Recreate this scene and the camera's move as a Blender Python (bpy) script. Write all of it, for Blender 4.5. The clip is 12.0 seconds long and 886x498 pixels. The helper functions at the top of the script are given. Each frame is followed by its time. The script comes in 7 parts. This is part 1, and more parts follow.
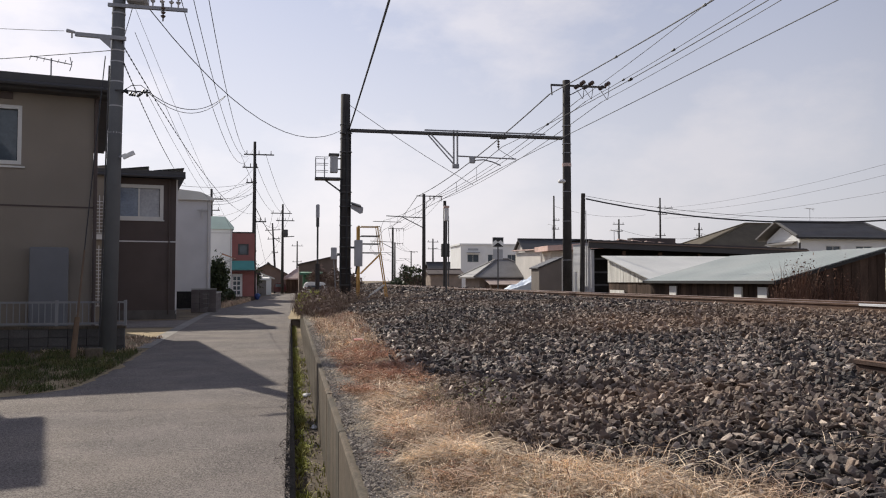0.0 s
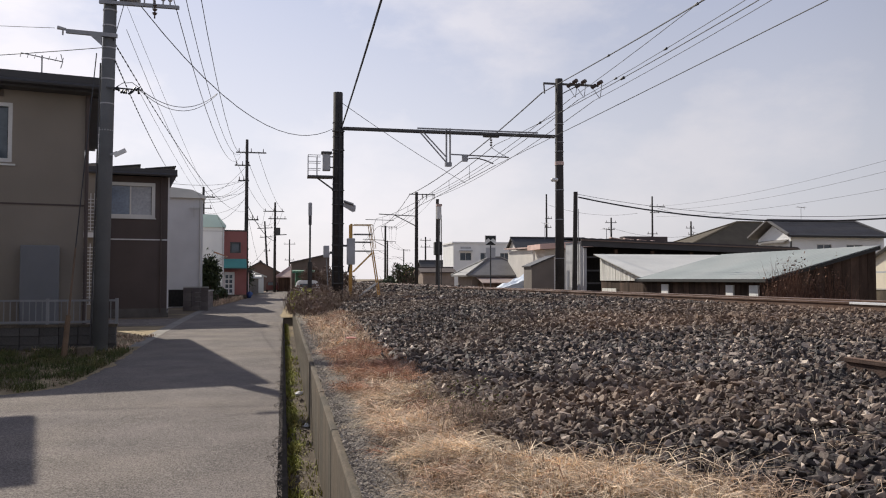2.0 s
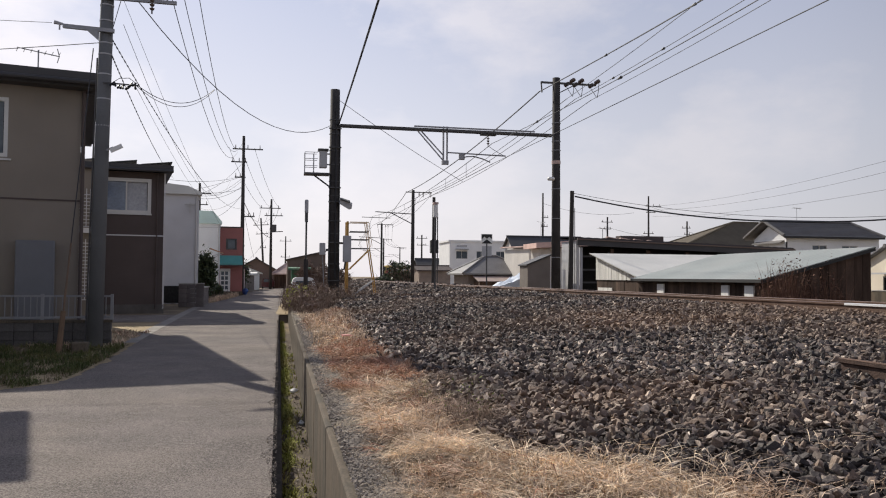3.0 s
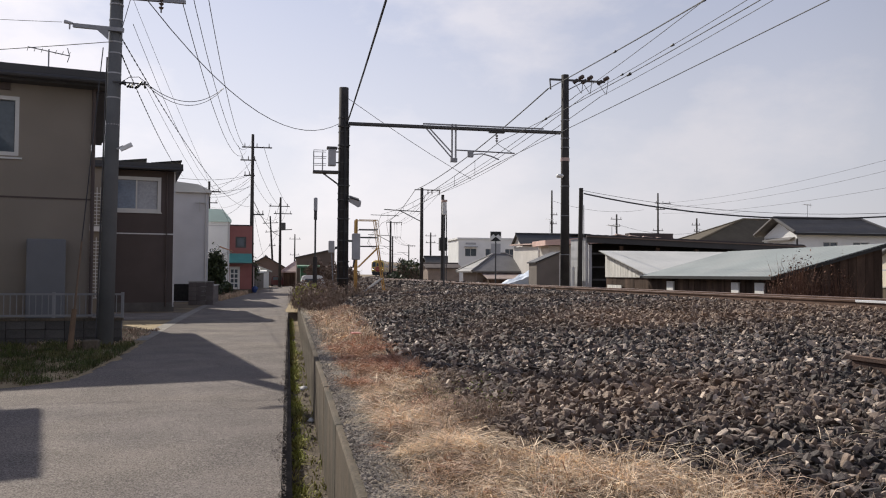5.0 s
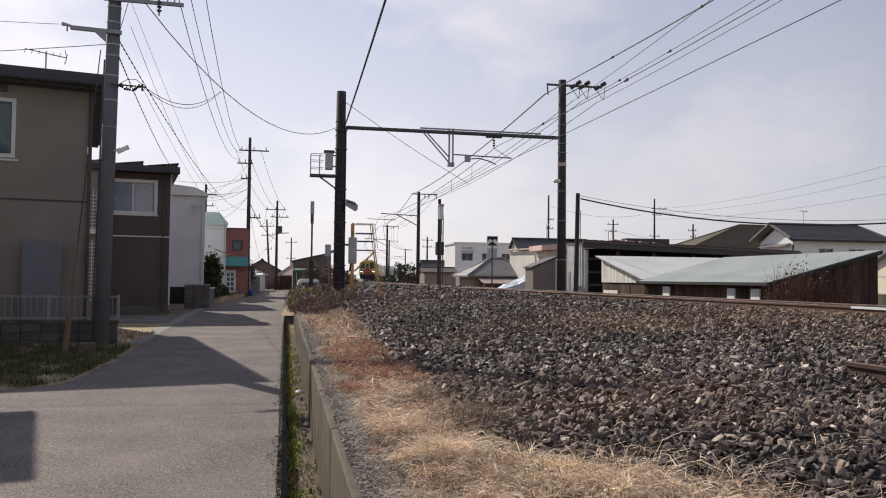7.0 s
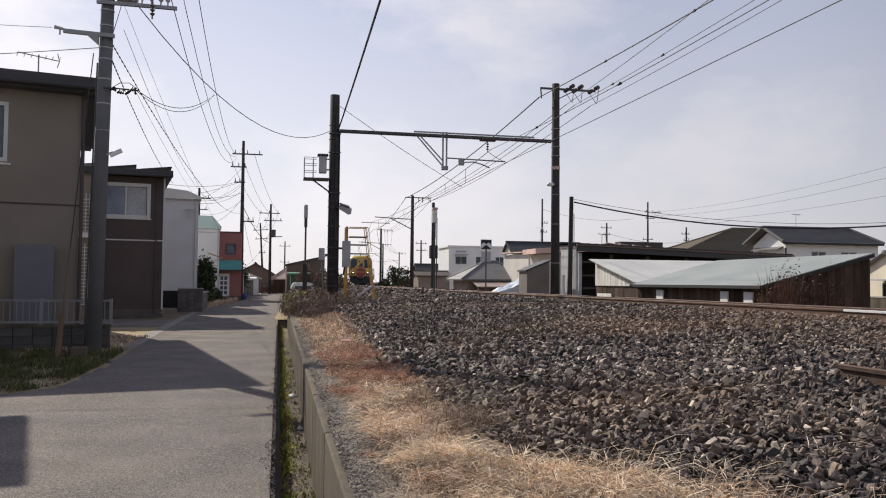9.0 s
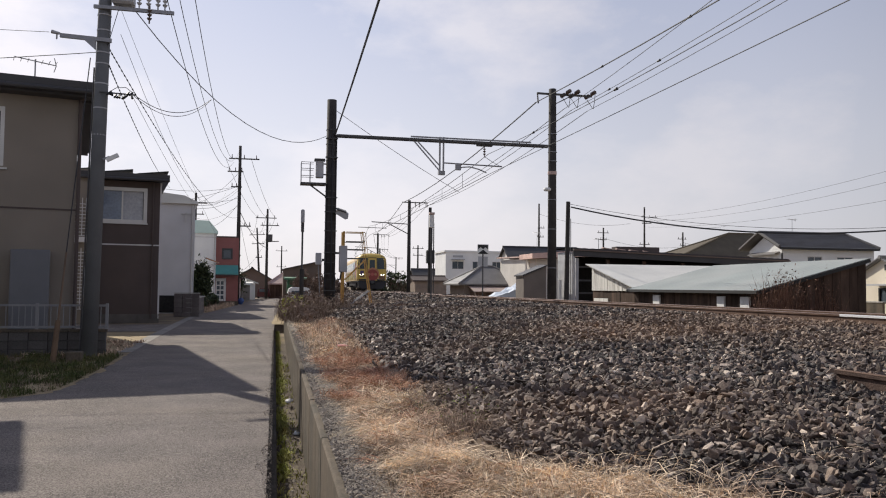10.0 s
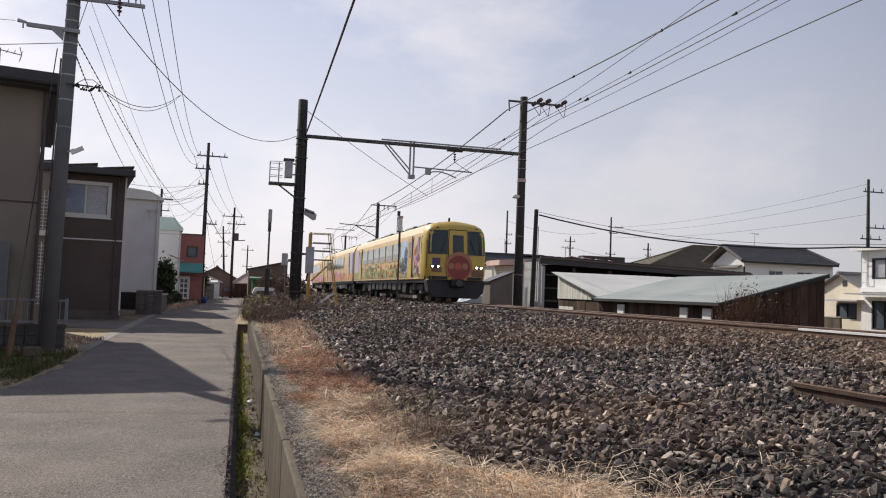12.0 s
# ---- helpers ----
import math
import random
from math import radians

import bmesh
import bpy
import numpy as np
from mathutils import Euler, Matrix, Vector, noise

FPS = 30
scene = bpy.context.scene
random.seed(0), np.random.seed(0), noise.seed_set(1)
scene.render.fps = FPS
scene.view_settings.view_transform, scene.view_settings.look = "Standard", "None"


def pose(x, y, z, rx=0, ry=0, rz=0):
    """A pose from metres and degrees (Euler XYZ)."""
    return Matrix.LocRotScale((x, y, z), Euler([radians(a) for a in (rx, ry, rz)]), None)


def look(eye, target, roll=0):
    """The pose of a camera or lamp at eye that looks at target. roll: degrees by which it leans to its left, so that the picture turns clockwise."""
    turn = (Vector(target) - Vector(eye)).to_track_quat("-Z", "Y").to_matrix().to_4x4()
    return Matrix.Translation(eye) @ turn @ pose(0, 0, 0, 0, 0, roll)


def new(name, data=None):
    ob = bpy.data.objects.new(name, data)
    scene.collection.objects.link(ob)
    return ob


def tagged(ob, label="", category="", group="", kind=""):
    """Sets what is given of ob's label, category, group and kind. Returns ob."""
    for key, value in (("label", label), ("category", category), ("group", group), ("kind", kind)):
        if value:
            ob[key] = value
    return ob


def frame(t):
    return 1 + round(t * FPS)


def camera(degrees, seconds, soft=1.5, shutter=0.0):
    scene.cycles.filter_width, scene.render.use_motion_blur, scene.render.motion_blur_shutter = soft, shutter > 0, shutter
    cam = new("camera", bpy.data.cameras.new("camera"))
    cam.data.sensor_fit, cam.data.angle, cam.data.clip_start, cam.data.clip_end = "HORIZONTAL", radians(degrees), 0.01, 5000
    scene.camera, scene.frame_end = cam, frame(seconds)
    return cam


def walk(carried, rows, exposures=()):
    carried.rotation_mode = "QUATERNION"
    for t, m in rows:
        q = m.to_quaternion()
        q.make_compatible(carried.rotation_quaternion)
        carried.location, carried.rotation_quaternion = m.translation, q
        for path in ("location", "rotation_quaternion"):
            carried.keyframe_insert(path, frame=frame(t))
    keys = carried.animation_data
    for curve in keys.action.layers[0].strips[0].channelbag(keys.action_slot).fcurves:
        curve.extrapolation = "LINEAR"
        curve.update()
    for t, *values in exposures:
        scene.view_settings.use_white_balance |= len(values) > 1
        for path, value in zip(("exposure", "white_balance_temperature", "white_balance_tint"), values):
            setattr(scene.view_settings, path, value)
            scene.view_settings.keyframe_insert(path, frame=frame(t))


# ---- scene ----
# a camera held at one spot beside the road; it only turns
EYE = (0.0, 0.0, 1.6)
cam = camera(57.47, 12.0, soft=1.1)
TURNS = [
    (0, 92.246, 0.005, -10.642),
    (0.5, 92.441, 0.032, -10.722),
    (1, 92.434, 0.025, -10.910),
    (1.5, 92.302, -0.007, -11.099),
    (2, 92.123, -0.006, -11.166),
    (2.5, 92.088, -0.192, -11.321),
    (3, 91.993, -0.423, -11.451),
    (5, 91.818, -0.316, -10.816),
    (5.5, 91.990, -0.185, -10.603),
    (6, 92.068, -0.409, -10.769),
    (6.5, 92.043, -0.547, -10.961),
    (7, 92.125, -0.619, -11.070),
    (9, 92.376, -0.550, -11.505),
    (9.5, 92.562, -0.577, -11.596),
    (10, 92.722, -0.574, -11.732),
    (10.5, 92.876, -0.800, -11.871),
    (11, 92.911, -0.996, -12.132),
    (11.5, 92.884, -1.405, -12.541),
    (11.8, 92.954, -1.659, -13.110),
    (12, 93.090, -2.093, -14.108),
]
walk(cam, [(t, pose(*EYE, rx, ry, rz)) for t, rx, ry, rz in TURNS])

# ---- light ----
SUN_AZ, SUN_EL = radians(-27), radians(35)      # azimuth from +Y towards +X
world = bpy.data.worlds.new("world")
scene.world = world
world.use_nodes = True
wn, wl = world.node_tree.nodes, world.node_tree.links
wn.clear()
w_out, w_bg = wn.new("ShaderNodeOutputWorld"), wn.new("ShaderNodeBackground")
w_sky = wn.new("ShaderNodeTexSky")
w_sky.sky_type, w_sky.sun_disc = "NISHITA", False
w_sky.sun_elevation, w_sky.sun_rotation = SUN_EL, SUN_AZ
w_sky.air_density, w_sky.dust_density, w_sky.ozone_density = 1.0, 2.0, 1.5
w_co, w_sep, w_no = wn.new("ShaderNodeTexCoord"), wn.new("ShaderNodeSeparateXYZ"), wn.new("ShaderNodeTexNoise")
wl.new(w_co.outputs["Generated"], w_sep.inputs["Vector"])
w_haze = wn.new("ShaderNodeValToRGB")           # pale winter haze, thinning towards the zenith
w_haze.color_ramp.elements[0].position, w_haze.color_ramp.elements[0].color = 0.0, (0.83, 0.81, 0.85, 1)
w_haze.color_ramp.elements[1].position, w_haze.color_ramp.elements[1].color = 1.0, (0.2, 0.25, 0.42, 1)
w_el = w_haze.color_ramp.elements.new(0.17)
w_el.color = (0.74, 0.75, 0.85, 1)
w_el = w_haze.color_ramp.elements.new(0.38)
w_el.color = (0.52, 0.57, 0.76, 1)
wl.new(w_sep.outputs["Z"], w_haze.inputs["Fac"])
w_dot = wn.new("ShaderNodeVectorMath")          # haze is brighter towards the sun
w_dot.operation = "DOT_PRODUCT"
w_dot.inputs[1].default_value = (math.sin(SUN_AZ), math.cos(SUN_AZ), 0)
wl.new(w_co.outputs["Generated"], w_dot.inputs[0])
w_half = wn.new("ShaderNodeMath")               # brightest towards the sun, darkest square to it, paler again behind
w_half.operation = "MULTIPLY_ADD"
w_half.inputs[1].default_value, w_half.inputs[2].default_value = 0.5, 0.5
wl.new(w_dot.outputs["Value"], w_half.inputs[0])
w_fall = wn.new("ShaderNodeValToRGB")
w_fall.color_ramp.interpolation = "EASE"
w_fall.color_ramp.elements[0].position, w_fall.color_ramp.elements[0].color = 0.0, (0.72, 0.72, 0.72, 1)
w_fall.color_ramp.elements[1].position, w_fall.color_ramp.elements[1].color = 0.97, (0.99, 0.99, 0.99, 1)
for w_at, w_grey in ((0.35, 0.64), (0.58, 0.54), (0.76, 0.765)):
    w_el = w_fall.color_ramp.elements.new(w_at)
    w_el.color = (w_grey, w_grey, w_grey, 1)
wl.new(w_half.outputs[0], w_fall.inputs["Fac"])
w_side = wn.new("ShaderNodeMath")
w_side.operation = "MULTIPLY"
w_side.inputs[1].default_value = 10.8
wl.new(w_fall.outputs["Color"], w_side.inputs[0])
w_map = wn.new("ShaderNodeMapping")             # thin cloud
w_map.inputs["Scale"].default_value, w_map.inputs["Location"].default_value = (1.0, 1.0, 2.0), (0.35, 0.2, 0.0)
w_no.inputs["Scale"].default_value, w_no.inputs["Detail"].default_value, w_no.inputs["Roughness"].default_value = 2.7, 9, 0.58
wl.new(w_co.outputs["Generated"], w_map.inputs["Vector"])
wl.new(w_map.outputs["Vector"], w_no.inputs["Vector"])
w_cl = wn.new("ShaderNodeMapRange")
w_cl.inputs["From Min"].default_value, w_cl.inputs["From Max"].default_value = 0.5, 0.64
w_cl.inputs["To Min"].default_value, w_cl.inputs["To Max"].default_value = 0.0, 0.75
wl.new(w_no.outputs["Fac"], w_cl.inputs["Value"])
w_cm = wn.new("ShaderNodeMix")
w_cm.data_type = "RGBA"
w_cm.inputs["B"].default_value = (0.92, 0.88, 0.93, 1)
wl.new(w_cl.outputs["Result"], w_cm.inputs["Factor"])
wl.new(w_haze.outputs["Color"], w_cm.inputs["A"])
w_sc = wn.new("ShaderNodeVectorMath")
w_sc.operation = "SCALE"
wl.new(w_cm.outputs["Result"], w_sc.inputs[0])
wl.new(w_side.outputs[0], w_sc.inputs["Scale"])
w_mix = wn.new("ShaderNodeMix")
w_mix.data_type = "RGBA"
w_mix.inputs["Factor"].default_value = 0.88
wl.new(w_sky.outputs["Color"], w_mix.inputs["A"])
wl.new(w_sc.outputs["Vector"], w_mix.inputs["B"])
wl.new(w_mix.outputs["Result"], w_bg.inputs["Color"])
wl.new(w_bg.outputs["Background"], w_out.inputs["Surface"])
w_bg.inputs["Strength"].default_value = 0.10

sun_data = bpy.data.lights.new("sun", "SUN")
sun_data.energy, sun_data.angle, sun_data.color = 4.8, radians(0.6), (1.0, 0.93, 0.82)
sun = new("sun", sun_data)
to_sun = Vector((math.sin(SUN_AZ) * math.cos(SUN_EL), math.cos(SUN_AZ) * math.cos(SUN_EL), math.sin(SUN_EL)))
sun.matrix_world = look(to_sun * 50, (0, 0, 0))
scene.view_settings.exposure = 0.0


# ---- materials ----
def mat(name, base, rough=0.8, metal=0.0, vary=0.25, scale=3.0, fine=60.0, bump=0.3, tint=None, tint_amount=0.5,
        island=0.0, object_random=0.0, stretch=(1, 1, 1), emit=0.0, depth=0.01, grain=1.0):
    """A surface with stains at a large scale and grain at a fine one; tint is a second colour that comes in patches."""
    m = bpy.data.materials.new(name)
    m.use_nodes = True
    n, l = m.node_tree.nodes, m.node_tree.links
    b = n["Principled BSDF"]
    co, mp = n.new("ShaderNodeTexCoord"), n.new("ShaderNodeMapping")
    mp.inputs["Scale"].default_value = stretch
    l.new(co.outputs["Object"], mp.inputs["Vector"])
    big, small = n.new("ShaderNodeTexNoise"), n.new("ShaderNodeTexNoise")
    big.inputs["Scale"].default_value, big.inputs["Detail"].default_value = scale, 5
    small.inputs["Scale"].default_value, small.inputs["Detail"].default_value = fine, 3
    for t in (big, small):
        l.new(mp.outputs["Vector"], t.inputs["Vector"])
    add = n.new("ShaderNodeMath")
    add.operation = "ADD"
    l.new(big.outputs["Fac"], add.inputs[0])
    gr = n.new("ShaderNodeMath")
    gr.operation = "MULTIPLY"
    gr.inputs[1].default_value = grain
    l.new(small.outputs["Fac"], gr.inputs[0])
    l.new(gr.outputs[0], add.inputs[1])
    rng = n.new("ShaderNodeMapRange")
    rng.inputs["From Min"].default_value, rng.inputs["From Max"].default_value = 0.2 + 0.5 * grain, 0.8 + 0.5 * grain
    rng.inputs["To Min"].default_value, rng.inputs["To Max"].default_value = 1 - vary, 1 + vary
    l.new(add.outputs[0], rng.inputs["Value"])
    colour = n.new("ShaderNodeRGB").outputs[0]
    colour.default_value = (*base, 1)
    if tint:
        mx, rmp = n.new("ShaderNodeMix"), n.new("ShaderNodeMapRange")
        mx.data_type = "RGBA"
        other = n.new("ShaderNodeTexNoise")
        other.inputs["Scale"].default_value, other.inputs["Detail"].default_value = scale * 0.6, 6
        shift = n.new("ShaderNodeVectorMath")
        shift.inputs[1].default_value = (7.3, 3.1, 5.7)
        l.new(mp.outputs["Vector"], shift.inputs[0])
        l.new(shift.outputs[0], other.inputs["Vector"])
        rmp.inputs["From Min"].default_value, rmp.inputs["From Max"].default_value = 0.45, 0.65
        rmp.inputs["To Max"].default_value = tint_amount
        l.new(other.outputs["Fac"], rmp.inputs["Value"])
        l.new(rmp.outputs["Result"], mx.inputs["Factor"])
        l.new(colour, mx.inputs["A"])
        mx.inputs["B"].default_value = (*tint, 1)
        colour = mx.outputs["Result"]
    level = rng.outputs["Result"]
    for amount, node, socket in ((island, "ShaderNodeNewGeometry", "Random Per Island"), (object_random, "ShaderNodeObjectInfo", "Random")):
        if amount:
            r, mr, mul = n.new(node), n.new("ShaderNodeMapRange"), n.new("ShaderNodeMath")
            mr.inputs["To Min"].default_value, mr.inputs["To Max"].default_value = 1 - amount, 1 + amount
            mul.operation = "MULTIPLY"
            l.new(r.outputs[socket], mr.inputs["Value"])
            l.new(mr.outputs["Result"], mul.inputs[0])
            l.new(level, mul.inputs[1])
            level = mul.outputs[0]
    sc = n.new("ShaderNodeVectorMath")
    sc.operation = "SCALE"
    l.new(colour, sc.inputs[0])
    l.new(level, sc.inputs["Scale"])
    l.new(sc.outputs[0], b.inputs["Base Color"])
    b.inputs["Specular IOR Level"].default_value = 0.2 if rough > 0.78 else 0.45
    b.inputs["Roughness"].default_value, b.inputs["Metallic"].default_value = rough, metal
    if emit:
        b.inputs["Emission Color"].default_value, b.inputs["Emission Strength"].default_value = (*base, 1), emit
    if bump:
        bp = n.new("ShaderNodeBump")
        bp.inputs["Strength"].default_value, bp.inputs["Distance"].default_value = bump, depth
        l.new(add.outputs[0], bp.inputs["Height"])
        l.new(bp.outputs["Normal"], b.inputs["Normal"])
    return m


def glass_mat(name, base, rough=0.05):
    m = mat(name, base, rough, 0.0, 0.15, 1.5, 12, 0.03)
    m.node_tree.nodes["Principled BSDF"].inputs["IOR"].default_value = 1.5
    return m


ASPHALT = mat("asphalt", (0.176, 0.152, 0.139), 0.9, vary=0.42, scale=1.1, fine=70, bump=0.6, tint=(0.215, 0.182, 0.155), tint_amount=0.6, depth=0.012, grain=3.6)


def speckle(m, scale, amount, colour):
    """Pale chips of stone worn bare, strewn through a surface."""
    n, l = m.node_tree.nodes, m.node_tree.links
    b = n["Principled BSDF"]
    old = b.inputs["Base Color"].links[0].from_socket
    co, cells, pick, many, mix, way = (n.new("ShaderNode" + k) for k in ("TexCoord", "TexVoronoi", "MapRange", "TexNoise", "Mix", "Math"))
    cells.inputs["Scale"].default_value = scale
    l.new(co.outputs["Object"], cells.inputs["Vector"])
    l.new(co.outputs["Object"], many.inputs["Vector"])
    many.inputs["Scale"].default_value, many.inputs["Detail"].default_value = 1.7, 4
    sep = n.new("ShaderNodeSeparateColor")
    l.new(cells.outputs["Color"], sep.inputs["Color"])
    pick.inputs["From Min"].default_value, pick.inputs["From Max"].default_value = 0.55, 1.0
    pick.inputs["To Max"].default_value = amount
    l.new(sep.outputs["Red"], pick.inputs["Value"])
    way.operation = "MULTIPLY"
    l.new(pick.outputs["Result"], way.inputs[0])
    l.new(many.outputs["Fac"], way.inputs[1])
    mix.data_type = "RGBA"
    mix.inputs["B"].default_value = (*colour, 1)
    l.new(way.outputs[0], mix.inputs["Factor"])
    l.new(old, mix.inputs["A"])
    l.new(mix.outputs["Result"], b.inputs["Base Color"])


speckle(ASPHALT, 48, 0.85, (0.36, 0.32, 0.28))
SOIL = mat("soil", (0.19, 0.15, 0.105), 0.95, vary=0.4, scale=1.2, fine=40, bump=0.6, tint=(0.3, 0.23, 0.13), depth=0.02)
SAND = mat("sandy_soil", (0.36, 0.28, 0.17), 0.95, vary=0.3, scale=2.0, fine=60, bump=0.5)
CONCRETE = mat("concrete", (0.13, 0.104, 0.077), 0.9, vary=0.4, scale=2.6, fine=50, bump=0.5, tint=(0.085, 0.075, 0.06), tint_amount=0.75, stretch=(1, 1, 0.35))
PALE_CONCRETE = mat("pale_concrete", (0.42, 0.4, 0.37), 0.9, vary=0.2, scale=2, fine=60, bump=0.3)
GRAVEL = mat("gravel", (0.2, 0.175, 0.148), 0.95, vary=0.6, scale=6, fine=90, bump=1.0, tint=(0.28, 0.22, 0.14), depth=0.02)
# near-black bed: the shade between the stones is put into its colour
BALLAST_GAPS = mat("ballast", (0.034, 0.029, 0.026), 0.95, vary=0.8, scale=9, fine=24, bump=1.0, tint=(0.1, 0.08, 0.062), depth=0.05)
DRY = mat("dry_grass", (0.62, 0.47, 0.33), 0.9, vary=0.3, scale=2, fine=30, bump=0, island=0.5, tint=(0.36, 0.23, 0.17), tint_amount=0.9)
DRY_RED = mat("dry_red_grass", (0.43, 0.23, 0.14), 0.9, vary=0.3, scale=2, fine=30, bump=0, island=0.5, tint=(0.46, 0.33, 0.22), tint_amount=0.9)
DITCH_SOIL = mat("ditch_silt", (0.12, 0.095, 0.072), 0.95, vary=0.45, scale=3, fine=50, bump=0.7, tint=(0.11, 0.09, 0.065), depth=0.02)
GREY_TWIG = mat("grey_dead_stems", (0.27, 0.2, 0.15), 0.9, vary=0.3, scale=3, fine=30, bump=0, island=0.5)
YELLOW_GREEN = mat("yellow_green_weed", (0.33, 0.34, 0.085), 0.85, vary=0.3, scale=3, fine=30, bump=0, island=0.5, tint=(0.3, 0.22, 0.1), tint_amount=0.6)
GREEN = mat("green_weed", (0.19, 0.22, 0.06), 0.85, vary=0.3, scale=3, fine=30, bump=0, island=0.5)
TWIG = mat("dry_twigs", (0.2, 0.145, 0.115), 0.9, vary=0.3, scale=3, fine=30, bump=0, island=0.4)
REED = mat("dry_reeds", (0.17, 0.095, 0.065), 0.9, vary=0.3, scale=3, fine=30, bump=0, island=0.4)
LEAF = mat("evergreen_leaf", (0.045, 0.06, 0.022), 0.6, vary=0.3, scale=3, fine=30, bump=0, island=0.5)
RUST = mat("rusty_steel", (0.135, 0.085, 0.062), 0.8, 0.2, vary=0.35, scale=4, fine=80, bump=0.4, tint=(0.19, 0.13, 0.105))
# rust made darker: the loose rail's web has its shade in the colour
SHADED_RUST = mat("shaded_rusty_steel", (0.075, 0.05, 0.042), 0.8, 0.1, vary=0.4, scale=5, fine=80, bump=0.5, tint=(0.13, 0.08, 0.06))
POLISHED = mat("polished_rail_head", (0.235, 0.165, 0.145), 0.5, 0.35, vary=0.12, scale=1.0, fine=60, bump=0.05)
# near-white base: the glint on polished steel is put into the colour
SHINY = mat("glint_white_rail_head", (0.9, 0.9, 0.9), 0.3, 0.35, vary=0.06, scale=1.0, fine=60, bump=0.03)
POST = mat("dark_concrete_post", (0.055, 0.05, 0.047), 0.85, vary=0.35, scale=2, fine=40, bump=0.3)
POLE_GREY = mat("grey_concrete_pole", (0.155, 0.16, 0.165), 0.85, vary=0.18, scale=1.5, fine=60, bump=0.3)
STEEL = mat("galvanised_steel", (0.3, 0.3, 0.31), 0.5, 0.6, vary=0.2, scale=4, fine=60, bump=0.15)
DARK_STEEL = mat("dark_steel", (0.09, 0.088, 0.088), 0.6, 0.4, vary=0.25, scale=4, fine=60, bump=0.15)
CABLE = mat("black_cable", (0.025, 0.025, 0.028), 0.6, 0, vary=0.2, scale=2, fine=30, bump=0)
YELLOW = mat("yellow_paint", (0.5, 0.29, 0.07), 0.6, vary=0.25, scale=4, fine=60, bump=0.15, tint=(0.3, 0.14, 0.06))
WHITE = mat("white_paint", (0.75, 0.74, 0.71), 0.6, vary=0.1, scale=2, fine=50, bump=0.1)
GREY_BOX = mat("grey_box_paint", (0.42, 0.42, 0.43), 0.6, vary=0.15, scale=2, fine=50, bump=0.1)
INSULATOR = mat("brown_porcelain", (0.1, 0.07, 0.06), 0.25, vary=0.15, scale=4, fine=40, bump=0)
OLIVE_WALL = mat("olive_render", (0.25, 0.218, 0.184), 0.95, vary=0.12, scale=0.7, fine=140, bump=0.4)
BROWN_SIDING = mat("dark_brown_siding", (0.098, 0.078, 0.073), 0.8, vary=0.15, scale=0.8, fine=90, bump=0.3)
GREY_SIDING = mat("light_grey_siding", (0.62, 0.61, 0.61), 0.8, vary=0.1, scale=0.8, fine=90, bump=0.2)
WHITE_WALL = mat("white_render", (0.8, 0.8, 0.79), 0.9, vary=0.08, scale=0.7, fine=100, bump=0.2)
CREAM_WALL = mat("cream_render", (0.7, 0.63, 0.51), 0.9, vary=0.1, scale=0.7, fine=100, bump=0.2)
RED_WALL = mat("red_brick_render", (0.34, 0.14, 0.125), 0.85, vary=0.15, scale=1, fine=60, bump=0.3)
BROWN_WOOD = mat("weathered_dark_wood", (0.085, 0.055, 0.04), 0.9, vary=0.45, scale=1.2, fine=30, bump=0.4, tint=(0.16, 0.11, 0.08), stretch=(4, 4, 0.6))
BLACK_ROOF = mat("black_roof_metal", (0.045, 0.043, 0.045), 0.5, vary=0.2, scale=1, fine=60, bump=0.1)
ROOF_TILE = mat("dark_grey_roof_tile", (0.145, 0.138, 0.135), 0.55, vary=0.2, scale=1, fine=40, bump=0.3, object_random=0.15)
OLIVE_TILE = mat("olive_roof_tile", (0.115, 0.096, 0.07), 0.85, vary=0.2, scale=1, fine=40, bump=0.3)
GREEN_TIN = mat("pale_green_tin", (0.28, 0.31, 0.3), 0.6, 0.1, vary=0.14, scale=0.6, fine=40, bump=0.15, tint=(0.33, 0.335, 0.32))
TIN = mat("grey_tin", (0.64, 0.63, 0.585), 0.5, 0.1, vary=0.15, scale=0.6, fine=40, bump=0.15)
TEAL = mat("teal_paint", (0.1, 0.34, 0.32), 0.5, vary=0.15, scale=1, fine=40, bump=0.1)
MINT = mat("mint_paint", (0.58, 0.74, 0.68), 0.6, vary=0.12, scale=1, fine=40, bump=0.1)
PINK_TIN = mat("faded_red_tin", (0.56, 0.42, 0.37), 0.6, vary=0.2, scale=1, fine=40, bump=0.2, tint=(0.25, 0.13, 0.1))
# near-black: the gloom indoors is put into the wall colour
INDOOR_SHADE = mat("indoor_shade", (0.03, 0.028, 0.026), 0.9, vary=0.3, scale=1, fine=10, bump=0)
FRAME = mat("window_frame_aluminium", (0.55, 0.54, 0.52), 0.45, 0.3, vary=0.08, scale=2, fine=60, bump=0.05)


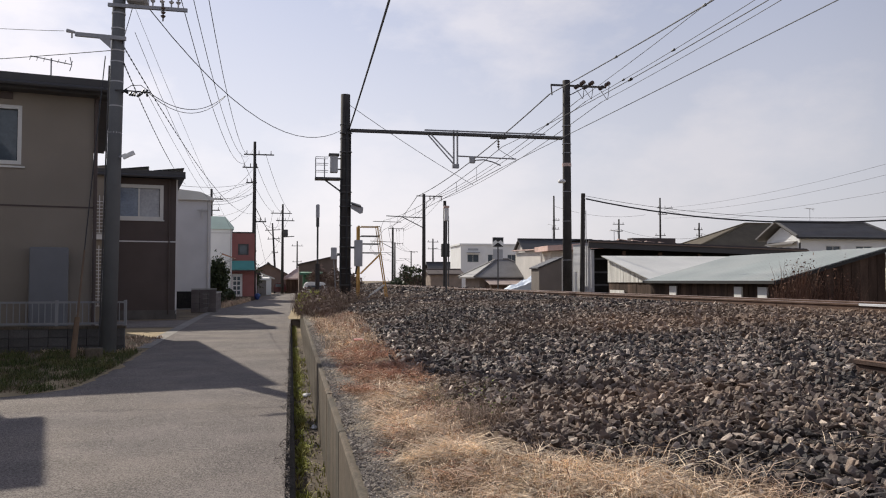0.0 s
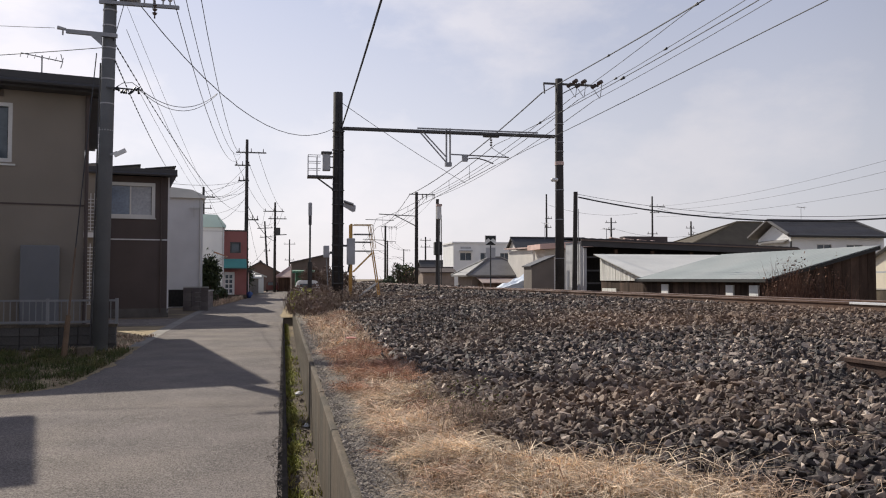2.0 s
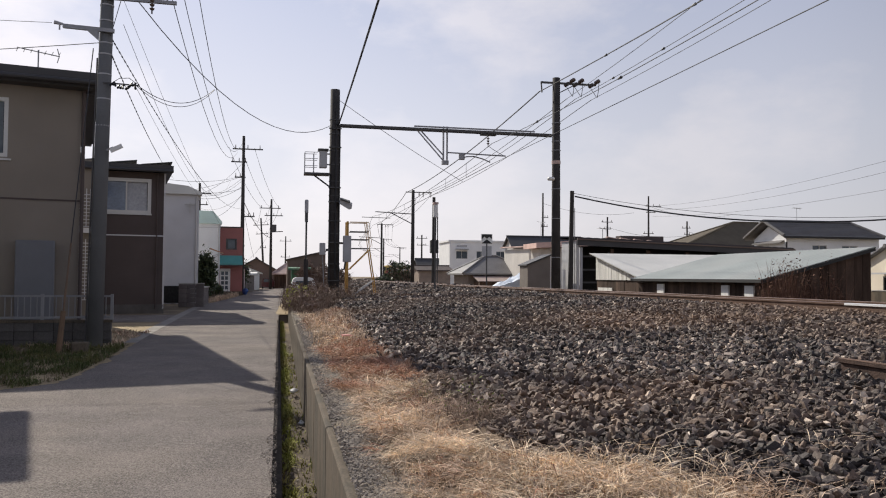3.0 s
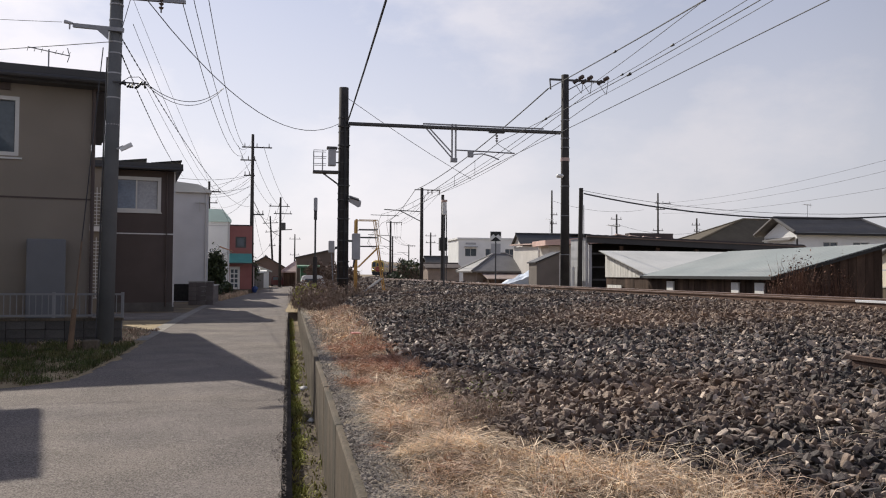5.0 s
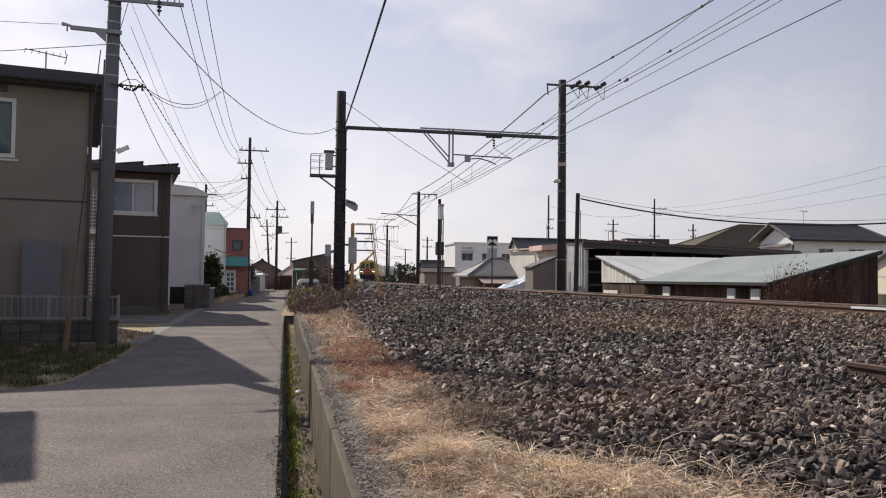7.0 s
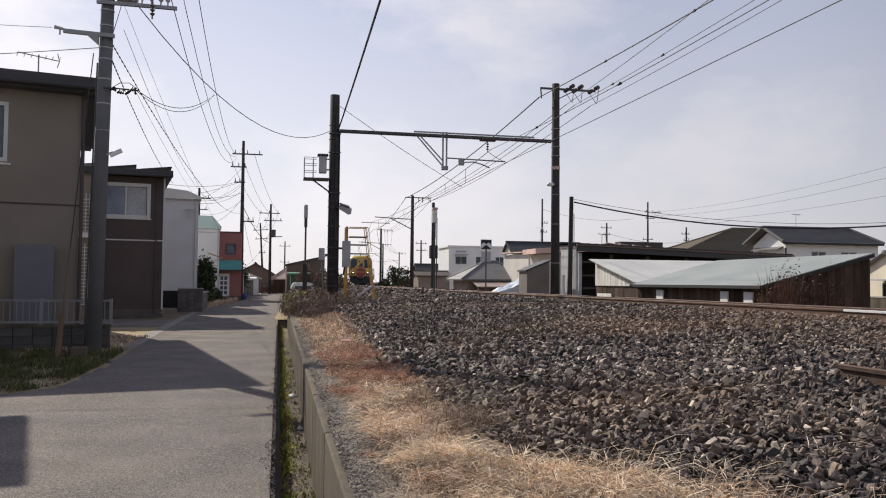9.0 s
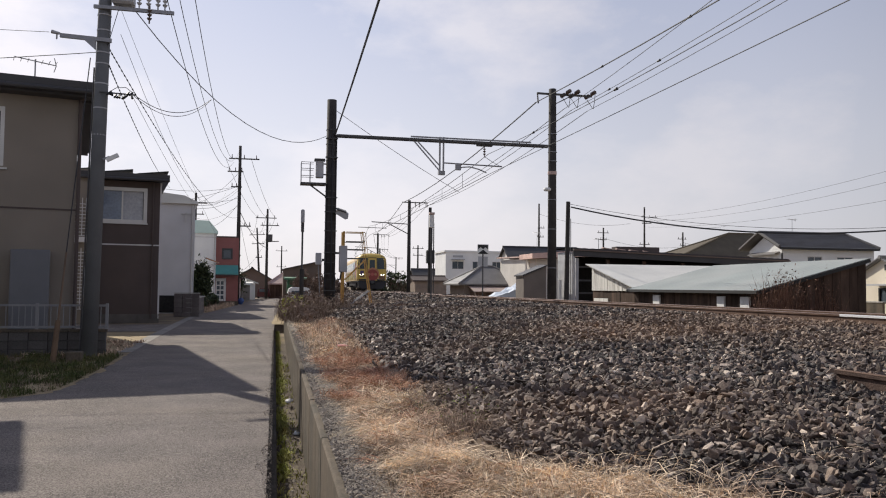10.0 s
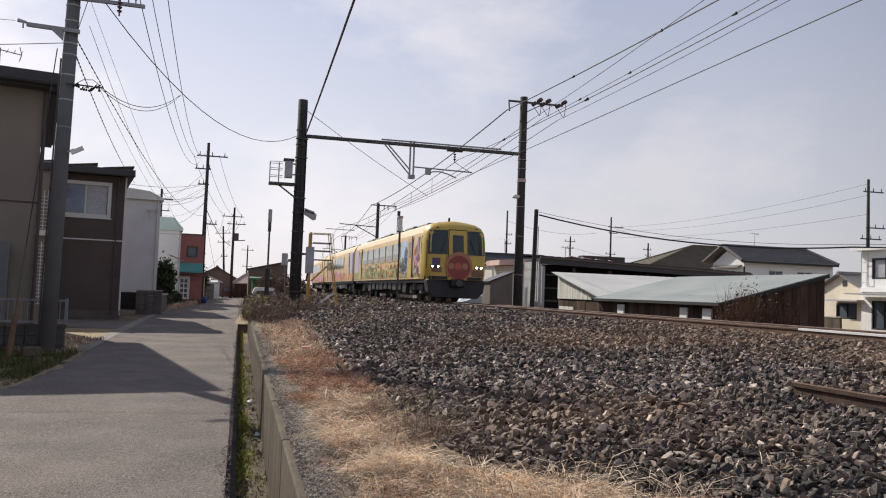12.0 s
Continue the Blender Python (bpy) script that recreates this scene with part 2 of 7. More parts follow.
def stone_mat(name, node, socket):
    """Broken stone: each piece takes its own shade from dark grey through brown to pale, with a fine speckle."""
    m = mat(name, (0.2, 0.2, 0.2), 0.72, vary=0.35, scale=0.4, fine=60, bump=0.7, depth=0.01, tint=(0.25, 0.155, 0.095), tint_amount=0.6)
    n, l = m.node_tree.nodes, m.node_tree.links
    pick, ramp = n.new(node), n.new("ShaderNodeValToRGB")
    ramp.color_ramp.interpolation = "LINEAR"
    stops = [(0.0, (0.022, 0.018, 0.017)), (0.4, (0.062, 0.047, 0.041)), (0.66, (0.135, 0.102, 0.085)), (0.82, (0.22, 0.155, 0.112)), (0.92, (0.38, 0.305, 0.25)), (1.0, (0.72, 0.6, 0.48))]
    for i, (at, c) in enumerate(stops):
        e = ramp.color_ramp.elements[0] if i == 0 else ramp.color_ramp.elements[-1] if i == len(stops) - 1 else ramp.color_ramp.elements.new(at)
        e.position, e.color = at, (*c, 1)
    l.new(pick.outputs[socket], ramp.inputs["Fac"])
    for link in list(l):
        if link.from_node.type == "RGB":
            target = link.to_socket
            l.remove(link)
            l.new(ramp.outputs["Color"], target)
            break
    return m


STONE = stone_mat("crushed_stone", "ShaderNodeNewGeometry", "Random Per Island")
STONE_PIECE = stone_mat("crushed_stone_piece", "ShaderNodeObjectInfo", "Random")
PANE = glass_mat("window_glass", (0.09, 0.11, 0.13))
PALE_PANE = glass_mat("pale_window_glass", (0.36, 0.37, 0.4), 0.15)
BLUE_SHEET = mat("pale_blue_sheet", (0.55, 0.62, 0.72), 0.6, vary=0.15, scale=1.5, fine=20, bump=0.5, depth=0.05)
BLOCK = mat("concrete_block", (0.105, 0.098, 0.092), 0.95, vary=0.3, scale=2, fine=60, bump=0.4, object_random=0.15)
GRIT = mat("fine_gravel", (0.3, 0.26, 0.22), 0.9, vary=0.3, scale=4, fine=60, bump=0.3, island=0.45)
BROWN_SHEET = mat("brown_sheet_metal", (0.17, 0.12, 0.095), 0.7, vary=0.2, scale=0.8, fine=30, bump=0.2)
BOARD = mat("shadow_board_black", (0.02, 0.02, 0.02), 0.6, vary=0.1, scale=2, fine=40, bump=0)


# ---- building helpers ----
def part(name, bm, material, parent=None, label="", smooth=False):
    me = bpy.data.meshes.new(name)
    bm.normal_update()
    bm.to_mesh(me)
    bm.free()
    return hold(name, me, material, parent, label, smooth)


def hold(name, me, material, parent=None, label="", smooth=False):
    if material and not me.materials:
        me.materials.append(material)
    if smooth:
        me.shade_smooth()
    ob = new(name, me)
    ob.parent = parent
    return tagged(ob, label)


def thing(name, m, label, category, group="", kind=""):
    ob = new(name)
    ob.empty_display_size = 0.3
    ob.matrix_world = m
    return tagged(ob, label, category, group, kind)


def box(bm, x0, x1, y0, y1, z0, z1, bevel=0.0):
    r = bmesh.ops.create_cube(bm, size=1.0, matrix=Matrix.Translation(((x0 + x1) / 2, (y0 + y1) / 2, (z0 + z1) / 2)) @ Matrix.Diagonal((abs(x1 - x0), abs(y1 - y0), abs(z1 - z0), 1)))
    if bevel:
        es = list({e for v in r["verts"] for e in v.link_edges})
        bmesh.ops.bevel(bm, geom=es, offset=bevel, segments=1, affect="EDGES")
    return bm


def boxed(*args, bevel=0.0):
    return box(bmesh.new(), *args, bevel=bevel)


def rod(bm, a, b, r0, r1=None, n=8):
    a, b = Vector(a), Vector(b)
    d = b - a
    m = Matrix.Translation((a + b) / 2) @ d.to_track_quat("Z", "Y").to_matrix().to_4x4()
    bmesh.ops.create_cone(bm, cap_ends=True, segments=n, radius1=r0, radius2=r0 if r1 is None else r1, depth=d.length, matrix=m)
    return bm


def beam(bm, a, b, w, h=None):
    """A square bar from a to b."""
    a, b = Vector(a), Vector(b)
    d = b - a
    m = Matrix.Translation((a + b) / 2) @ d.to_track_quat("Z", "Y").to_matrix().to_4x4() @ Matrix.Diagonal((w, h or w, d.length, 1))
    bmesh.ops.create_cube(bm, size=1.0, matrix=m)
    return bm


def prism(bm, outline, axis, lo, hi):
    """Extrude a flat outline: axis 'x' takes (y, z) points, 'y' takes (x, z), 'z' takes (x, y)."""
    put = {"x": lambda p, v: (v, p[0], p[1]), "y": lambda p, v: (p[0], v, p[1]), "z": lambda p, v: (p[0], p[1], v)}[axis]
    lower, upper = [[bm.verts.new(put(p, v)) for p in outline] for v in (lo, hi)]
    bm.faces.new(lower[::-1])
    bm.faces.new(upper)
    for i in range(len(outline)):
        j = (i + 1) % len(outline)
        bm.faces.new((lower[i], lower[j], upper[j], upper[i]))
    bmesh.ops.recalc_face_normals(bm, faces=bm.faces)
    return bm


def tube(points, r, n=5):
    """A thin tube along points."""
    bm = bmesh.new()
    rings = []
    pts = [Vector(p) for p in points]
    for i, p in enumerate(pts):
        d = (pts[min(i + 1, len(pts) - 1)] - pts[max(i - 1, 0)]).normalized()
        side = d.cross(Vector((0, 0, 1)))
        side = side.normalized() if side.length > 1e-4 else Vector((1, 0, 0))
        up = side.cross(d)
        rings.append([bm.verts.new(p + (side * math.cos(k * math.tau / n) + up * math.sin(k * math.tau / n)) * r) for k in range(n)])
    for a, b in zip(rings, rings[1:]):
        for k in range(n):
            bm.faces.new((a[k], a[(k + 1) % n], b[(k + 1) % n], b[k]))
    bm.faces.new(rings[0][::-1])
    bm.faces.new(rings[-1])
    return bm


def sagging(a, b, sag, n=14):
    a, b = Vector(a), Vector(b)
    return [a.lerp(b, i / n) - Vector((0, 0, sag * 4 * (i / n) * (1 - i / n))) for i in range(n + 1)]


def wire(a, b, sag, r=0.012, name="overhead_wire", label="thin black overhead wire strung between poles", group="overhead wires"):
    return tagged(part(name, tube(sagging(a, b, sag), r), CABLE), label, "wire", group)


def from_arrays(name, verts, faces, material):
    me = bpy.data.meshes.new(name)
    me.from_pydata(verts, [], faces)
    me.materials.append(material)
    return me


# ---- the line of the track, the road and the banks ----
TRACK = [(-60, 9.6), (-20, 10.3), (0, 10.5), (12, 10.35), (24, 9.8), (36, 9.32), (48, 9.1), (62, 9.05), (80, 9.2), (100, 9.95), (125, 12.2), (151, 15.4), (176, 18.9), (196, 21.9), (212, 25.4), (228, 30.2), (260, 42.0), (320, 66.0), (480, 130.0)]
RAIL_TOP, FORMATION = 1.2, 1.04


def spline(points, v):
    ys, xs = [p[0] for p in points], [p[1] for p in points]
    if v <= ys[0]:
        return xs[0] + (v - ys[0]) * (xs[1] - xs[0]) / (ys[1] - ys[0])
    if v >= ys[-1]:
        return xs[-1] + (v - ys[-1]) * (xs[-1] - xs[-2]) / (ys[-1] - ys[-2])
    i = max(k for k in range(len(ys) - 1) if ys[k] <= v)
    def slope(k):
        a, b = max(k - 1, 0), min(k + 1, len(ys) - 1)
        return (xs[b] - xs[a]) / (ys[b] - ys[a])
    h = ys[i + 1] - ys[i]
    u = (v - ys[i]) / h
    return ((2 * u**3 - 3 * u**2 + 1) * xs[i] + (u**3 - 2 * u**2 + u) * h * slope(i)
            + (3 * u**2 - 2 * u**3) * xs[i + 1] + (u**3 - u**2) * h * slope(i + 1))


def track_x(y):
    return spline(TRACK, y)


def toe_x(y):
    return spline([(-20, 2.4), (2, 2.4), (3.4, 2.3), (3.85, 2.05), (4.2, 1.74), (4.6, 1.42), (5.2, 1.33), (7.4, 1.35), (9, 1.43), (10.8, 1.37), (17.4, 1.56), (23, 1.85), (35, 2.4), (40, 2.6), (70, 4.0), (100, 5.6), (151, 11.3), (480, 57)], y)


def road_right(y):
    return spline([(-30, 0.0), (32, 0.0), (54, 0.35), (83, 0.7), (120, 1.5), (300, 6)], y)


def road_left(y):
    return spline([(-30, -7.2), (9, -7.0), (11.2, -5.2), (12.4, -3.4), (14.5, -3.1), (18.2, -3.2), (27, -3.5), (46, -3.85), (62, -3.2), (100, -2.2), (300, 2.2)], y)


def bank_z(x, y):
    """Height of the railway bank."""
    toe, bed = toe_x(y), track_x(y) - 1.5
    if x <= toe:
        return 0.47 + 0.13 * max(0.0, min(1.0, (x - 0.5) / (toe - 0.5)))
    if x <= bed:
        u = (x - toe) / (bed - toe)
        return 0.6 + (FORMATION - 0.6) * (1.35 * u - 0.35 * u * u)
    far = track_x(y) + 1.7
    if x <= far:
        return FORMATION
    return max(-0.5, FORMATION - (x - far) * 0.65)


# ---- ground, road, ditch and railway bank ----
def strip(name, rows, columns, height, material, lift=0.0, kind="structure", label="", category=""):
    """A sheet over rows of y; columns(y) gives the xs, height(x, y) the z."""
    verts, faces, width = [], [], 0
    for y in rows:
        xs = columns(y)
        width = len(xs)
        verts += [(x, y, height(i, x, y) + lift) for i, x in enumerate(xs)]
    for r in range(len(rows) - 1):
        for c in range(width - 1):
            k = r * width + c
            faces.append((k, k + 1, k + 1 + width, k + width))
    return tagged(hold(name, from_arrays(name, verts, faces, material), None), label, category, kind=kind)


NEAR_ROWS = [-25 + i for i in range(15)] + [-10 + 0.5 * i for i in range(100)] + [40 + 2 * i for i in range(60)] + [160 + 8 * i for i in range(20)]
DITCH_END = 34.0


def ground_columns(y):
    d = road_right(y)
    t, c = toe_x(y), track_x(y)
    return ([-3000, -800, -200, -60, -25, -12, -8, -5.5, -4, -2] + [d - 0.004, d, d + 0.39, d + 0.394]
            + [d + 0.394 + (t - d - 0.394) * u for u in (0.3, 0.6, 1)] + [t + (c - 1.5 - t) * u for u in (0.25, 0.5, 0.75, 1)]
            + [c, c + 1.7, c + 2.9, c + 4.2, c + 7, c + 15, c + 40, c + 120, c + 500, 3200])


def ground_height(i, x, y):
    if i <= 10:
        return 0.0
    if i <= 12:
        return -0.32 if y < DITCH_END else 0.0
    return bank_z(x, y) - 0.05


strip("ground", [-2500, -300, -60] + NEAR_ROWS + [340, 500, 900, 3000], ground_columns, ground_height, SOIL, 0.0, label="bare brown soil and sand around the railway", category="ground")
strip("road", NEAR_ROWS[:-14], lambda y: [road_left(y) + (road_right(y) - road_left(y)) * u / 6 for u in range(7)],
      lambda i, x, y: 0.0, ASPHALT, 0.012, label="narrow worn grey asphalt lane with sandy edges", category="road")
strip("side_lane", [29 + 0.5 * i for i in range(11)], lambda y: [-30, -20, -10, -3.4], lambda i, x, y: 0.0, ASPHALT, 0.008, label="grey asphalt side lane between two houses", category="road")
strip("sandy_forecourt", [19.5 + 0.5 * i for i in range(19)], lambda y: [-9, -6, -4.2, road_left(y) + 0.02], lambda i, x, y: 0.0, SAND, 0.006, label="sandy yellow forecourt beside the lane", category="ground")
strip("gutter_edge", [20 + i for i in range(30)], lambda y: [road_left(y) - 0.32, road_left(y) + 0.02], lambda i, x, y: 0.0, mat("worn_gutter_concrete", (0.27, 0.25, 0.225), 0.9, vary=0.3, scale=2, fine=60, bump=0.3), 0.018, label="pale concrete gutter edge along the lane", category="kerb")
strip("ditch_floor", NEAR_ROWS[20:90], lambda y: [road_right(y) + 0.04, road_right(y) + 0.14, road_right(y) + 0.26, road_right(y) + 0.389], lambda i, x, y: -0.3 + 0.02 * noise.noise((x * 6, y * 3, 2)), DITCH_SOIL, 0.0, label="brown silt on the floor of the roadside ditch", category="ground")
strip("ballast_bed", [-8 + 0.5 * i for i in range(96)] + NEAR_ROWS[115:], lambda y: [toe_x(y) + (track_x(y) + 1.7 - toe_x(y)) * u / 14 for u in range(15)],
      lambda i, x, y: bank_z(x, y) + 0.03 * noise.noise((x * 2.5, y * 2.5, 0)), BALLAST_GAPS, 0.0, label="near-black sheet under the ballast stones, gap shade in its colour", category="ballast")
strip("gravel_edge", [-4 + 0.5 * i for i in range(100)], lambda y: [0.393, 0.5, 0.75, 1.0], lambda i, x, y: 0.516 + 0.004 * i + 0.008 * noise.noise((x * 9, y * 6, 3)), GRAVEL, 0.0, label="strip of grey gravel behind the retaining wall", category="gravel")

strip("sandy_verge", [33.9 + 0.5 * i for i in range(40)], lambda y: [road_right(y) - 0.12 + 0.15 * noise.noise((y * 0.9, 2, 3)), road_right(y) + 0.3, road_right(y) + 0.8], lambda i, x, y: 0.0, SAND, 0.02, label="sandy edge of the lane beyond the ditch", category="ground")

# the retaining wall, cast in lengths
wall_thing = thing("retaining_wall", pose(0, 0, 0), "weathered grey concrete retaining wall beside the ditch", "wall", kind="structure")
for k in range(19):
    y0 = -4.0 + 2.0 * k
    d0 = road_right(y0)
    bm = boxed(d0 + 0.385, d0 + 0.52, y0 + 0.006, y0 + 1.994, -0.5, 0.5 + 0.006 * random.uniform(-1, 1), bevel=0.012)
    part("wall_length", bm, CONCRETE, wall_thing)
# dark band: shade down the ditch side is put into the concrete colour
tagged(part("ditch_edge", boxed(-0.06, 0.05, -4, DITCH_END, -0.4, -0.13, bevel=0.012), mat("shade_dark_concrete", (0.075, 0.066, 0.057), 0.9, vary=0.4, scale=4, fine=50, bump=0.5, tint=(0.11, 0.097, 0.082))), "worn concrete edge of the roadside ditch", "kerb", kind="structure")


# ---- crushed stones of the bank ----
def stone_shape(rng, corners):
    """A broken stone: the hull of a few scattered corners, blocky rather than flat."""
    pts = rng.uniform(-1, 1, (corners, 3))
    pts = pts / np.max(np.abs(pts), axis=1, keepdims=True) * 0.6 + pts / np.linalg.norm(pts, axis=1, keepdims=True) * 0.42
    pts = pts * np.array([rng.uniform(1.05, 1.75), rng.uniform(0.75, 1.1), rng.uniform(0.36, 0.7)])
    bm = bmesh.new()
    for q in pts:
        bm.verts.new(q)
    bmesh.ops.convex_hull(bm, input=list(bm.verts))
    for v in [v for v in bm.verts if not v.link_faces]:
        bm.verts.remove(v)
    bmesh.ops.recalc_face_normals(bm, faces=bm.faces)
    bm.verts.index_update()
    v, f = np.array([q.co[:] for q in bm.verts]), [tuple(q.index for q in face.verts) for face in bm.faces]
    bm.free()
    return v, f


rng = np.random.default_rng(4)
SHAPES = [stone_shape(rng, 12) for _ in range(60)]
FAR_SHAPES = [stone_shape(rng, 8) for _ in range(60)]


def turned(rng, flat=0.65):
    e = Euler((rng.normal(0, flat), rng.normal(0, flat), rng.uniform(0, math.tau)))
    return np.array(e.to_matrix())


def stone_sites():
    """Where stones lie: dense close by, thinner and coarser with distance along the bank."""
    zones = [(2.6, 5.6, 1350, 0.0188), (5.6, 9, 1050, 0.0215), (9, 16, 640, 0.0245), (16, 26, 400, 0.028), (26, 42, 230, 0.037), (42, 90, 60, 0.06)]
    for y0, y1, density, size in zones:
        wide = 9.0
        for _ in range(int((y1 - y0) * wide * density)):
            y = rng.uniform(y0, y1)
            t, c = toe_x(y), track_x(y)
            x = rng.uniform(t - 0.25, t - 0.25 + wide)
            if x > c + 1.5 or x > 1.05 * y + 0.6 or abs(abs(x - c) - 0.5335) < 0.11:
                continue
            if x < t and rng.uniform() < 0.55:
                continue
            yield x, y, size * (0.45 + 1.4 * rng.uniform() ** 2)


bed = tagged(new("ballast_stones"), "angular grey and brown crushed railway stones", "stones", kind="stuff")
verts, faces, pieces, count = [], [], [], 0
for x, y, size in stone_sites():
    v, f = (SHAPES if y < 11 else FAR_SHAPES)[int(rng.integers(60))]
    z = bank_z(x, y) + size * rng.uniform(-0.3, 1.0)
    if y < 5.4 and 2.0 < x < 3.6 and len(pieces) < 300:
        pieces.append((x, y, z, size))
        continue
    verts.append(v @ (turned(rng).T * size) + (x, y, z))
    faces.append(np.array(f) + count)
    count += len(v)
part_me = from_arrays("stone_heap", np.concatenate(verts).tolist(), np.concatenate(faces).tolist(), STONE)
tagged(hold("stone_heap", part_me, None, bed), kind="stuff")
piece_meshes = [from_arrays("stone", v.tolist(), f, STONE_PIECE) for v, f in SHAPES[:16]]
for k, (x, y, z, size) in enumerate(pieces):
    ob = hold("stone", piece_meshes[k % 16], None, bed)
    ob.matrix_local = Matrix.Translation((x, y, z)) @ Matrix(turned(rng).tolist()).to_4x4() @ Matrix.Diagonal((size, size, size, 1))


def grit(name, n, y0, y1, x_of, z, size, label, seed):
    """Loose small gravel on a strip."""
    r = np.random.default_rng(seed)
    vs, fs, c = [], [], 0
    for _ in range(n):
        y = y0 + (y1 - y0) * r.uniform() ** 1.6
        a, b = x_of(y)
        v, f = SHAPES[int(r.integers(60))]
        k = size * r.uniform(0.5, 1.5)
        vs.append(v @ (turned(r).T * k) + (r.uniform(a, b), y, z + 0.1 * k))
        fs += [tuple(i + c for i in q) for q in f]
        c += len(v)
    tagged(hold(name, from_arrays(name, np.concatenate(vs).tolist(), fs, GRIT), None), label, "gravel", kind="stuff")


grit("loose_gravel", 24000, 2.6, 20, lambda y: (0.392, 0.9), 0.519, 0.0062, "loose grey gravel lying behind the wall", 21)
grit("roadside_grit", 3500, 3.5, 30, lambda y: (-0.03 - 0.2 * abs(noise.noise((y * 1.3, 0, 7))), 0.0), 0.016, 0.0042, "grey grit along the edge of the lane", 22)
grit("ditch_grit", 700, 3.5, 24, lambda y: (0.05, 0.38), -0.298, 0.012, "stones and crumbs on the ditch floor", 23)
strip("sandy_edge", [10.3 + 0.1 * i for i in range(91)], lambda y: [road_left(y) - 0.9 - 0.25 * math.sin(y * 1.7), road_left(y) - 0.4, road_left(y) + 0.02 + 0.16 * noise.noise((y * 1.3, 0, 1)) + 0.08 * noise.noise((y * 5, 0, 4))],
      lambda i, x, y: 0.0, SAND, 0.0165, label="sandy edge between the lane and the grass", category="ground")


# ---- rails and sleepers ----
def rail_section(s=1.0):
    half = [(0.0, 0.0), (0.062, 0.0), (0.062, 0.012), (0.012, 0.03), (0.01, 0.105), (0.032, 0.118), (0.0325, 0.146)]
    return [(x * s, z * s) for x, z in half] + [(-x * s, z * s) for x, z in half[::-1]][:-1]


def rail(name, path, label, head=POLISHED, group="track rails", worn=0.1465, web=RUST):
    """A flat-bottomed rail swept along path (points at the foot), with its worn head."""
    holder = thing(name, pose(0, 0, 0), label, "rail", group)
    for piece, section, m in (("web", rail_section(), web), ("head", [(-0.0345 if worn < 0.14 else -0.03, worn), (0.0345 if worn < 0.14 else 0.03, worn), (0.0335, 0.148), (0.026, 0.153), (-0.026, 0.153), (-0.0335, 0.148)], head)):
        bm = bmesh.new()
        rings = []
        for i, p in enumerate(path):
            d = (Vector(path[min(i + 1, len(path) - 1)]) - Vector(path[max(i - 1, 0)])).normalized()
            side = Vector((d.y, -d.x, 0)).normalized()
            rings.append([bm.verts.new(Vector(p) + side * sx + Vector((0, 0, sz))) for sx, sz in section])
        n = len(section)
        for a, b in zip(rings, rings[1:]):
            for k in range(n):
                bm.faces.new((a[k], a[(k + 1) % n], b[(k + 1) % n], b[k]))
        bm.faces.new(rings[0][::-1])
        bm.faces.new(rings[-1])
        bmesh.ops.recalc_face_normals(bm, faces=bm.faces)
        part(piece, bm, m, holder)
    return holder


def along_track(offset, y0, y1, step, z):
    n = max(2, int((y1 - y0) / step) + 1)
    return [(track_x(y0 + (y1 - y0) * i / (n - 1)) + offset, y0 + (y1 - y0) * i / (n - 1), z) for i in range(n)]


FOOT = RAIL_TOP - 0.153
rail("rail", along_track(-0.566, 12.55, 430, 2.5, FOOT), "rust-brown running rail with a dull worn head on ballast")
rail("rail", along_track(-0.566, -25, 12.54, 1.5, FOOT), "rust-brown running rail with a polished head, its glint coloured near-white", head=SHINY, worn=0.114)
rail("rail", along_track(0.566, -25, 430, 2.5, FOOT), "rust-brown running rail with a dull worn head on ballast")
rail("spare_rail", [(4.57 + 0.012 * i, 5.92 - 0.4 * i, 0.806) for i in range(10)], "rusty loose rail half buried in the ballast", head=RUST, group="loose rail", web=SHADED_RUST)

sleeper_me = None
for k in range(130):
    y = -10 + 0.62 * k
    bm = boxed(-1.0, 1.0, -0.11, 0.11, -0.17, 0.0, bevel=0.015) if sleeper_me is None else None
    if bm:
        sleeper = part("sleeper", bm, PALE_CONCRETE)
        sleeper_me = sleeper.data
    else:
        sleeper = hold("sleeper", sleeper_me, None)
    slope = (track_x(y + 0.5) - track_x(y - 0.5))
    sleeper.matrix_world = pose(track_x(y), y, FOOT - 0.002, 0, 0, math.degrees(-math.atan(slope)))
    tagged(sleeper, "grey concrete sleeper set in ballast", "sleeper", "track sleepers")


# ---- the railway's posts, gantry and wires ----
def bands(parent, x, y, r, zs, m=STEEL):
    for z in zs:
        part("band", rod(bmesh.new(), (x, y, z - 0.014), (x, y, z + 0.014), r + 0.012, n=16), m, parent, "steel strap")


def insulator(bm, top, length=0.45, r=0.07):
    x, y, z = top
    rod(bm, (x, y, z), (x, y, z - length), 0.018, n=6)
    for k in range(3):
        rod(bm, (x, y, z - length * (0.25 + 0.22 * k)), (x, y, z - length * (0.35 + 0.22 * k)), r, r * 0.6, n=8)
    return bm


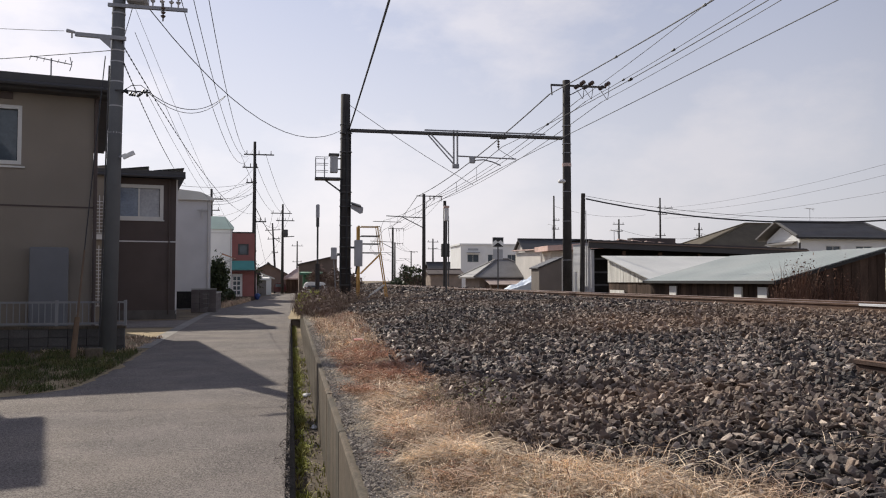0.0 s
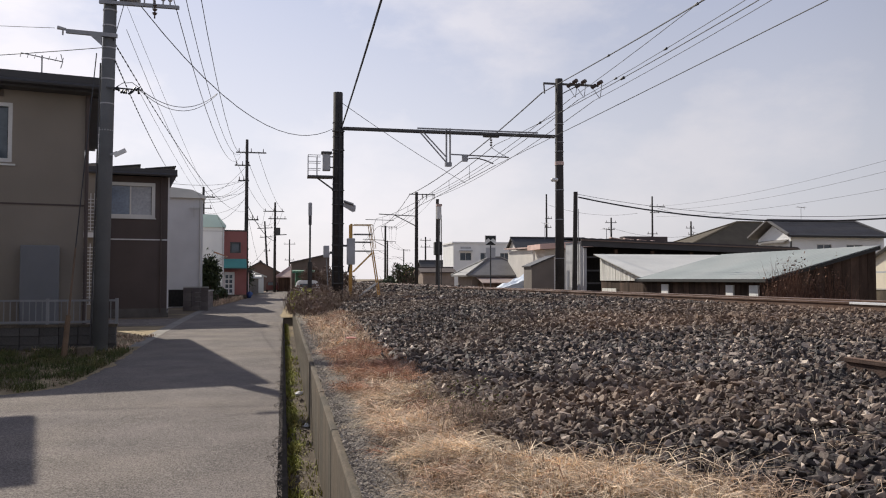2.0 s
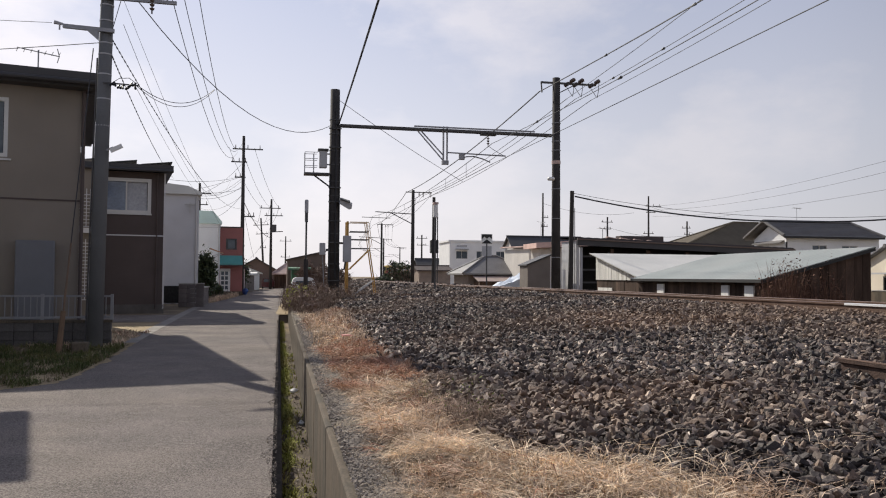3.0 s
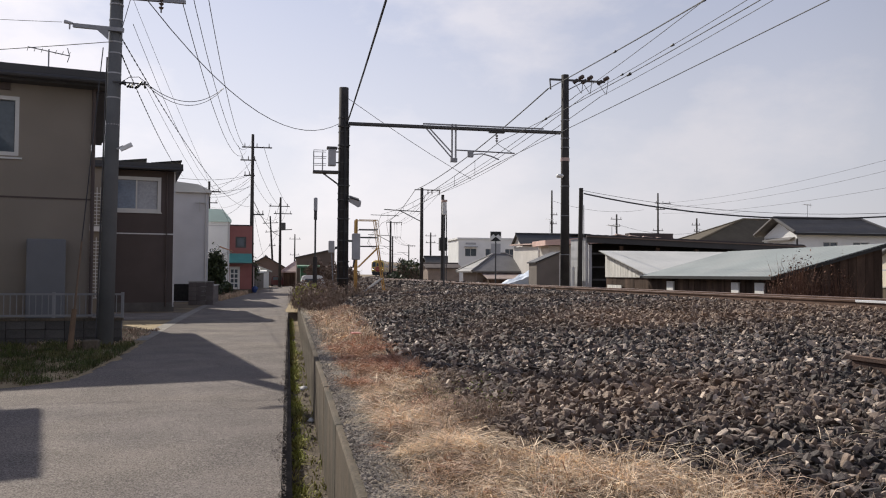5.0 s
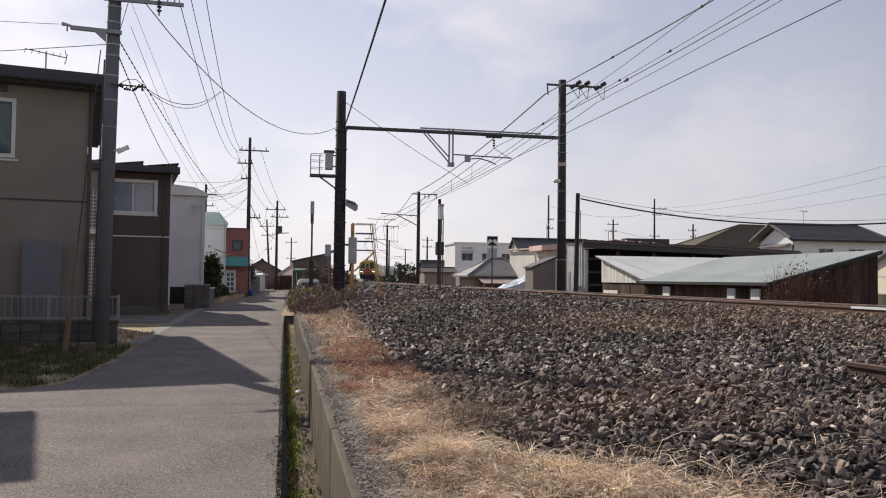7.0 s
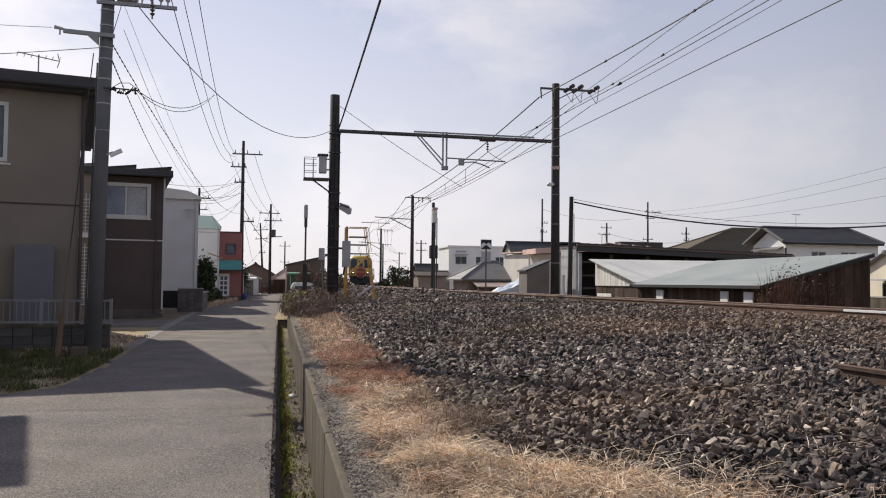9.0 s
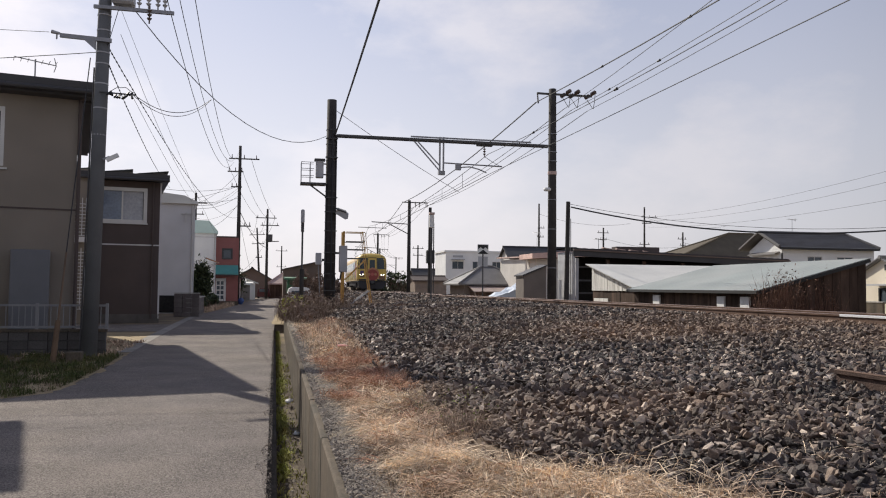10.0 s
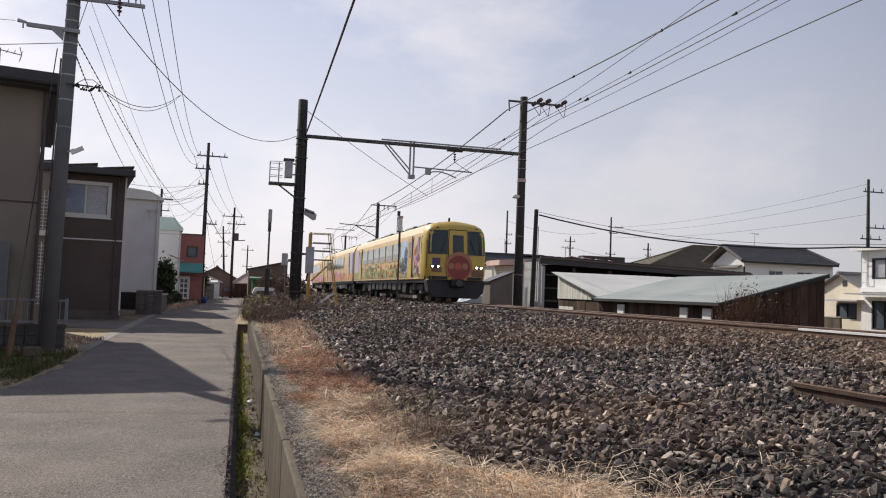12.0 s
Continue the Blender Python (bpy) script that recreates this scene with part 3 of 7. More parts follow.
GX0, GX1, GY = 2.22, 11.87, 34.0
g = thing("catenary_gantry", pose(0, 0, 0), "dark concrete two-post gantry spanning the track with a steel beam", "gantry", "overhead line supports")
part("post", rod(bmesh.new(), (GX0, 34.25, -0.4), (GX0, 34.25, 9.5), 0.24, 0.2, 14), POST, g, "", True)
part("post", rod(bmesh.new(), (GX1, 33.72, -0.6), (GX1, 33.72, 10.42), 0.21, 0.165, 14), POST, g, "", True)
bands(g, GX0, 34.25, 0.22, (1.9, 2.6, 3.4, 4.3, 5.0, 5.6, 6.3, 6.9, 7.6, 8.2), DARK_STEEL)
for dx, dy, z0, z1 in ((0.21, -0.1, 0.3, 7.9), (0.05, -0.25, 1.5, 8.6), (-0.19, -0.15, 0.3, 5.9)):
    part("conduit", rod(bmesh.new(), (GX0 + dx, 34.25 + dy, z0), (GX0 + dx, 34.25 + dy, z1), 0.035, n=6), CABLE, g)
for z in (1.4, 2.1, 3.0, 3.9, 4.7, 5.3, 7.0, 7.8):
    part("clamp", boxed(GX0 - 0.25, GX0 + 0.27, 33.99, 34.1, z, z + 0.04), DARK_STEEL, g)
bands(g, GX1, 33.72, 0.19, (2.5, 4.2, 5.5, 7.2, 7.6, 8.4))
part("arm_brace", beam(bmesh.new(), (GX1 + 0.1, 33.72, 9.75), (GX1 + 0.9, 33.72, 10.18), 0.04), DARK_STEEL, g)
part("post_stripe", rod(bmesh.new(), (GX1, 33.72, 6.6), (GX1, 33.72, 6.75), 0.2, n=14), PINK_TIN, g, "faded red band")
part("beam", beam(beam(bmesh.new(), (GX0 + 0.2, 34.1, 7.98), (GX1 - 0.15, 33.6, 7.86), 0.09), (GX0 + 0.2, 34.4, 7.98), (GX1 - 0.15, 33.9, 7.86), 0.09), DARK_STEEL, g)
part("top_chord", beam(bmesh.new(), (5.6, 34.1, 8.08), (10.9, 33.75, 8.0), 0.06), STEEL, g)
bm = bmesh.new()
for x in (6.86, 7.02):
    beam(bm, (x, 34.0, 8.1), (x, 34.0, 6.5), 0.07)
box(bm, 6.8, 7.08, 33.9, 34.1, 6.45, 6.62)
part("drop_bracket", bm, STEEL, g)
part("brace", beam(beam(bmesh.new(), (5.7, 34.0, 7.9), (6.86, 34.0, 6.62), 0.05), (5.85, 34.0, 7.9), (6.86, 34.0, 6.85), 0.05), STEEL, g)
part("pull_off_tube", rod(bmesh.new(), (7.0, 34.0, 6.98), (9.65, 34.0, 6.92), 0.03), STEEL, g)
part("steady_arm", tube([(7.7, 34.0, 6.7), (7.85, 34.0, 6.82), (8.2, 34.0, 6.85), (8.6, 34.0, 6.76), (8.95, 34.0, 6.62)], 0.028, 6), STEEL, g)
part("arm_clamp", boxed(7.55, 7.8, 33.94, 34.06, 6.68, 6.98, bevel=0.02), STEEL, g)
part("suspension_plate", boxed(8.5, 9.2, 33.9, 34.1, 7.78, 7.86, bevel=0.01), DARK_STEEL, g)
part("insulator", insulator(bmesh.new(), (8.85, 34.0, 7.8), 0.5), INSULATOR, g)
part("stay_wire", tube(sagging((8.87, 34.0, 7.32), (9.55, 34.0, 6.94), 0.02, 4), 0.012), CABLE, g)
part("crossarm", beam(bmesh.new(), (GX1 - 0.72, 33.72, 10.2), (GX1 + 1.85, 33.72, 10.2), 0.08), DARK_STEEL, g)
part("arm_hook", beam(bmesh.new(), (GX1 - 0.7, 33.72, 10.2), (GX1 - 0.66, 33.72, 9.75), 0.05), DARK_STEEL, g)
for dx in (0.6, 1.0, 1.75):
    for sy in (-1, 1):
        bm = rod(bmesh.new(), (GX1 + dx, 33.72 + 0.1 * sy, 10.28), (GX1 + dx + 0.06, 33.72 + 0.62 * sy, 10.2), 0.02, n=6)
        for q in range(3):
            u = 0.2 + 0.15 * q
            rod(bm, (GX1 + dx + 0.02, 33.72 + u * sy, 10.26), (GX1 + dx + 0.03, 33.72 + (u + 0.07) * sy, 10.25), 0.095, 0.06, 8)
        part("insulator", bm, INSULATOR, g)
    part("jumper", tube([(GX1 + dx, 33.1, 10.18), (GX1 + dx + 0.05, 33.3, 9.85), (GX1 + dx + 0.12, 33.6, 9.62), (GX1 + dx + 0.2, 33.9, 9.72), (GX1 + dx + 0.1, 34.3, 10.18)], 0.014, 5), CABLE, g)
part("post_lamp", boxed(GX1 - 0.45, GX1 - 0.15, 33.4, 33.65, 5.85, 6.0, bevel=0.05), WHITE, g, "small white lamp housing")

# equipment on the taller dark post
p = thing("signal_platform", pose(0, 0, 0), "small railed steel platform with a grey box on the post", "platform")
part("deck", boxed(0.95, 2.0, 33.9, 34.5, 5.84, 5.92), DARK_STEEL, p)
part("strut", beam(bmesh.new(), (1.35, 34.2, 5.85), (2.05, 34.2, 5.35), 0.06), DARK_STEEL, p)
for x, y in ((0.98, 33.93), (1.35, 33.93), (0.98, 34.47), (1.35, 34.47)):
    part("rail_post", rod(bmesh.new(), (x, y, 5.9), (x, y, 6.78), 0.016, n=6), GREY_BOX, p)
for z in (6.2, 6.5, 6.77):
    bm = bmesh.new()
    for a, b in (((0.98, 33.93), (1.5, 33.93)), ((0.98, 34.47), (1.5, 34.47)), ((0.98, 33.93), (0.98, 34.47))):
        rod(bm, (*a, z), (*b, z), 0.013, n=6)
    part("handrail", bm, GREY_BOX, p)
part("equipment_box", boxed(1.58, 1.9, 34.0, 34.35, 6.15, 6.86, bevel=0.02), GREY_BOX, p, "grey equipment box")
part("box_cap", boxed(1.52, 1.96, 33.95, 34.4, 6.86, 6.94, bevel=0.01), DARK_STEEL, p)
part("mount", beam(beam(bmesh.new(), (1.85, 34.2, 6.3), (2.1, 34.2, 6.3), 0.05), (1.85, 34.2, 6.75), (2.1, 34.2, 6.75), 0.05), DARK_STEEL, p)

p = thing("loudspeaker", pose(2.72, 34.1, 4.62, 12, 17, 0), "grey loudspeaker horn on the dark gantry post", "loudspeaker")
part("housing", prism(bmesh.new(), [(-0.3, -0.02), (0.16, -0.13), (0.26, -0.06), (0.22, 0.14), (-0.28, 0.14)], "y", -0.28, 0.2), GREY_BOX, p)
part("hood", boxed(-0.32, 0.12, -0.32, 0.22, 0.14, 0.2, bevel=0.02), DARK_STEEL, p)
part("bracket", beam(bmesh.new(), (-0.5, 0.05, 0.05), (-0.2, 0.05, 0.05), 0.06), DARK_STEEL, p)
p = thing("control_cabinet", pose(2.75, 34.0, 2.75), "tall grey control cabinet fixed to the dark post", "cabinet")
part("case", boxed(-0.15, 0.18, -0.2, 0.15, -0.55, 0.55, bevel=0.02), GREY_BOX, p)
part("bracket", boxed(-0.35, -0.14, -0.05, 0.05, 0.2, 0.28), DARK_STEEL, p)
part("conduit", tube([(-0.05, -0.1, -0.55), (-0.1, -0.12, -0.85), (-0.3, -0.1, -0.9), (-0.36, -0.1, -0.6)], 0.04, 6), CABLE, p)
p = thing("junction_box", pose(1.75, 34.1, 2.75), "small pale grey junction box on the dark post", "box")
part("case", boxed(-0.12, 0.12, -0.12, 0.12, -0.26, 0.24, bevel=0.02), GREY_BOX, p)
part("bracket", boxed(0.14, 0.3, -0.05, 0.05, -0.1, 0.0), DARK_STEEL, p)
part("conduit", tube([(0.0, 0.0, -0.28), (0.05, 0.0, -1.0), (0.1, 0.0, -2.1)], 0.025, 6), STEEL, p)

# the yellow access frame beside the line
p = thing("access_frame", pose(2.95, 36.0, 1.0), "weathered yellow steel access frame with ladder rungs", "steel frame")
part("ladder_post", boxed(-0.05, 0.05, -0.04, 0.04, -0.4, 3.05, bevel=0.01), YELLOW, p)
part("ladder_post", boxed(-0.05, 0.05, 0.66, 0.74, -0.4, 3.05, bevel=0.01), YELLOW, p)
for x0, x1 in ((0.86, 1.32), ):
    for y in (0.0, 0.7):
        part("leg", beam(bmesh.new(), (0.98, y, 1.85), (x1, y, -0.35), 0.05), YELLOW, p)
        part("upright", beam(bmesh.new(), (0.98, y, 1.85), (0.82, y, 3.05), 0.032), YELLOW, p)
        part("upright", beam(bmesh.new(), (1.1, y, 1.95), (0.95, y, 3.0), 0.022), YELLOW, p)
        part("diagonal", beam(bmesh.new(), (0.1, y, 0.9), (1.0, y, 1.8), 0.038), YELLOW, p)
        part("diagonal", beam(bmesh.new(), (0.25, y, -0.25), (1.22, y, 0.45), 0.045), GREY_BOX, p, "pale steel diagonal")
for z in (1.85, 2.25, 2.6, 3.02):
    for y in (0.0, 0.7):
        part("rung", beam(bmesh.new(), (0.1, y, z), (0.95, y, z), 0.035), DARK_STEEL if z < 2.7 else YELLOW, p)

# slim marker and signal poles
p = thing("marker_pole", pose(0.98, 31.0, 0.0), "slim dark pole with a small pale lamp box on top", "pole")
part("tube", rod(bmesh.new(), (0, 0, 0.4), (0, 0, 4.0), 0.035, n=8), DARK_STEEL, p)
part("lower_sleeve", rod(bmesh.new(), (0, 0, 0.4), (0, 0, 2.25), 0.085, n=10), POST, p)
part("head_box", boxed(-0.07, 0.07, -0.07, 0.07, 3.98, 4.5, bevel=0.03), GREY_BOX, p, "pale grey lamp box")
part("collar", rod(bmesh.new(), (0, 0, 3.65), (0, 0, 4.0), 0.06, n=8), DARK_STEEL, p)
p = thing("marker_pole", pose(6.92, 36.0, 0.0), "slim pole with a white box beside the track", "pole")
part("tube", rod(bmesh.new(), (0, 0, 0.7), (0, 0, 4.4), 0.04, n=8), DARK_STEEL, p)
part("head_box", boxed(-0.1, 0.1, -0.1, 0.1, 4.3, 4.9, bevel=0.03), WHITE, p, "white signal box")
part("box_cap", boxed(-0.12, 0.12, -0.12, 0.12, 4.9, 5.0, bevel=0.01), PINK_TIN, p)
part("collar", rod(bmesh.new(), (0, 0, 3.6), (0, 0, 4.3), 0.05, n=8), DARK_STEEL, p)
p = thing("signal_post", pose(12.65, 66.5, 0.0), "dark concrete post with a black equipment case", "post")
part("shaft", rod(bmesh.new(), (0, 0, -0.5), (0, 0, 8.3), 0.17, 0.13, 12), POST, p)
part("equipment_case", boxed(-0.28, 0.36, -0.3, 0.3, 3.6, 4.7, bevel=0.03), BOARD, p)
part("conduit", rod(bmesh.new(), (0.3, -0.1, 1.0), (0.3, -0.1, 7.0), 0.05, n=6), DARK_STEEL, p)

p = thing("line_marker_board", pose(14.26, 55.0, 0.0), "black and white diamond marker board on a thin post", "sign")
part("stem", rod(bmesh.new(), (0, 0, -0.4), (0, 0, 4.2), 0.05, n=8), DARK_STEEL, p)
part("board", boxed(-0.4, 0.4, -0.03, 0.03, 3.95, 4.65), WHITE, p)
for s in (-1, 1):
    bm = bmesh.new()
    prism(bm, [(0.36 * s, 4.3 + 0.0), (0.0, 4.3 + 0.31), (0.36 * s, 4.61)], "y", -0.045, -0.033)
    prism(bm, [(-0.39, 4.3 + 0.32 * s), (0.39, 4.3 + 0.32 * s), (0.0, 4.3 + 0.02 * s)], "y", -0.05, -0.038)
    part("diamond", bm, BOARD, p, "black triangle")
part("lower_plate", boxed(-0.35, 0.35, -0.02, 0.02, 3.1, 3.8), GREY_BOX, p)


def line_pole(x, y, top, reach):
    """A single pole on the far side of the track with a cantilever and a crossarm."""
    p = thing("catenary_pole", pose(x, y, 0), "dark concrete overhead line pole with a steel cantilever arm", "pole", "overhead line supports")
    part("shaft", rod(bmesh.new(), (0, 0, -0.6), (0, 0, top), 0.2, 0.15, 12), POST, p, "", True)
    part("crossarm", beam(bmesh.new(), (-0.72, 0, top - 0.2), (1.85, 0, top - 0.2), 0.09), DARK_STEEL, p)
    for dx in (0.6, 1.0, 1.75):
        part("insulator", insulator(bmesh.new(), (dx, 0, top - 0.12), 0.6, 0.09), INSULATOR, p)
    part("top_tube", rod(bmesh.new(), (0, 0, 7.75), (-reach, 0, 7.9), 0.045, n=6), DARK_STEEL, p)
    part("stay_tube", rod(bmesh.new(), (0, 0, 6.75), (-reach * 0.6, 0, 7.85), 0.045, n=6), DARK_STEEL, p)
    part("pull_off_tube", rod(bmesh.new(), (-reach * 0.6, 0, 7.3), (-reach * 1.35, 0, 7.35), 0.03, n=6), DARK_STEEL, p)
    return p


line_pole(12.75, 78.0, 10.1, 3.7)
line_pole(15.9, 128.0, 10.1, 3.6)
line_pole(track_x(178) + 3.4, 178.0, 10.1, 3.4)
line_pole(track_x(228) + 3.4, 228.0, 10.1, 3.4)

STATIONS = [(-12.0, track_x(-12) + 2.9), (34.0, GX1), (78.0, 12.75), (128.0, 15.9), (178.0, track_x(178) + 3.4), (228.0, track_x(228) + 3.4)]
for (ya, xa), (yb, xb) in zip(STATIONS, STATIONS[1:]):
    thin = 0.011 if ya < 30 else 0.016
    wire((xa - 0.68, ya, 9.85), (xb - 0.68, yb, 9.85), 0.45, thin * 1.9, "feeder_cable", "thick black feeder cable along the railway", "railway wires")
    for dx, far in ((0.6, 8.05), (1.0, 10.9), (1.75, 11.5)):
        wire((xa + dx if ya > 0 else far, ya, 9.6), (xb + dx, yb, 9.6), 0.5, thin, "feeder_wire", "thin bare feeder wire along the railway", "railway wires")
    ca, cb = track_x(ya) - 0.35, track_x(yb) - 0.35
    ma = ca if ya > 0 else 8.6
    ca = ca if ya > 0 else 9.8
    wire((ma, ya, 7.45), (cb, yb, 7.45), 0.55, thin, "messenger_wire", "thin catenary messenger wire over the track", "railway wires")
    contact = wire((ca, ya, 6.55), (cb, yb, 6.55), 0.03, thin, "contact_wire", "thin contact wire hung over the track", "railway wires")
    for k in range(1, 9) if ya > 0 else ():
        u = k / 9
        top = 7.45 - 0.55 * 4 * u * (1 - u)
        x, y = ca + (cb - ca) * u, ya + (yb - ya) * u
        part("dropper", rod(bmesh.new(), (x, y, 6.53), (x, y, top), thin * 0.6, n=4), CABLE, contact)
for a, b, sag, spots in (((STATIONS[0][1] - 0.68, -12.0, 9.85), (GX1 - 0.68, 34.0, 9.85), 0.45, (0.72, 0.85)), ((10.9, -12.0, 9.6), (GX1 + 1.0, 34.0, 9.6), 0.5, (0.66, 0.8, 0.9)), ((8.6, -12.0, 7.45), (track_x(34) - 0.35, 34.0, 7.45), 0.55, (0.7, 0.86))):
    line = sagging(a, b, sag, 100)
    for u in spots:
        q = line[int(u * 100)]
        tagged(part("wire_clamp", rod(bmesh.new(), q - Vector((0, 0.09, 0)), q + Vector((0, 0.09, 0)), 0.045, 0.03, 8), CABLE), "small dark clamp fixed on an overhead wire", "clamp", "wire clamps")
wire((GX0 + 0.15, 34.1, 8.0), (1.9, -12, 9.4), 0.35, 0.03, "trunk_cable", "thick black cable strung along the lane", "railway wires")
wire((GX0 + 0.1, 34.2, 9.1), (9.3, 41, 6.6), 0.1, 0.012, "span_wire", "thin span wire from the dark post", "railway wires")

# ---- poles along the lane ----
p = thing("utility_pole", pose(-3.965, 19.0, 0.0, 0, 0.85, 0), "grey concrete utility pole with crossarms beside the lane", "utility pole", "lane utility poles")
part("shaft", rod(bmesh.new(), (0, 0, -0.2), (0, 0, 11.0), 0.17, 0.125, 20), POLE_GREY, p, "", True)
bands(p, 0, 0, 0.138, (4.25, 4.9, 5.5, 6.05, 6.5, 6.75, 7.25, 7.6), GREY_BOX)
part("crossarm", beam(bmesh.new(), (-0.2, -0.16, 7.74), (1.5, -0.16, 7.74), 0.075), STEEL, p)
for x in (0.75, 0.95, 1.15, 1.3):
    part("insulator", insulator(bmesh.new(), (x, -0.16, 8.2), 0.42, 0.06), GREY_BOX, p)
part("insulator", insulator(bmesh.new(), (0.98, -0.18, 7.85), 0.4, 0.06), INSULATOR, p)
part("transformer_box", boxed(0.16, 0.62, -0.25, 0.2, 7.85, 8.4, bevel=0.05), GREY_BOX, p, "grey transformer box")
part("side_arm", beam(bmesh.new(), (-0.86, -0.16, 7.03), (0.2, -0.16, 7.0), 0.085), STEEL, p)
part("arm_gusset", prism(bmesh.new(), [(-0.4, 7.0), (-0.12, 6.76), (-0.12, 7.0)], "y", -0.2, -0.14), STEEL, p)
part("insulator", rod(rod(bmesh.new(), (-1.04, -0.16, 7.1), (-0.87, -0.16, 7.07), 0.045, 0.03, 8), (-0.93, -0.16, 6.94), (-0.93, -0.16, 7.08), 0.018), GREY_BOX, p)
random.seed(5)
for k in range(11):
    x = 0.17 + 0.052 * k + 0.01 * random.random()
    z = 5.7 + 0.1 * random.random()
    part("terminal", rod(bmesh.new(), (x, -0.2 - 0.05 * random.random(), z), (x + 0.05 * random.uniform(-1, 1), -0.1, z + 0.09), 0.026, 0.02, 7), BOARD, p, "black cable terminal")
part("terminal_loop", tube([(0.2, -0.18, 5.84), (0.35, -0.18, 5.95), (0.55, -0.18, 5.97), (0.7, -0.18, 5.86)], 0.008, 5), CABLE, p)
part("terminal_bar", beam(bmesh.new(), (0.0, -0.16, 5.84), (0.74, -0.16, 5.82), 0.028), DARK_STEEL, p)
part("lamp_arm", beam(bmesh.new(), (0.12, -0.1, 4.35), (0.26, -0.1, 4.42), 0.04), STEEL, p)
part("lamp_head", beam(bmesh.new(), (0.2, -0.1, 4.34), (0.44, -0.1, 4.47), 0.06, 0.09), WHITE, p, "white street lamp head")
part("conduit", rod(bmesh.new(), (-0.185, -0.05, 0.0), (-0.155, -0.05, 6.4), 0.018, n=6), DARK_STEEL, p)

p = thing("guy_wire", pose(-4.35, 17.6, 0.0), "slanting guy wire with a worn yellow plastic guard", "guy wire")
part("strand", rod(bmesh.new(), (0, 0, 0.0), (0.25, 1.3, 6.6), 0.012, n=5), CABLE, p)
part("guard", rod(bmesh.new(), (0.0, 0.0, 0.0), (0.032, 0.17, 0.85), 0.06, 0.05, 10), mat("worn_yellow_plastic", (0.17, 0.105, 0.06), 0.7, vary=0.3), p, "worn yellow guard")
part("upper_guard", rod(bmesh.new(), (0.034, 0.175, 0.86), (0.085, 0.44, 2.25), 0.024, 0.02, 8), mat("worn_brown_plastic", (0.15, 0.1, 0.065), 0.7, vary=0.3), p)

def street_pole(x, y, top, lean, arms, label="tall slim utility pole with crossarms and transformer", scale=1.0):
    p = thing("utility_pole", pose(x, y, 0, 0, lean, 0), label, "utility pole", "lane utility poles")
    part("shaft", rod(bmesh.new(), (0, 0, -0.3), (0, 0, top), 0.2 * scale, 0.12 * scale, 10), POST, p, "", True)
    for z, x0, x1 in arms:
        part("crossarm", beam(bmesh.new(), (x0, 0, z), (x1, 0, z), 0.1 * scale), DARK_STEEL, p)
        for k in range(3):
            u = x0 + (x1 - x0) * (0.1 + 0.4 * k)
            part("insulator", rod(bmesh.new(), (u, 0, z), (u, 0, z + 0.35), 0.05, 0.03, 6), INSULATOR, p)
    return p


p = street_pole(-3.1, 70, 13.4, 0, [(12.3, -0.9, 1.6), (11.2, -1.0, 0.3), (9.9, -0.7, 0.2), (6.6, 0.0, 1.0)])
p = street_pole(-1.05, 100, 10.9, 0, [(9.8, -1.4, 1.1), (8.9, -0.8, 1.4)])
part("transformer", rod(bmesh.new(), (0.35, -0.1, 6.9), (0.35, -0.1, 7.8), 0.3, n=10), DARK_STEEL, p)
part("lamp_arm", beam(bmesh.new(), (0, 0, 6.9), (1.4, 0, 7.0), 0.1), DARK_STEEL, p)
p = street_pole(-2.3, 130, 10.7, -3.5, [(9.6, -1.2, 1.2), (8.2, -0.9, 1.0), (6.0, -0.4, 0.6)])
street_pole(1.2, 170, 9.8, 0, [(8.8, -1.2, 1.2), (5.5, -1.0, 1.0)])
street_pole(-8.5, 90, 11.5, 0, [(10.4, -1.2, 1.2), (9.2, -0.8, 0.9)])
for a, b, sag in (((-2.9, 19, 9.5), (-3.62, 70, 11.98), 2.2), ((-2.9, 19, 11.0), (-3.44, 70, 12.42), 2.5), ((-2.3, 19, 10.3), (-3.21, 70, 12.82), 2.5)):
    wire(a, b, sag, 0.012, group="lane wires")
wire((-3.22, 19, 7.78), (GX0 - 0.2, 34.2, 7.95), 1.28, 0.012, "service_cable", "black service cable from pole to gantry post", "lane wires")
def wrapped(a, b, sag, r, turns):
    """A telephone cable lashed to its carrier: a strand with short wraps round it."""
    c = wire(a, b, sag, r, "telephone_cable", "wrapped telephone cable along the lane", "lane wires")
    line = sagging(a, b, sag, 60)
    bm = bmesh.new()
    for k in range(turns):
        u = (k / turns) ** 1.3 * 0.6 * 60
        i = int(u)
        q = line[i].lerp(line[i + 1], u - i)
        d = (line[i + 1] - line[i]).normalized() * 0.05
        rod(bm, q - d, q + d, r * 1.9, n=5)
    tagged(part("wraps", bm, CABLE, c), kind="stuff")


wrapped((-3.75, 19, 6.88), (-3.2, 70, 7.3), 1.15, 0.009, 60)
wrapped((-3.72, 19, 6.46), (-5.86, 47, 7.0), 0.3, 0.009, 34)
wire((-3.16, 18.84, 5.82), (-1.91, 24.0, 6.96), 0.4, 0.009, group="lane wires")
wire((-3.16, 18.84, 5.79), (-1.91, 24.0, 6.94), 0.47, 0.008, group="lane wires")
wire((-3.2, 18.9, 5.8), (-4.4, 48, 5.9), 0.2, 0.005, group="lane wires")
wire((-3.75, 18.9, 6.9), (-3.35, 19.0, 8.6), 0.0, 0.008, group="lane wires")
wire((-3.5, 19, 7.2), (-4.0, 70, 9.9), 2.6, 0.006, group="lane wires")
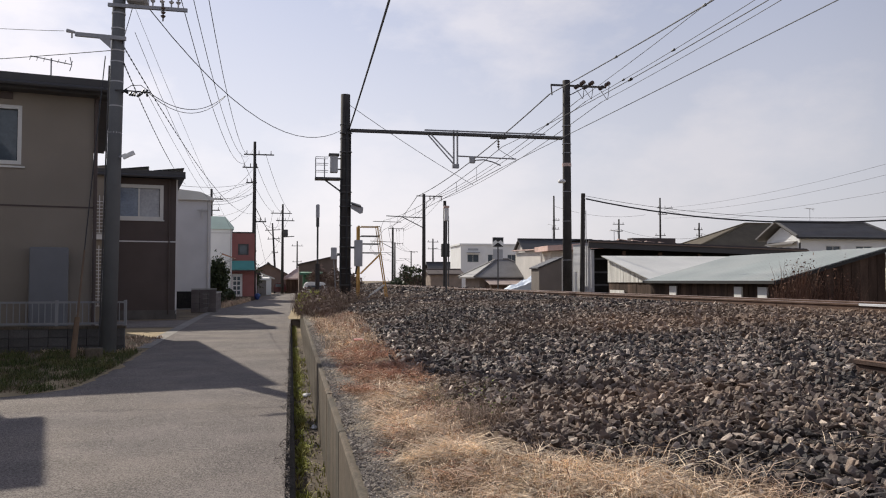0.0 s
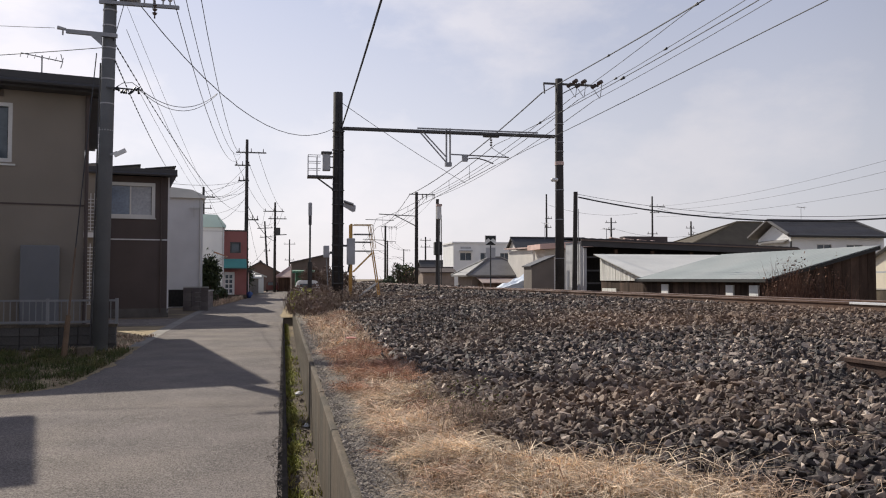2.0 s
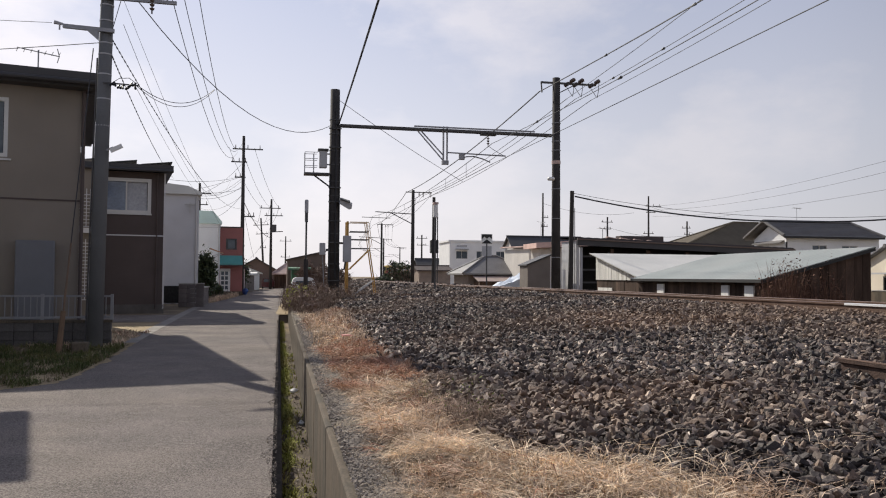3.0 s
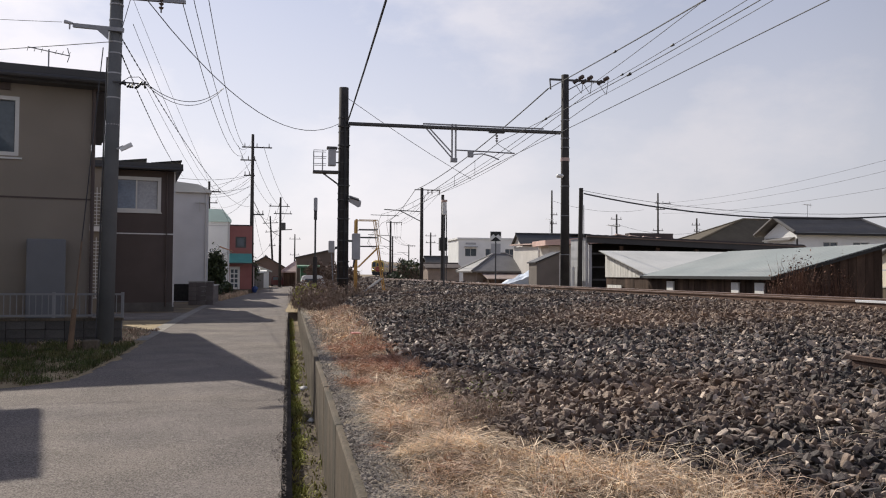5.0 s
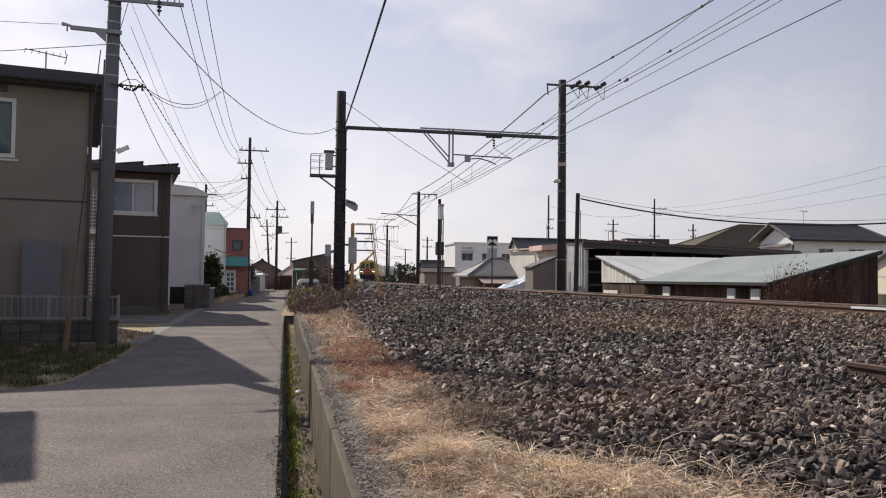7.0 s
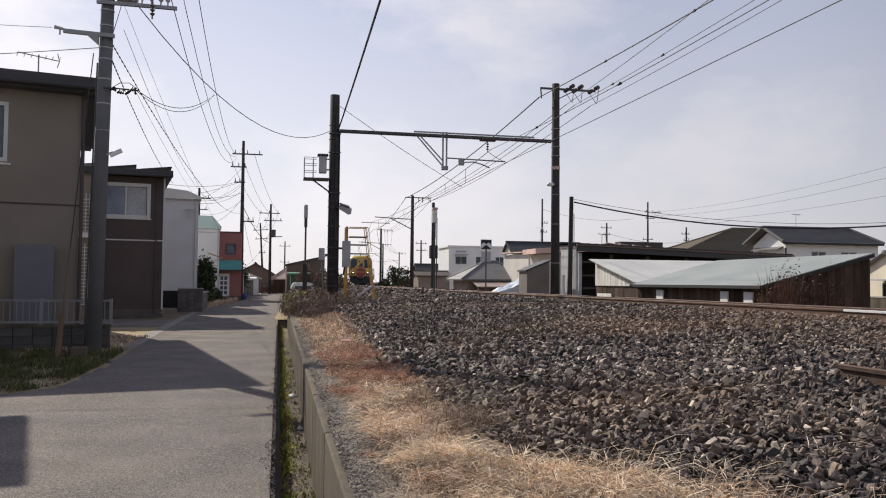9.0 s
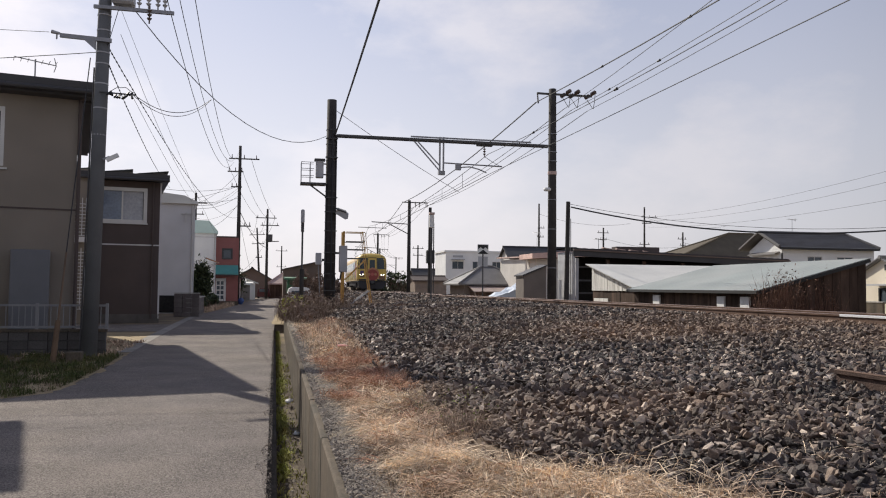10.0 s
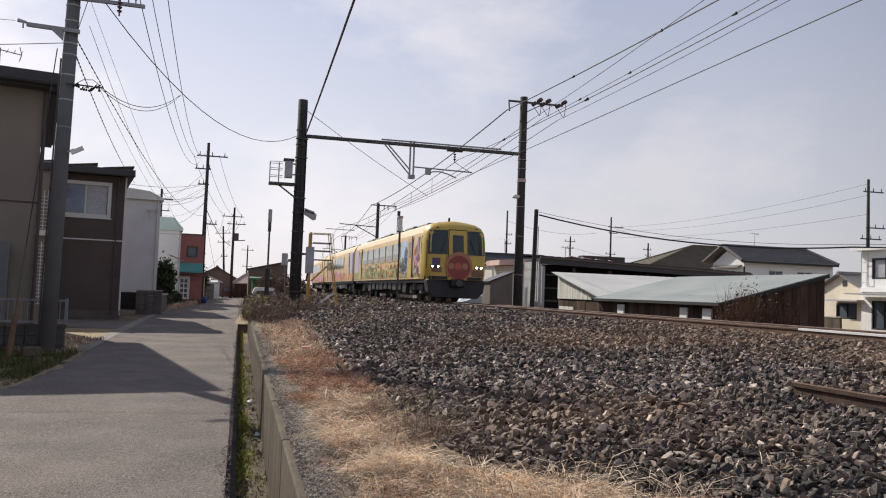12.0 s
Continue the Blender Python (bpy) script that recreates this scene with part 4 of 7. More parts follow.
wire((-3.8, 19, 8.5), (-3.0, 45, 4.0), 0.3, 0.005, group="lane wires")
wire((-4.95, 18.84, 7.1), (-14, 17, 6.9), 0.15, 0.006, group="lane wires")
wire((-4.01, 19, 6.76), (-14, 17.2, 5.2), 0.1, 0.009, group="lane wires")
wire((-5.0, 22, 5.9), (-12, 18, 7.4), 0.1, 0.008, group="lane wires")
wire((-7.5, 40, 6.5), (-3.2, 70, 10.0), 0.5, 0.012, group="lane wires")
wire((-5.0, 48, 6.2), (-3.2, 70, 9.6), 0.5, 0.012, group="lane wires")
for dx in (-1.2, -0.2, 0.9):
    wire((-3.1 + dx, 70, 12.4), (-1.05 + dx, 100, 9.9), 0.7, 0.016, group="lane wires")
    wire((-1.05 + dx, 100, 9.9), (-2.5 + dx, 130, 9.7), 0.6, 0.018, group="lane wires")
wire((-3.1, 70, 8.0), (-1.05, 100, 6.2), 0.7, 0.03, "telephone_cable", "wrapped telephone cable along the lane", "lane wires")
wire((-3.1, 70, 10.0), (-12, 60, 7.0), 0.5, 0.014, group="lane wires")

for a, b, sag in (((-8.5, 90, 10.4), (-3.1, 70, 9.9), 0.6), ((-9.3, 90, 9.2), (-3.1, 70, 8.4), 0.9), ((-3.1, 70, 9.2), (-6.0, 49, 6.4), 0.7), ((-3.1, 70, 8.6), (-5.0, 62, 5.8), 0.4),
                  ((-3.1, 70, 7.6), (-2.6, 89, 3.2), 0.3), ((-1.05, 100, 7.2), (-3.2, 82, 3.0), 0.4), ((-1.05, 100, 8.6), (-3.1, 70, 7.2), 0.8), ((-2.5, 130, 8.2), (-1.05, 100, 7.8), 0.7),
                  ((-7.8, 36.5, 6.6), (-3.1, 70, 9.0), 0.9), ((-3.1, 70, 11.2), (-8.5, 90, 10.4), 0.5)):
    wire(a, b, sag, 0.013, group="lane wires")

# poles and wires beyond the track
p = thing("utility_pole", pose(13.45, 36, -0.5), "dark wooden utility pole beyond the track", "utility pole", "poles beyond the track")
part("shaft", rod(bmesh.new(), (-0.08, 0, 0), (0.02, 0, 6.2), 0.13, 0.1, 10), POST, p)
part("brace", rod(bmesh.new(), (0.2, 0.1, 0), (0.15, 0.0, 5.4), 0.02, n=6), STEEL, p)
part("conduit", rod(bmesh.new(), (-0.32, 0.2, 0), (-0.3, 0.2, 2.5), 0.08, n=8), WHITE, p)
wire((13.6, 36, 5.45), (26.0, 30, 4.25), 0.55, 0.035, "trunk_cable", "thick black cable strung beyond the track", "far wires")
wire((13.5, 36, 5.6), (26.0, 30.5, 4.4), 0.45, 0.01, group="far wires")
wire((26.0, 30, 4.25), (44.0, 21.5, 6.2), 0.5, 0.035, "trunk_cable", "thick black cable strung beyond the track", "far wires")
wire((26.0, 30.5, 4.4), (44.0, 22, 6.6), 0.5, 0.01, group="far wires")
p = street_pole(53.6, 60, 13.0, 0, [(11.9, -0.5, 1.6), (8.7, -0.2, 1.8), (7.7, -0.8, 1.4)], "grey utility pole with crossarms behind the houses")
for dz, sag in ((0.0, 0.8), (-1.0, 0.9), (-2.7, 0.7)):
    wire((53.6, 60, 12.6 + dz), (58.5, 120, 13.2 + dz * 0.6), sag, 0.014, group="far wires")
for x, y, top, arms in ((40.1, 120, 14.8, [(11.0, -0.2, 0.9), (9.6, -0.3, 0.8)]), (57.8, 120, 14.8, [(13.2, -0.5, 2.2), (12.2, -0.4, 1.2), (8.8, -0.9, 0.9)]),
                        (50.8, 120, 11.3, [(10.5, -1.0, 0.9), (9.4, -0.6, 0.6)]), (64.5, 120, 10.9, [(9.8, -0.9, 0.6), (8.8, -0.5, 0.5)]), (24.5, 140, 9.0, [(8.4, -1.0, 1.0), (7.2, -0.9, 0.9)])):
    q = street_pole(x, y, top, 0, arms, "distant utility pole beyond the houses")
    wire((x, y, top - 1.6), (x + 18, y + 6, top - 2.2), 0.9, 0.02, group="far wires")


# ---- houses ----
def holed_wall(u0, u1, z0, z1, holes, thick, turn=0, offset=(0, 0, 0)):
    """A wall of that thickness in the x-z plane with openings (u0, u1, z0, z1) through it; its outer face at y = 0."""
    bm = bmesh.new()
    us = sorted({u0, u1, *[v for h in holes for v in h[:2]]})
    zs = sorted({z0, z1, *[v for h in holes for v in h[2:4]]})
    solid = lambda a, b: not any(h[0] - 1e-6 < a < h[1] + 1e-6 and h[2] - 1e-6 < b < h[3] + 1e-6 for h in holes)
    def quad(*p):
        bm.faces.new([bm.verts.new(q) for q in p])
    cells = {}
    for i in range(len(us) - 1):
        for j in range(len(zs) - 1):
            cells[i, j] = solid((us[i] + us[i + 1]) / 2, (zs[j] + zs[j + 1]) / 2)
    for (i, j), s in cells.items():
        if not s:
            continue
        a, b, c, d = us[i], us[i + 1], zs[j], zs[j + 1]
        quad((a, 0, c), (b, 0, c), (b, 0, d), (a, 0, d))
        quad((b, thick, c), (a, thick, c), (a, thick, d), (b, thick, d))
        for n, p in (((i - 1, j), ((a, 0, d), (a, thick, d), (a, thick, c), (a, 0, c))), ((i + 1, j), ((b, 0, c), (b, thick, c), (b, thick, d), (b, 0, d))),
                     ((i, j - 1), ((a, 0, c), (a, thick, c), (b, thick, c), (b, 0, c))), ((i, j + 1), ((b, 0, d), (b, thick, d), (a, thick, d), (a, 0, d)))):
            if not cells.get(n, False):
                quad(*p)
    bmesh.ops.remove_doubles(bm, verts=bm.verts, dist=1e-5)
    bmesh.ops.transform(bm, verts=bm.verts, matrix=Matrix.Translation(offset) @ Matrix.Rotation(turn, 4, "Z"))
    return bm


def window(parent, x0, x1, z0, z1, y=0.0, panes=2, glass=(PANE,), frame_m=FRAME, rail=0.06, sill=True, turn=0, offset=(0, 0, 0), kind="window"):
    """A framed window set in an opening of a wall that faces -y (turned about z for other walls)."""
    m = Matrix.Translation(offset) @ Matrix.Rotation(turn, 4, "Z")
    def add(name, bm, material, under, label=""):
        bmesh.ops.transform(bm, verts=bm.verts, matrix=m)
        return part(name, bm, material, under, label)
    bm = bmesh.new()
    for a, b, c, d in ((x0 - 0.04, x1 + 0.04, z0 - 0.04, z0 + rail), (x0 - 0.04, x1 + 0.04, z1 - rail, z1 + 0.04), (x0 - 0.04, x0 + rail, z0 + rail, z1 - rail), (x1 - rail, x1 + 0.04, z0 + rail, z1 - rail)):
        box(bm, a, b, y - 0.045, y + 0.07, c, d)
    frame_part = add(kind, bm, frame_m, parent)
    w = (x1 - x0 - 2 * rail) / panes
    for k in range(panes):
        a = x0 + rail + w * k
        add("pane", boxed(a + 0.02, a + w - 0.02, y + 0.05 + 0.02 * (k % 2), y + 0.06 + 0.02 * (k % 2), z0 + rail, z1 - rail), glass[k % len(glass)], frame_part)
        if k:
            add("mullion", boxed(a - 0.03, a + 0.03, y - 0.005, y + 0.06, z0 + rail, z1 - rail), frame_m, frame_part)
    if sill:
        add("sill", boxed(x0 - 0.08, x1 + 0.08, y - 0.09, y + 0.0, z0 - 0.085, z0 - 0.042), frame_m, frame_part)
    return frame_part


def shell(parent, w, d, h, wall, holes=(), side_holes=(), base=0.0, thick=0.16):
    """Four walls; the near one has openings, and so has the one facing the lane (+x)."""
    part("wall", holed_wall(-w, 0, base, h, list(holes), thick), wall, parent)
    part("wall", holed_wall(thick + 0.002, d, base, h, list(side_holes), thick, math.pi / 2), wall, parent)
    part("wall", boxed(-w, 0, d, d + thick, base, h), wall, parent)
    part("wall", boxed(-w, -w + thick, thick + 0.002, d - 0.002, base, h), wall, parent)
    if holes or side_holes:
        part("inner_wall", boxed(-w + thick + 0.02, -thick - 0.35, thick + 0.5, d - 0.1, base, h - 0.05), INDOOR_SHADE, parent)


def slab_roof(parent, x0, x1, y0, y1, z_near, z_far, thick, m, fascia=None):
    bm = prism(bmesh.new(), [(y0, z_near), (y1, z_far), (y1, z_far + thick), (y0, z_near + thick)], "x", x0, x1)
    r = part("roof", bm, m, parent)
    part("fascia", boxed(x0, x1, y0 - 0.03, y0 - 0.002, z_near - 0.06, z_near + thick + 0.02), fascia or m, r)
    part("gutter", rod(bmesh.new(), (x0, y0 - 0.1, z_near - 0.02), (x1, y0 - 0.1, z_near - 0.02), 0.06, n=8), fascia or m, r)
    return r


def tile_rows(points_a, points_b, n, r, m, parent):
    """Raised tile courses running down a slope between the lines a0-a1 (ridge) and b0-b1 (eave)."""
    bm = bmesh.new()
    a0, a1, b0, b1 = map(Vector, (*points_a, *points_b))
    for k in range(n + 1):
        u = k / n
        beam(bm, a0.lerp(a1, u), b0.lerp(b1, u), r)
    return tagged(part("tile_rows", bm, m, parent), kind="stuff")


def gable_roof(parent, x0, x1, y0, y1, z, rise, over, m, along="x", thick=0.14, rows=0):
    """A pitched roof with its ridge along x or y, as two slabs that overhang."""
    bm = bmesh.new()
    if along == "x":
        mid, half = (y0 + y1) / 2, (y1 - y0) / 2
        s = rise / half
        for sg in (-1, 1):
            e = mid + sg * (half + over)
            prism(bm, [(mid, z + rise), (e, z - over * s), (e, z - over * s + thick), (mid, z + rise + thick)], "x", x0 - over, x1 + over)
        r = part("roof", bm, m, parent)
        part("ridge", rod(bmesh.new(), (x0 - over - 0.03, mid, z + rise + thick), (x1 + over + 0.03, mid, z + rise + thick), 0.13, n=8), m, r)
        if rows:
            tile_rows(((x0 - over, mid, z + rise + thick), (x1 + over, mid, z + rise + thick)), ((x0 - over, y0 - over, z - over * s + thick), (x1 + over, y0 - over, z - over * s + thick)), rows, 0.07, m, r)
    else:
        mid, half = (x0 + x1) / 2, (x1 - x0) / 2
        s = rise / half
        for sg in (-1, 1):
            e = mid + sg * (half + over)
            prism(bm, [(mid, z + rise), (e, z - over * s), (e, z - over * s + thick), (mid, z + rise + thick)], "y", y0 - over, y1 + over)
        r = part("roof", bm, m, parent)
        part("ridge", rod(bmesh.new(), (mid, y0 - over - 0.03, z + rise + thick), (mid, y1 + over + 0.03, z + rise + thick), 0.13, n=8), m, r)
        if rows:
            tile_rows(((mid, y0 - over, z + rise + thick), (mid, y1 + over, z + rise + thick)), ((x0 - over, y0 - over, z - over * s + thick), (x0 - over, y1 + over, z - over * s + thick)), rows, 0.07, m, r)
    return r


def gable_wall(parent, along, x0, x1, y0, y1, z, rise, m):
    """The triangles that close a pitched roof."""
    for k in (0, 1):
        if along == "x":
            a = (x0, x0 + 0.14) if k == 0 else (x1 - 0.14, x1)
            bm = prism(bmesh.new(), [(y0, z), (y1, z), ((y0 + y1) / 2, z + rise)], "x", *a)
        else:
            a = (y0, y0 + 0.14) if k == 0 else (y1 - 0.14, y1)
            bm = prism(bmesh.new(), [(x0, z), (x1, z), ((x0 + x1) / 2, z + rise)], "y", *a)
        part("gable", bm, m, parent)


def hip_roof(parent, x0, x1, y0, y1, z, rise, over, m, ridge=0.35, rows=0):
    x0, x1, y0, y1 = x0 - over, x1 + over, y0 - over, y1 + over
    bm = bmesh.new()
    w, mid = x1 - x0, (y0 + y1) / 2
    a, b = x0 + w * (0.5 - ridge / 2), x1 - w * (0.5 - ridge / 2)
    base = [bm.verts.new(p) for p in ((x0, y0, z), (x1, y0, z), (x1, y1, z), (x0, y1, z))]
    low = [bm.verts.new(p) for p in ((x0, y0, z - 0.15), (x1, y0, z - 0.15), (x1, y1, z - 0.15), (x0, y1, z - 0.15))]
    p, q = bm.verts.new((a, mid, z + rise)), bm.verts.new((b, mid, z + rise))
    for f in ((base[0], base[1], q, p), (base[1], base[2], q), (base[2], base[3], p, q), (base[3], base[0], p), low[::-1]):
        bm.faces.new(f)
    for i in range(4):
        bm.faces.new((low[i], low[(i + 1) % 4], base[(i + 1) % 4], base[i]))
    bmesh.ops.recalc_face_normals(bm, faces=bm.faces)
    r = part("roof", bm, m, parent)
    bm = bmesh.new()
    for s, e in (((x0, y0, z), (a, mid, z + rise)), ((x1, y0, z), (b, mid, z + rise)), ((x0, y1, z), (a, mid, z + rise)), ((x1, y1, z), (b, mid, z + rise)), ((a, mid, z + rise), (b, mid, z + rise))):
        rod(bm, s, e, 0.12, n=6)
    part("ridge", bm, m, r)
    if rows:
        bm = bmesh.new()
        for k in range(1, rows):
            u = k / rows
            x = x0 + w * u
            t = min(1.0, (x - x0) / (a - x0), (x1 - x) / (x1 - b))
            beam(bm, (x, y0, z + 0.01), (x, y0 + (mid - y0) * t, z + rise * t + 0.01), 0.08)
            y = y0 + (y1 - y0) * u
            t = 1 - abs(2 * u - 1)
            beam(bm, (x0, y, z + 0.01), (x0 + (a - x0) * t, y, z + rise * t + 0.01), 0.08)
        tagged(part("tile_rows", bm, m, r), kind="stuff")
    return r


def antenna(x, y, z, h, size, label="thin television aerial on a roof mast"):
    p = thing("tv_antenna", pose(x, y, z, 0, 0, 20), label, "antenna", "roof aerials")
    part("mast", rod(bmesh.new(), (0, 0, 0), (0, 0, h), 0.02, n=6), STEEL, p)
    part("boom", rod(bmesh.new(), (-size, 0, h), (size, 0, h - 0.1), 0.014, n=5), STEEL, p)
    bm = bmesh.new()
    for k in range(7):
        u = -size + 2 * size * k / 6
        rod(bm, (u, -0.22, h - 0.05), (u, 0.22, h - 0.05), 0.008, n=4)
    part("elements", bm, STEEL, p)
    part("reflector", tube([(size * 0.9, 0, h - 0.28), (size, 0, h - 0.1), (size * 0.9, 0, h + 0.1)], 0.012, 5), STEEL, p)


SKEW = 13.0
# the olive house beside the pole
h1 = thing("house", pose(-4.86, 21.3, -0.05, 0, 0, SKEW), "two-storey olive-brown rendered house with a black flat eave", "house", "houses along the lane")
shell(h1, 9.0, 8.6, 6.32, OLIVE_WALL, holes=[(-2.69, -1.6, 4.45, 5.88), (-7.5, -6.41, 4.45, 5.88)])
for a in (-2.69, -7.5):
    window(h1, a, a + 1.09, 4.45, 5.88, 0.05, 2, (PANE,), rail=0.09)
r = slab_roof(h1, -9.5, 0.4, -0.52, 9.1, 6.32, 6.24, 0.22, BLACK_ROOF)
part("soffit", boxed(-9.4, 0.36, -0.48, -0.002, 6.2, 6.31), BLACK_ROOF, r)
part("soffit", boxed(0.002, 0.36, 0.02, 9.0, 6.14, 6.22), BLACK_ROOF, r)
part("joint_band", boxed(-9.0, 0.012, -0.014, -0.001, 3.44, 3.48), BROWN_SIDING, h1)
part("vent_cover", boxed(-2.3, -1.8, -0.05, -0.002, 6.02, 6.18), BROWN_SIDING, h1)
part("downpipe", rod(bmesh.new(), (0.05, -0.07, 0.1), (0.05, -0.07, 6.2), 0.045, n=8), BROWN_SIDING, h1)
part("downpipe_bend", tube([(0.05, -0.07, 6.15), (0.12, -0.2, 6.22), (0.15, -0.35, 6.3)], 0.04, 6), BROWN_SIDING, h1)
tagged(part("meter_cabinet", boxed(-0.42, 0.42, -0.2, 0.2, 0, 1.9, bevel=0.02), mat("slate_grey_steel", (0.16, 0.165, 0.18), 0.5, 0.2, vary=0.08)), "plain slate-grey steel storage cabinet against the house", "cabinet").matrix_world = pose(-5.72, 20.85, 0.5, 0, 0, SKEW)
tagged(part("cabinet_plinth", boxed(-0.47, 0.47, -0.24, 0.23, 0, 0.5, bevel=0.02), CONCRETE), "low concrete plinth under a steel cabinet", "plinth").matrix_world = pose(-5.72, 20.85, 0.0, 0, 0, SKEW)
antenna(-6.3, 22.8, 6.5, 1.0, 0.5)

# pale strip with lattice and balcony between the two houses
lat = thing("lattice_balcony", pose(-8.3, 33.9, 0, 0, 0, SKEW), "white two-level lattice balcony screen beside the dark house", "balcony")
part("slab", boxed(0, 1.3, 0, 1.4, 3.25, 3.45), GREY_SIDING, lat)
part("back_wall", boxed(0.1, 1.2, 0.3, 0.4, 0, 6.2), OLIVE_WALL, lat)
for x in (0.04, 1.26):
    part("post", boxed(x - 0.05, x + 0.05, -0.05, 0.05, 0, 6.2), GREY_SIDING, lat)
for z0, z1 in ((0.6, 3.0), (3.5, 5.0)):
    bm = bmesh.new()
    for k in range(9):
        rod(bm, (0.1 + 0.14 * k, 0, z0), (0.1 + 0.14 * k, 0, z1), 0.016, n=4)
    for k in range(int((z1 - z0) / 0.14)):
        rod(bm, (0.05, 0.02, z0 + 0.14 * k), (1.25, 0.02, z0 + 0.14 * k), 0.016, n=4)
    part("lattice", bm, GREY_SIDING, lat)

# the dark brown house with roof panels
h2 = thing("house", pose(-4.73, 35.34, 0.1, 0, 0, 10), "two-storey dark brown house with white corner trim", "house", "houses along the lane")
shell(h2, 4.7, 7.6, 5.75, BROWN_SIDING, holes=[(-2.42, -0.58, 4.06, 5.44)])
window(h2, -2.42, -0.58, 4.06, 5.44, 0.04, 2, (glass_mat("sky_lit_glass", (0.2, 0.24, 0.31)), PALE_PANE), rail=0.1)
slab_roof(h2, -5.1, 0.3, -0.5, 7.9, 5.8, 5.98, 0.2, BLACK_ROOF)
for z in (3.1, ):
    part("trim_band", boxed(-4.7, 0.0, -0.02, -0.002, z, z + 0.05), GREY_SIDING, h2)
part("corner_trim", boxed(-0.04, 0.025, -0.03, 0.08, 0.1, 5.74), GREY_SIDING, h2)
part("downpipe", rod(bmesh.new(), (-0.3, -0.06, 0.1), (-0.3, -0.06, 5.75), 0.03, n=8), BROWN_SIDING, h2)
part("foundation", boxed(-4.72, 0.02, -0.03, 0.2, -0.1, 0.28), BLOCK, h2)
for k in range(3):
    q = thing("solar_panel", pose(-5.35 - 1.4 * k, 36.6 - 0.25 * k, 6.16, 0, 0, 10), "dark solar panel tilted on the house roof", "solar panel", "roof solar panels")
    part("panel", prism(bmesh.new(), [(-0.55, 0.1), (0.7, 0.26), (0.7, 0.3), (-0.55, 0.14)], "y", -0.6, 0.6), BOARD, q)
    part("stand", beam(beam(bmesh.new(), (0.6, 0, -0.05), (0.6, 0, 0.25), 0.05), (-0.4, 0, -0.05), (-0.4, 0, 0.12), 0.05), STEEL, q)

# low wall and dark plinth before the brown house
PINK_BLOCK = mat("pinkish_concrete_block", (0.175, 0.152, 0.143), 0.95, vary=0.3, scale=2, fine=60, bump=0.4, object_random=0.15)
w2 = thing("garden_wall", pose(-4.0, 42.6, 0), "grey concrete block garden wall with pale coping", "wall", "garden walls")
part("coping", boxed(-0.14, 0.14, -0.03, 5.03, 0.93, 0.99), PALE_CONCRETE, w2)
course_me = None
for row in range(4):
    for k in range(12):
        if course_me is None:
            b = part("block", boxed(-0.09, 0.09, -0.195, 0.195, 0.0, 0.22, bevel=0.01), PINK_BLOCK, w2)
            course_me = b.data
        else:
            b = hold("block", course_me, None, w2)
        b.matrix_local = pose(0, 0.21 + 0.41 * k + (0.1 if row % 2 else 0), 0.01 + 0.23 * row)

for row in range(5):
    for k in range(3):
        b = hold("block", course_me, None, w2)
        b.matrix_local = pose(0.1 - 0.41 * k, -0.3, 0.01 + 0.23 * row, 0, 0, 90)
part("coping", boxed(-0.93, 0.31, -0.42, -0.18, 1.16, 1.21), PALE_CONCRETE, w2)

# the pale grey house
h3 = thing("house", pose(-4.5, 47.5, 0, 0, 0, 8), "two-storey pale grey sided house with a rounded roof edge", "house", "houses along the lane")
shell(h3, 6.0, 7.5, 6.15, GREY_SIDING)
bm = prism(bmesh.new(), [(-6.2, 6.15), (0.15, 6.15), (0.15, 6.28), (-0.6, 6.62), (-2.4, 6.8), (-6.2, 6.8)], "y", -0.2, 7.7)
part("roof", bm, TIN, h3)
part("downpipe", rod(bmesh.new(), (-0.15, -0.05, 0.1), (-0.15, -0.05, 6.1), 0.04, n=8), FRAME, h3)
part("wall_bracket", beam(beam(bmesh.new(), (-0.75, -0.12, 5.6), (-0.2, -0.12, 5.6), 0.06), (-0.5, -0.12, 5.1), (-0.5, -0.12, 5.7), 0.06), FRAME, h3)
# flat dark slab: an opening's shade painted on the uncut wall
part("opening_shade", boxed(-1.9, -0.4, -0.03, 0.02, 0.05, 1.0), INDOOR_SHADE, h3)

# the white gabled house with a mint roof
h4 = thing("house", pose(-4.2, 60.0, 0, 0, 0, 6), "white rendered house with a pale mint-green roof", "house", "houses along the lane")
shell(h4, 6.5, 6.0, 5.3, WHITE_WALL)
bm = prism(bmesh.new(), [(-6.7, 5.3), (0.12, 5.3), (0.12, 5.45), (-0.5, 6.2), (-6.7, 6.3)], "y", -0.15, 6.15)
part("roof", bm, MINT, h4)
part("lower_band", boxed(-6.5, 0.015, -0.02, -0.002, 5.0, 5.06), GREY_SIDING, h4)
part("downpipe", rod(bmesh.new(), (-0.1, -0.05, 0.1), (-0.1, -0.05, 5.3), 0.04, n=6), FRAME, h4)

op = thing("awning", pose(-4.42, 55.1, 3.05), "small faded orange porch awning on the grey house", "awning")
part("cover", prism(bmesh.new(), [(0.0, 0.25), (0.75, 0.0), (0.75, 0.06), (0.0, 0.34)], "y", -0.9, 0.9), mat("faded_orange_sheet", (0.5, 0.26, 0.16), 0.7, vary=0.2), op)
for y in (-0.85, 0.85):
    part("brace", beam(bmesh.new(), (0.0, y, -0.3), (0.7, y, 0.02), 0.04), FRAME, op)

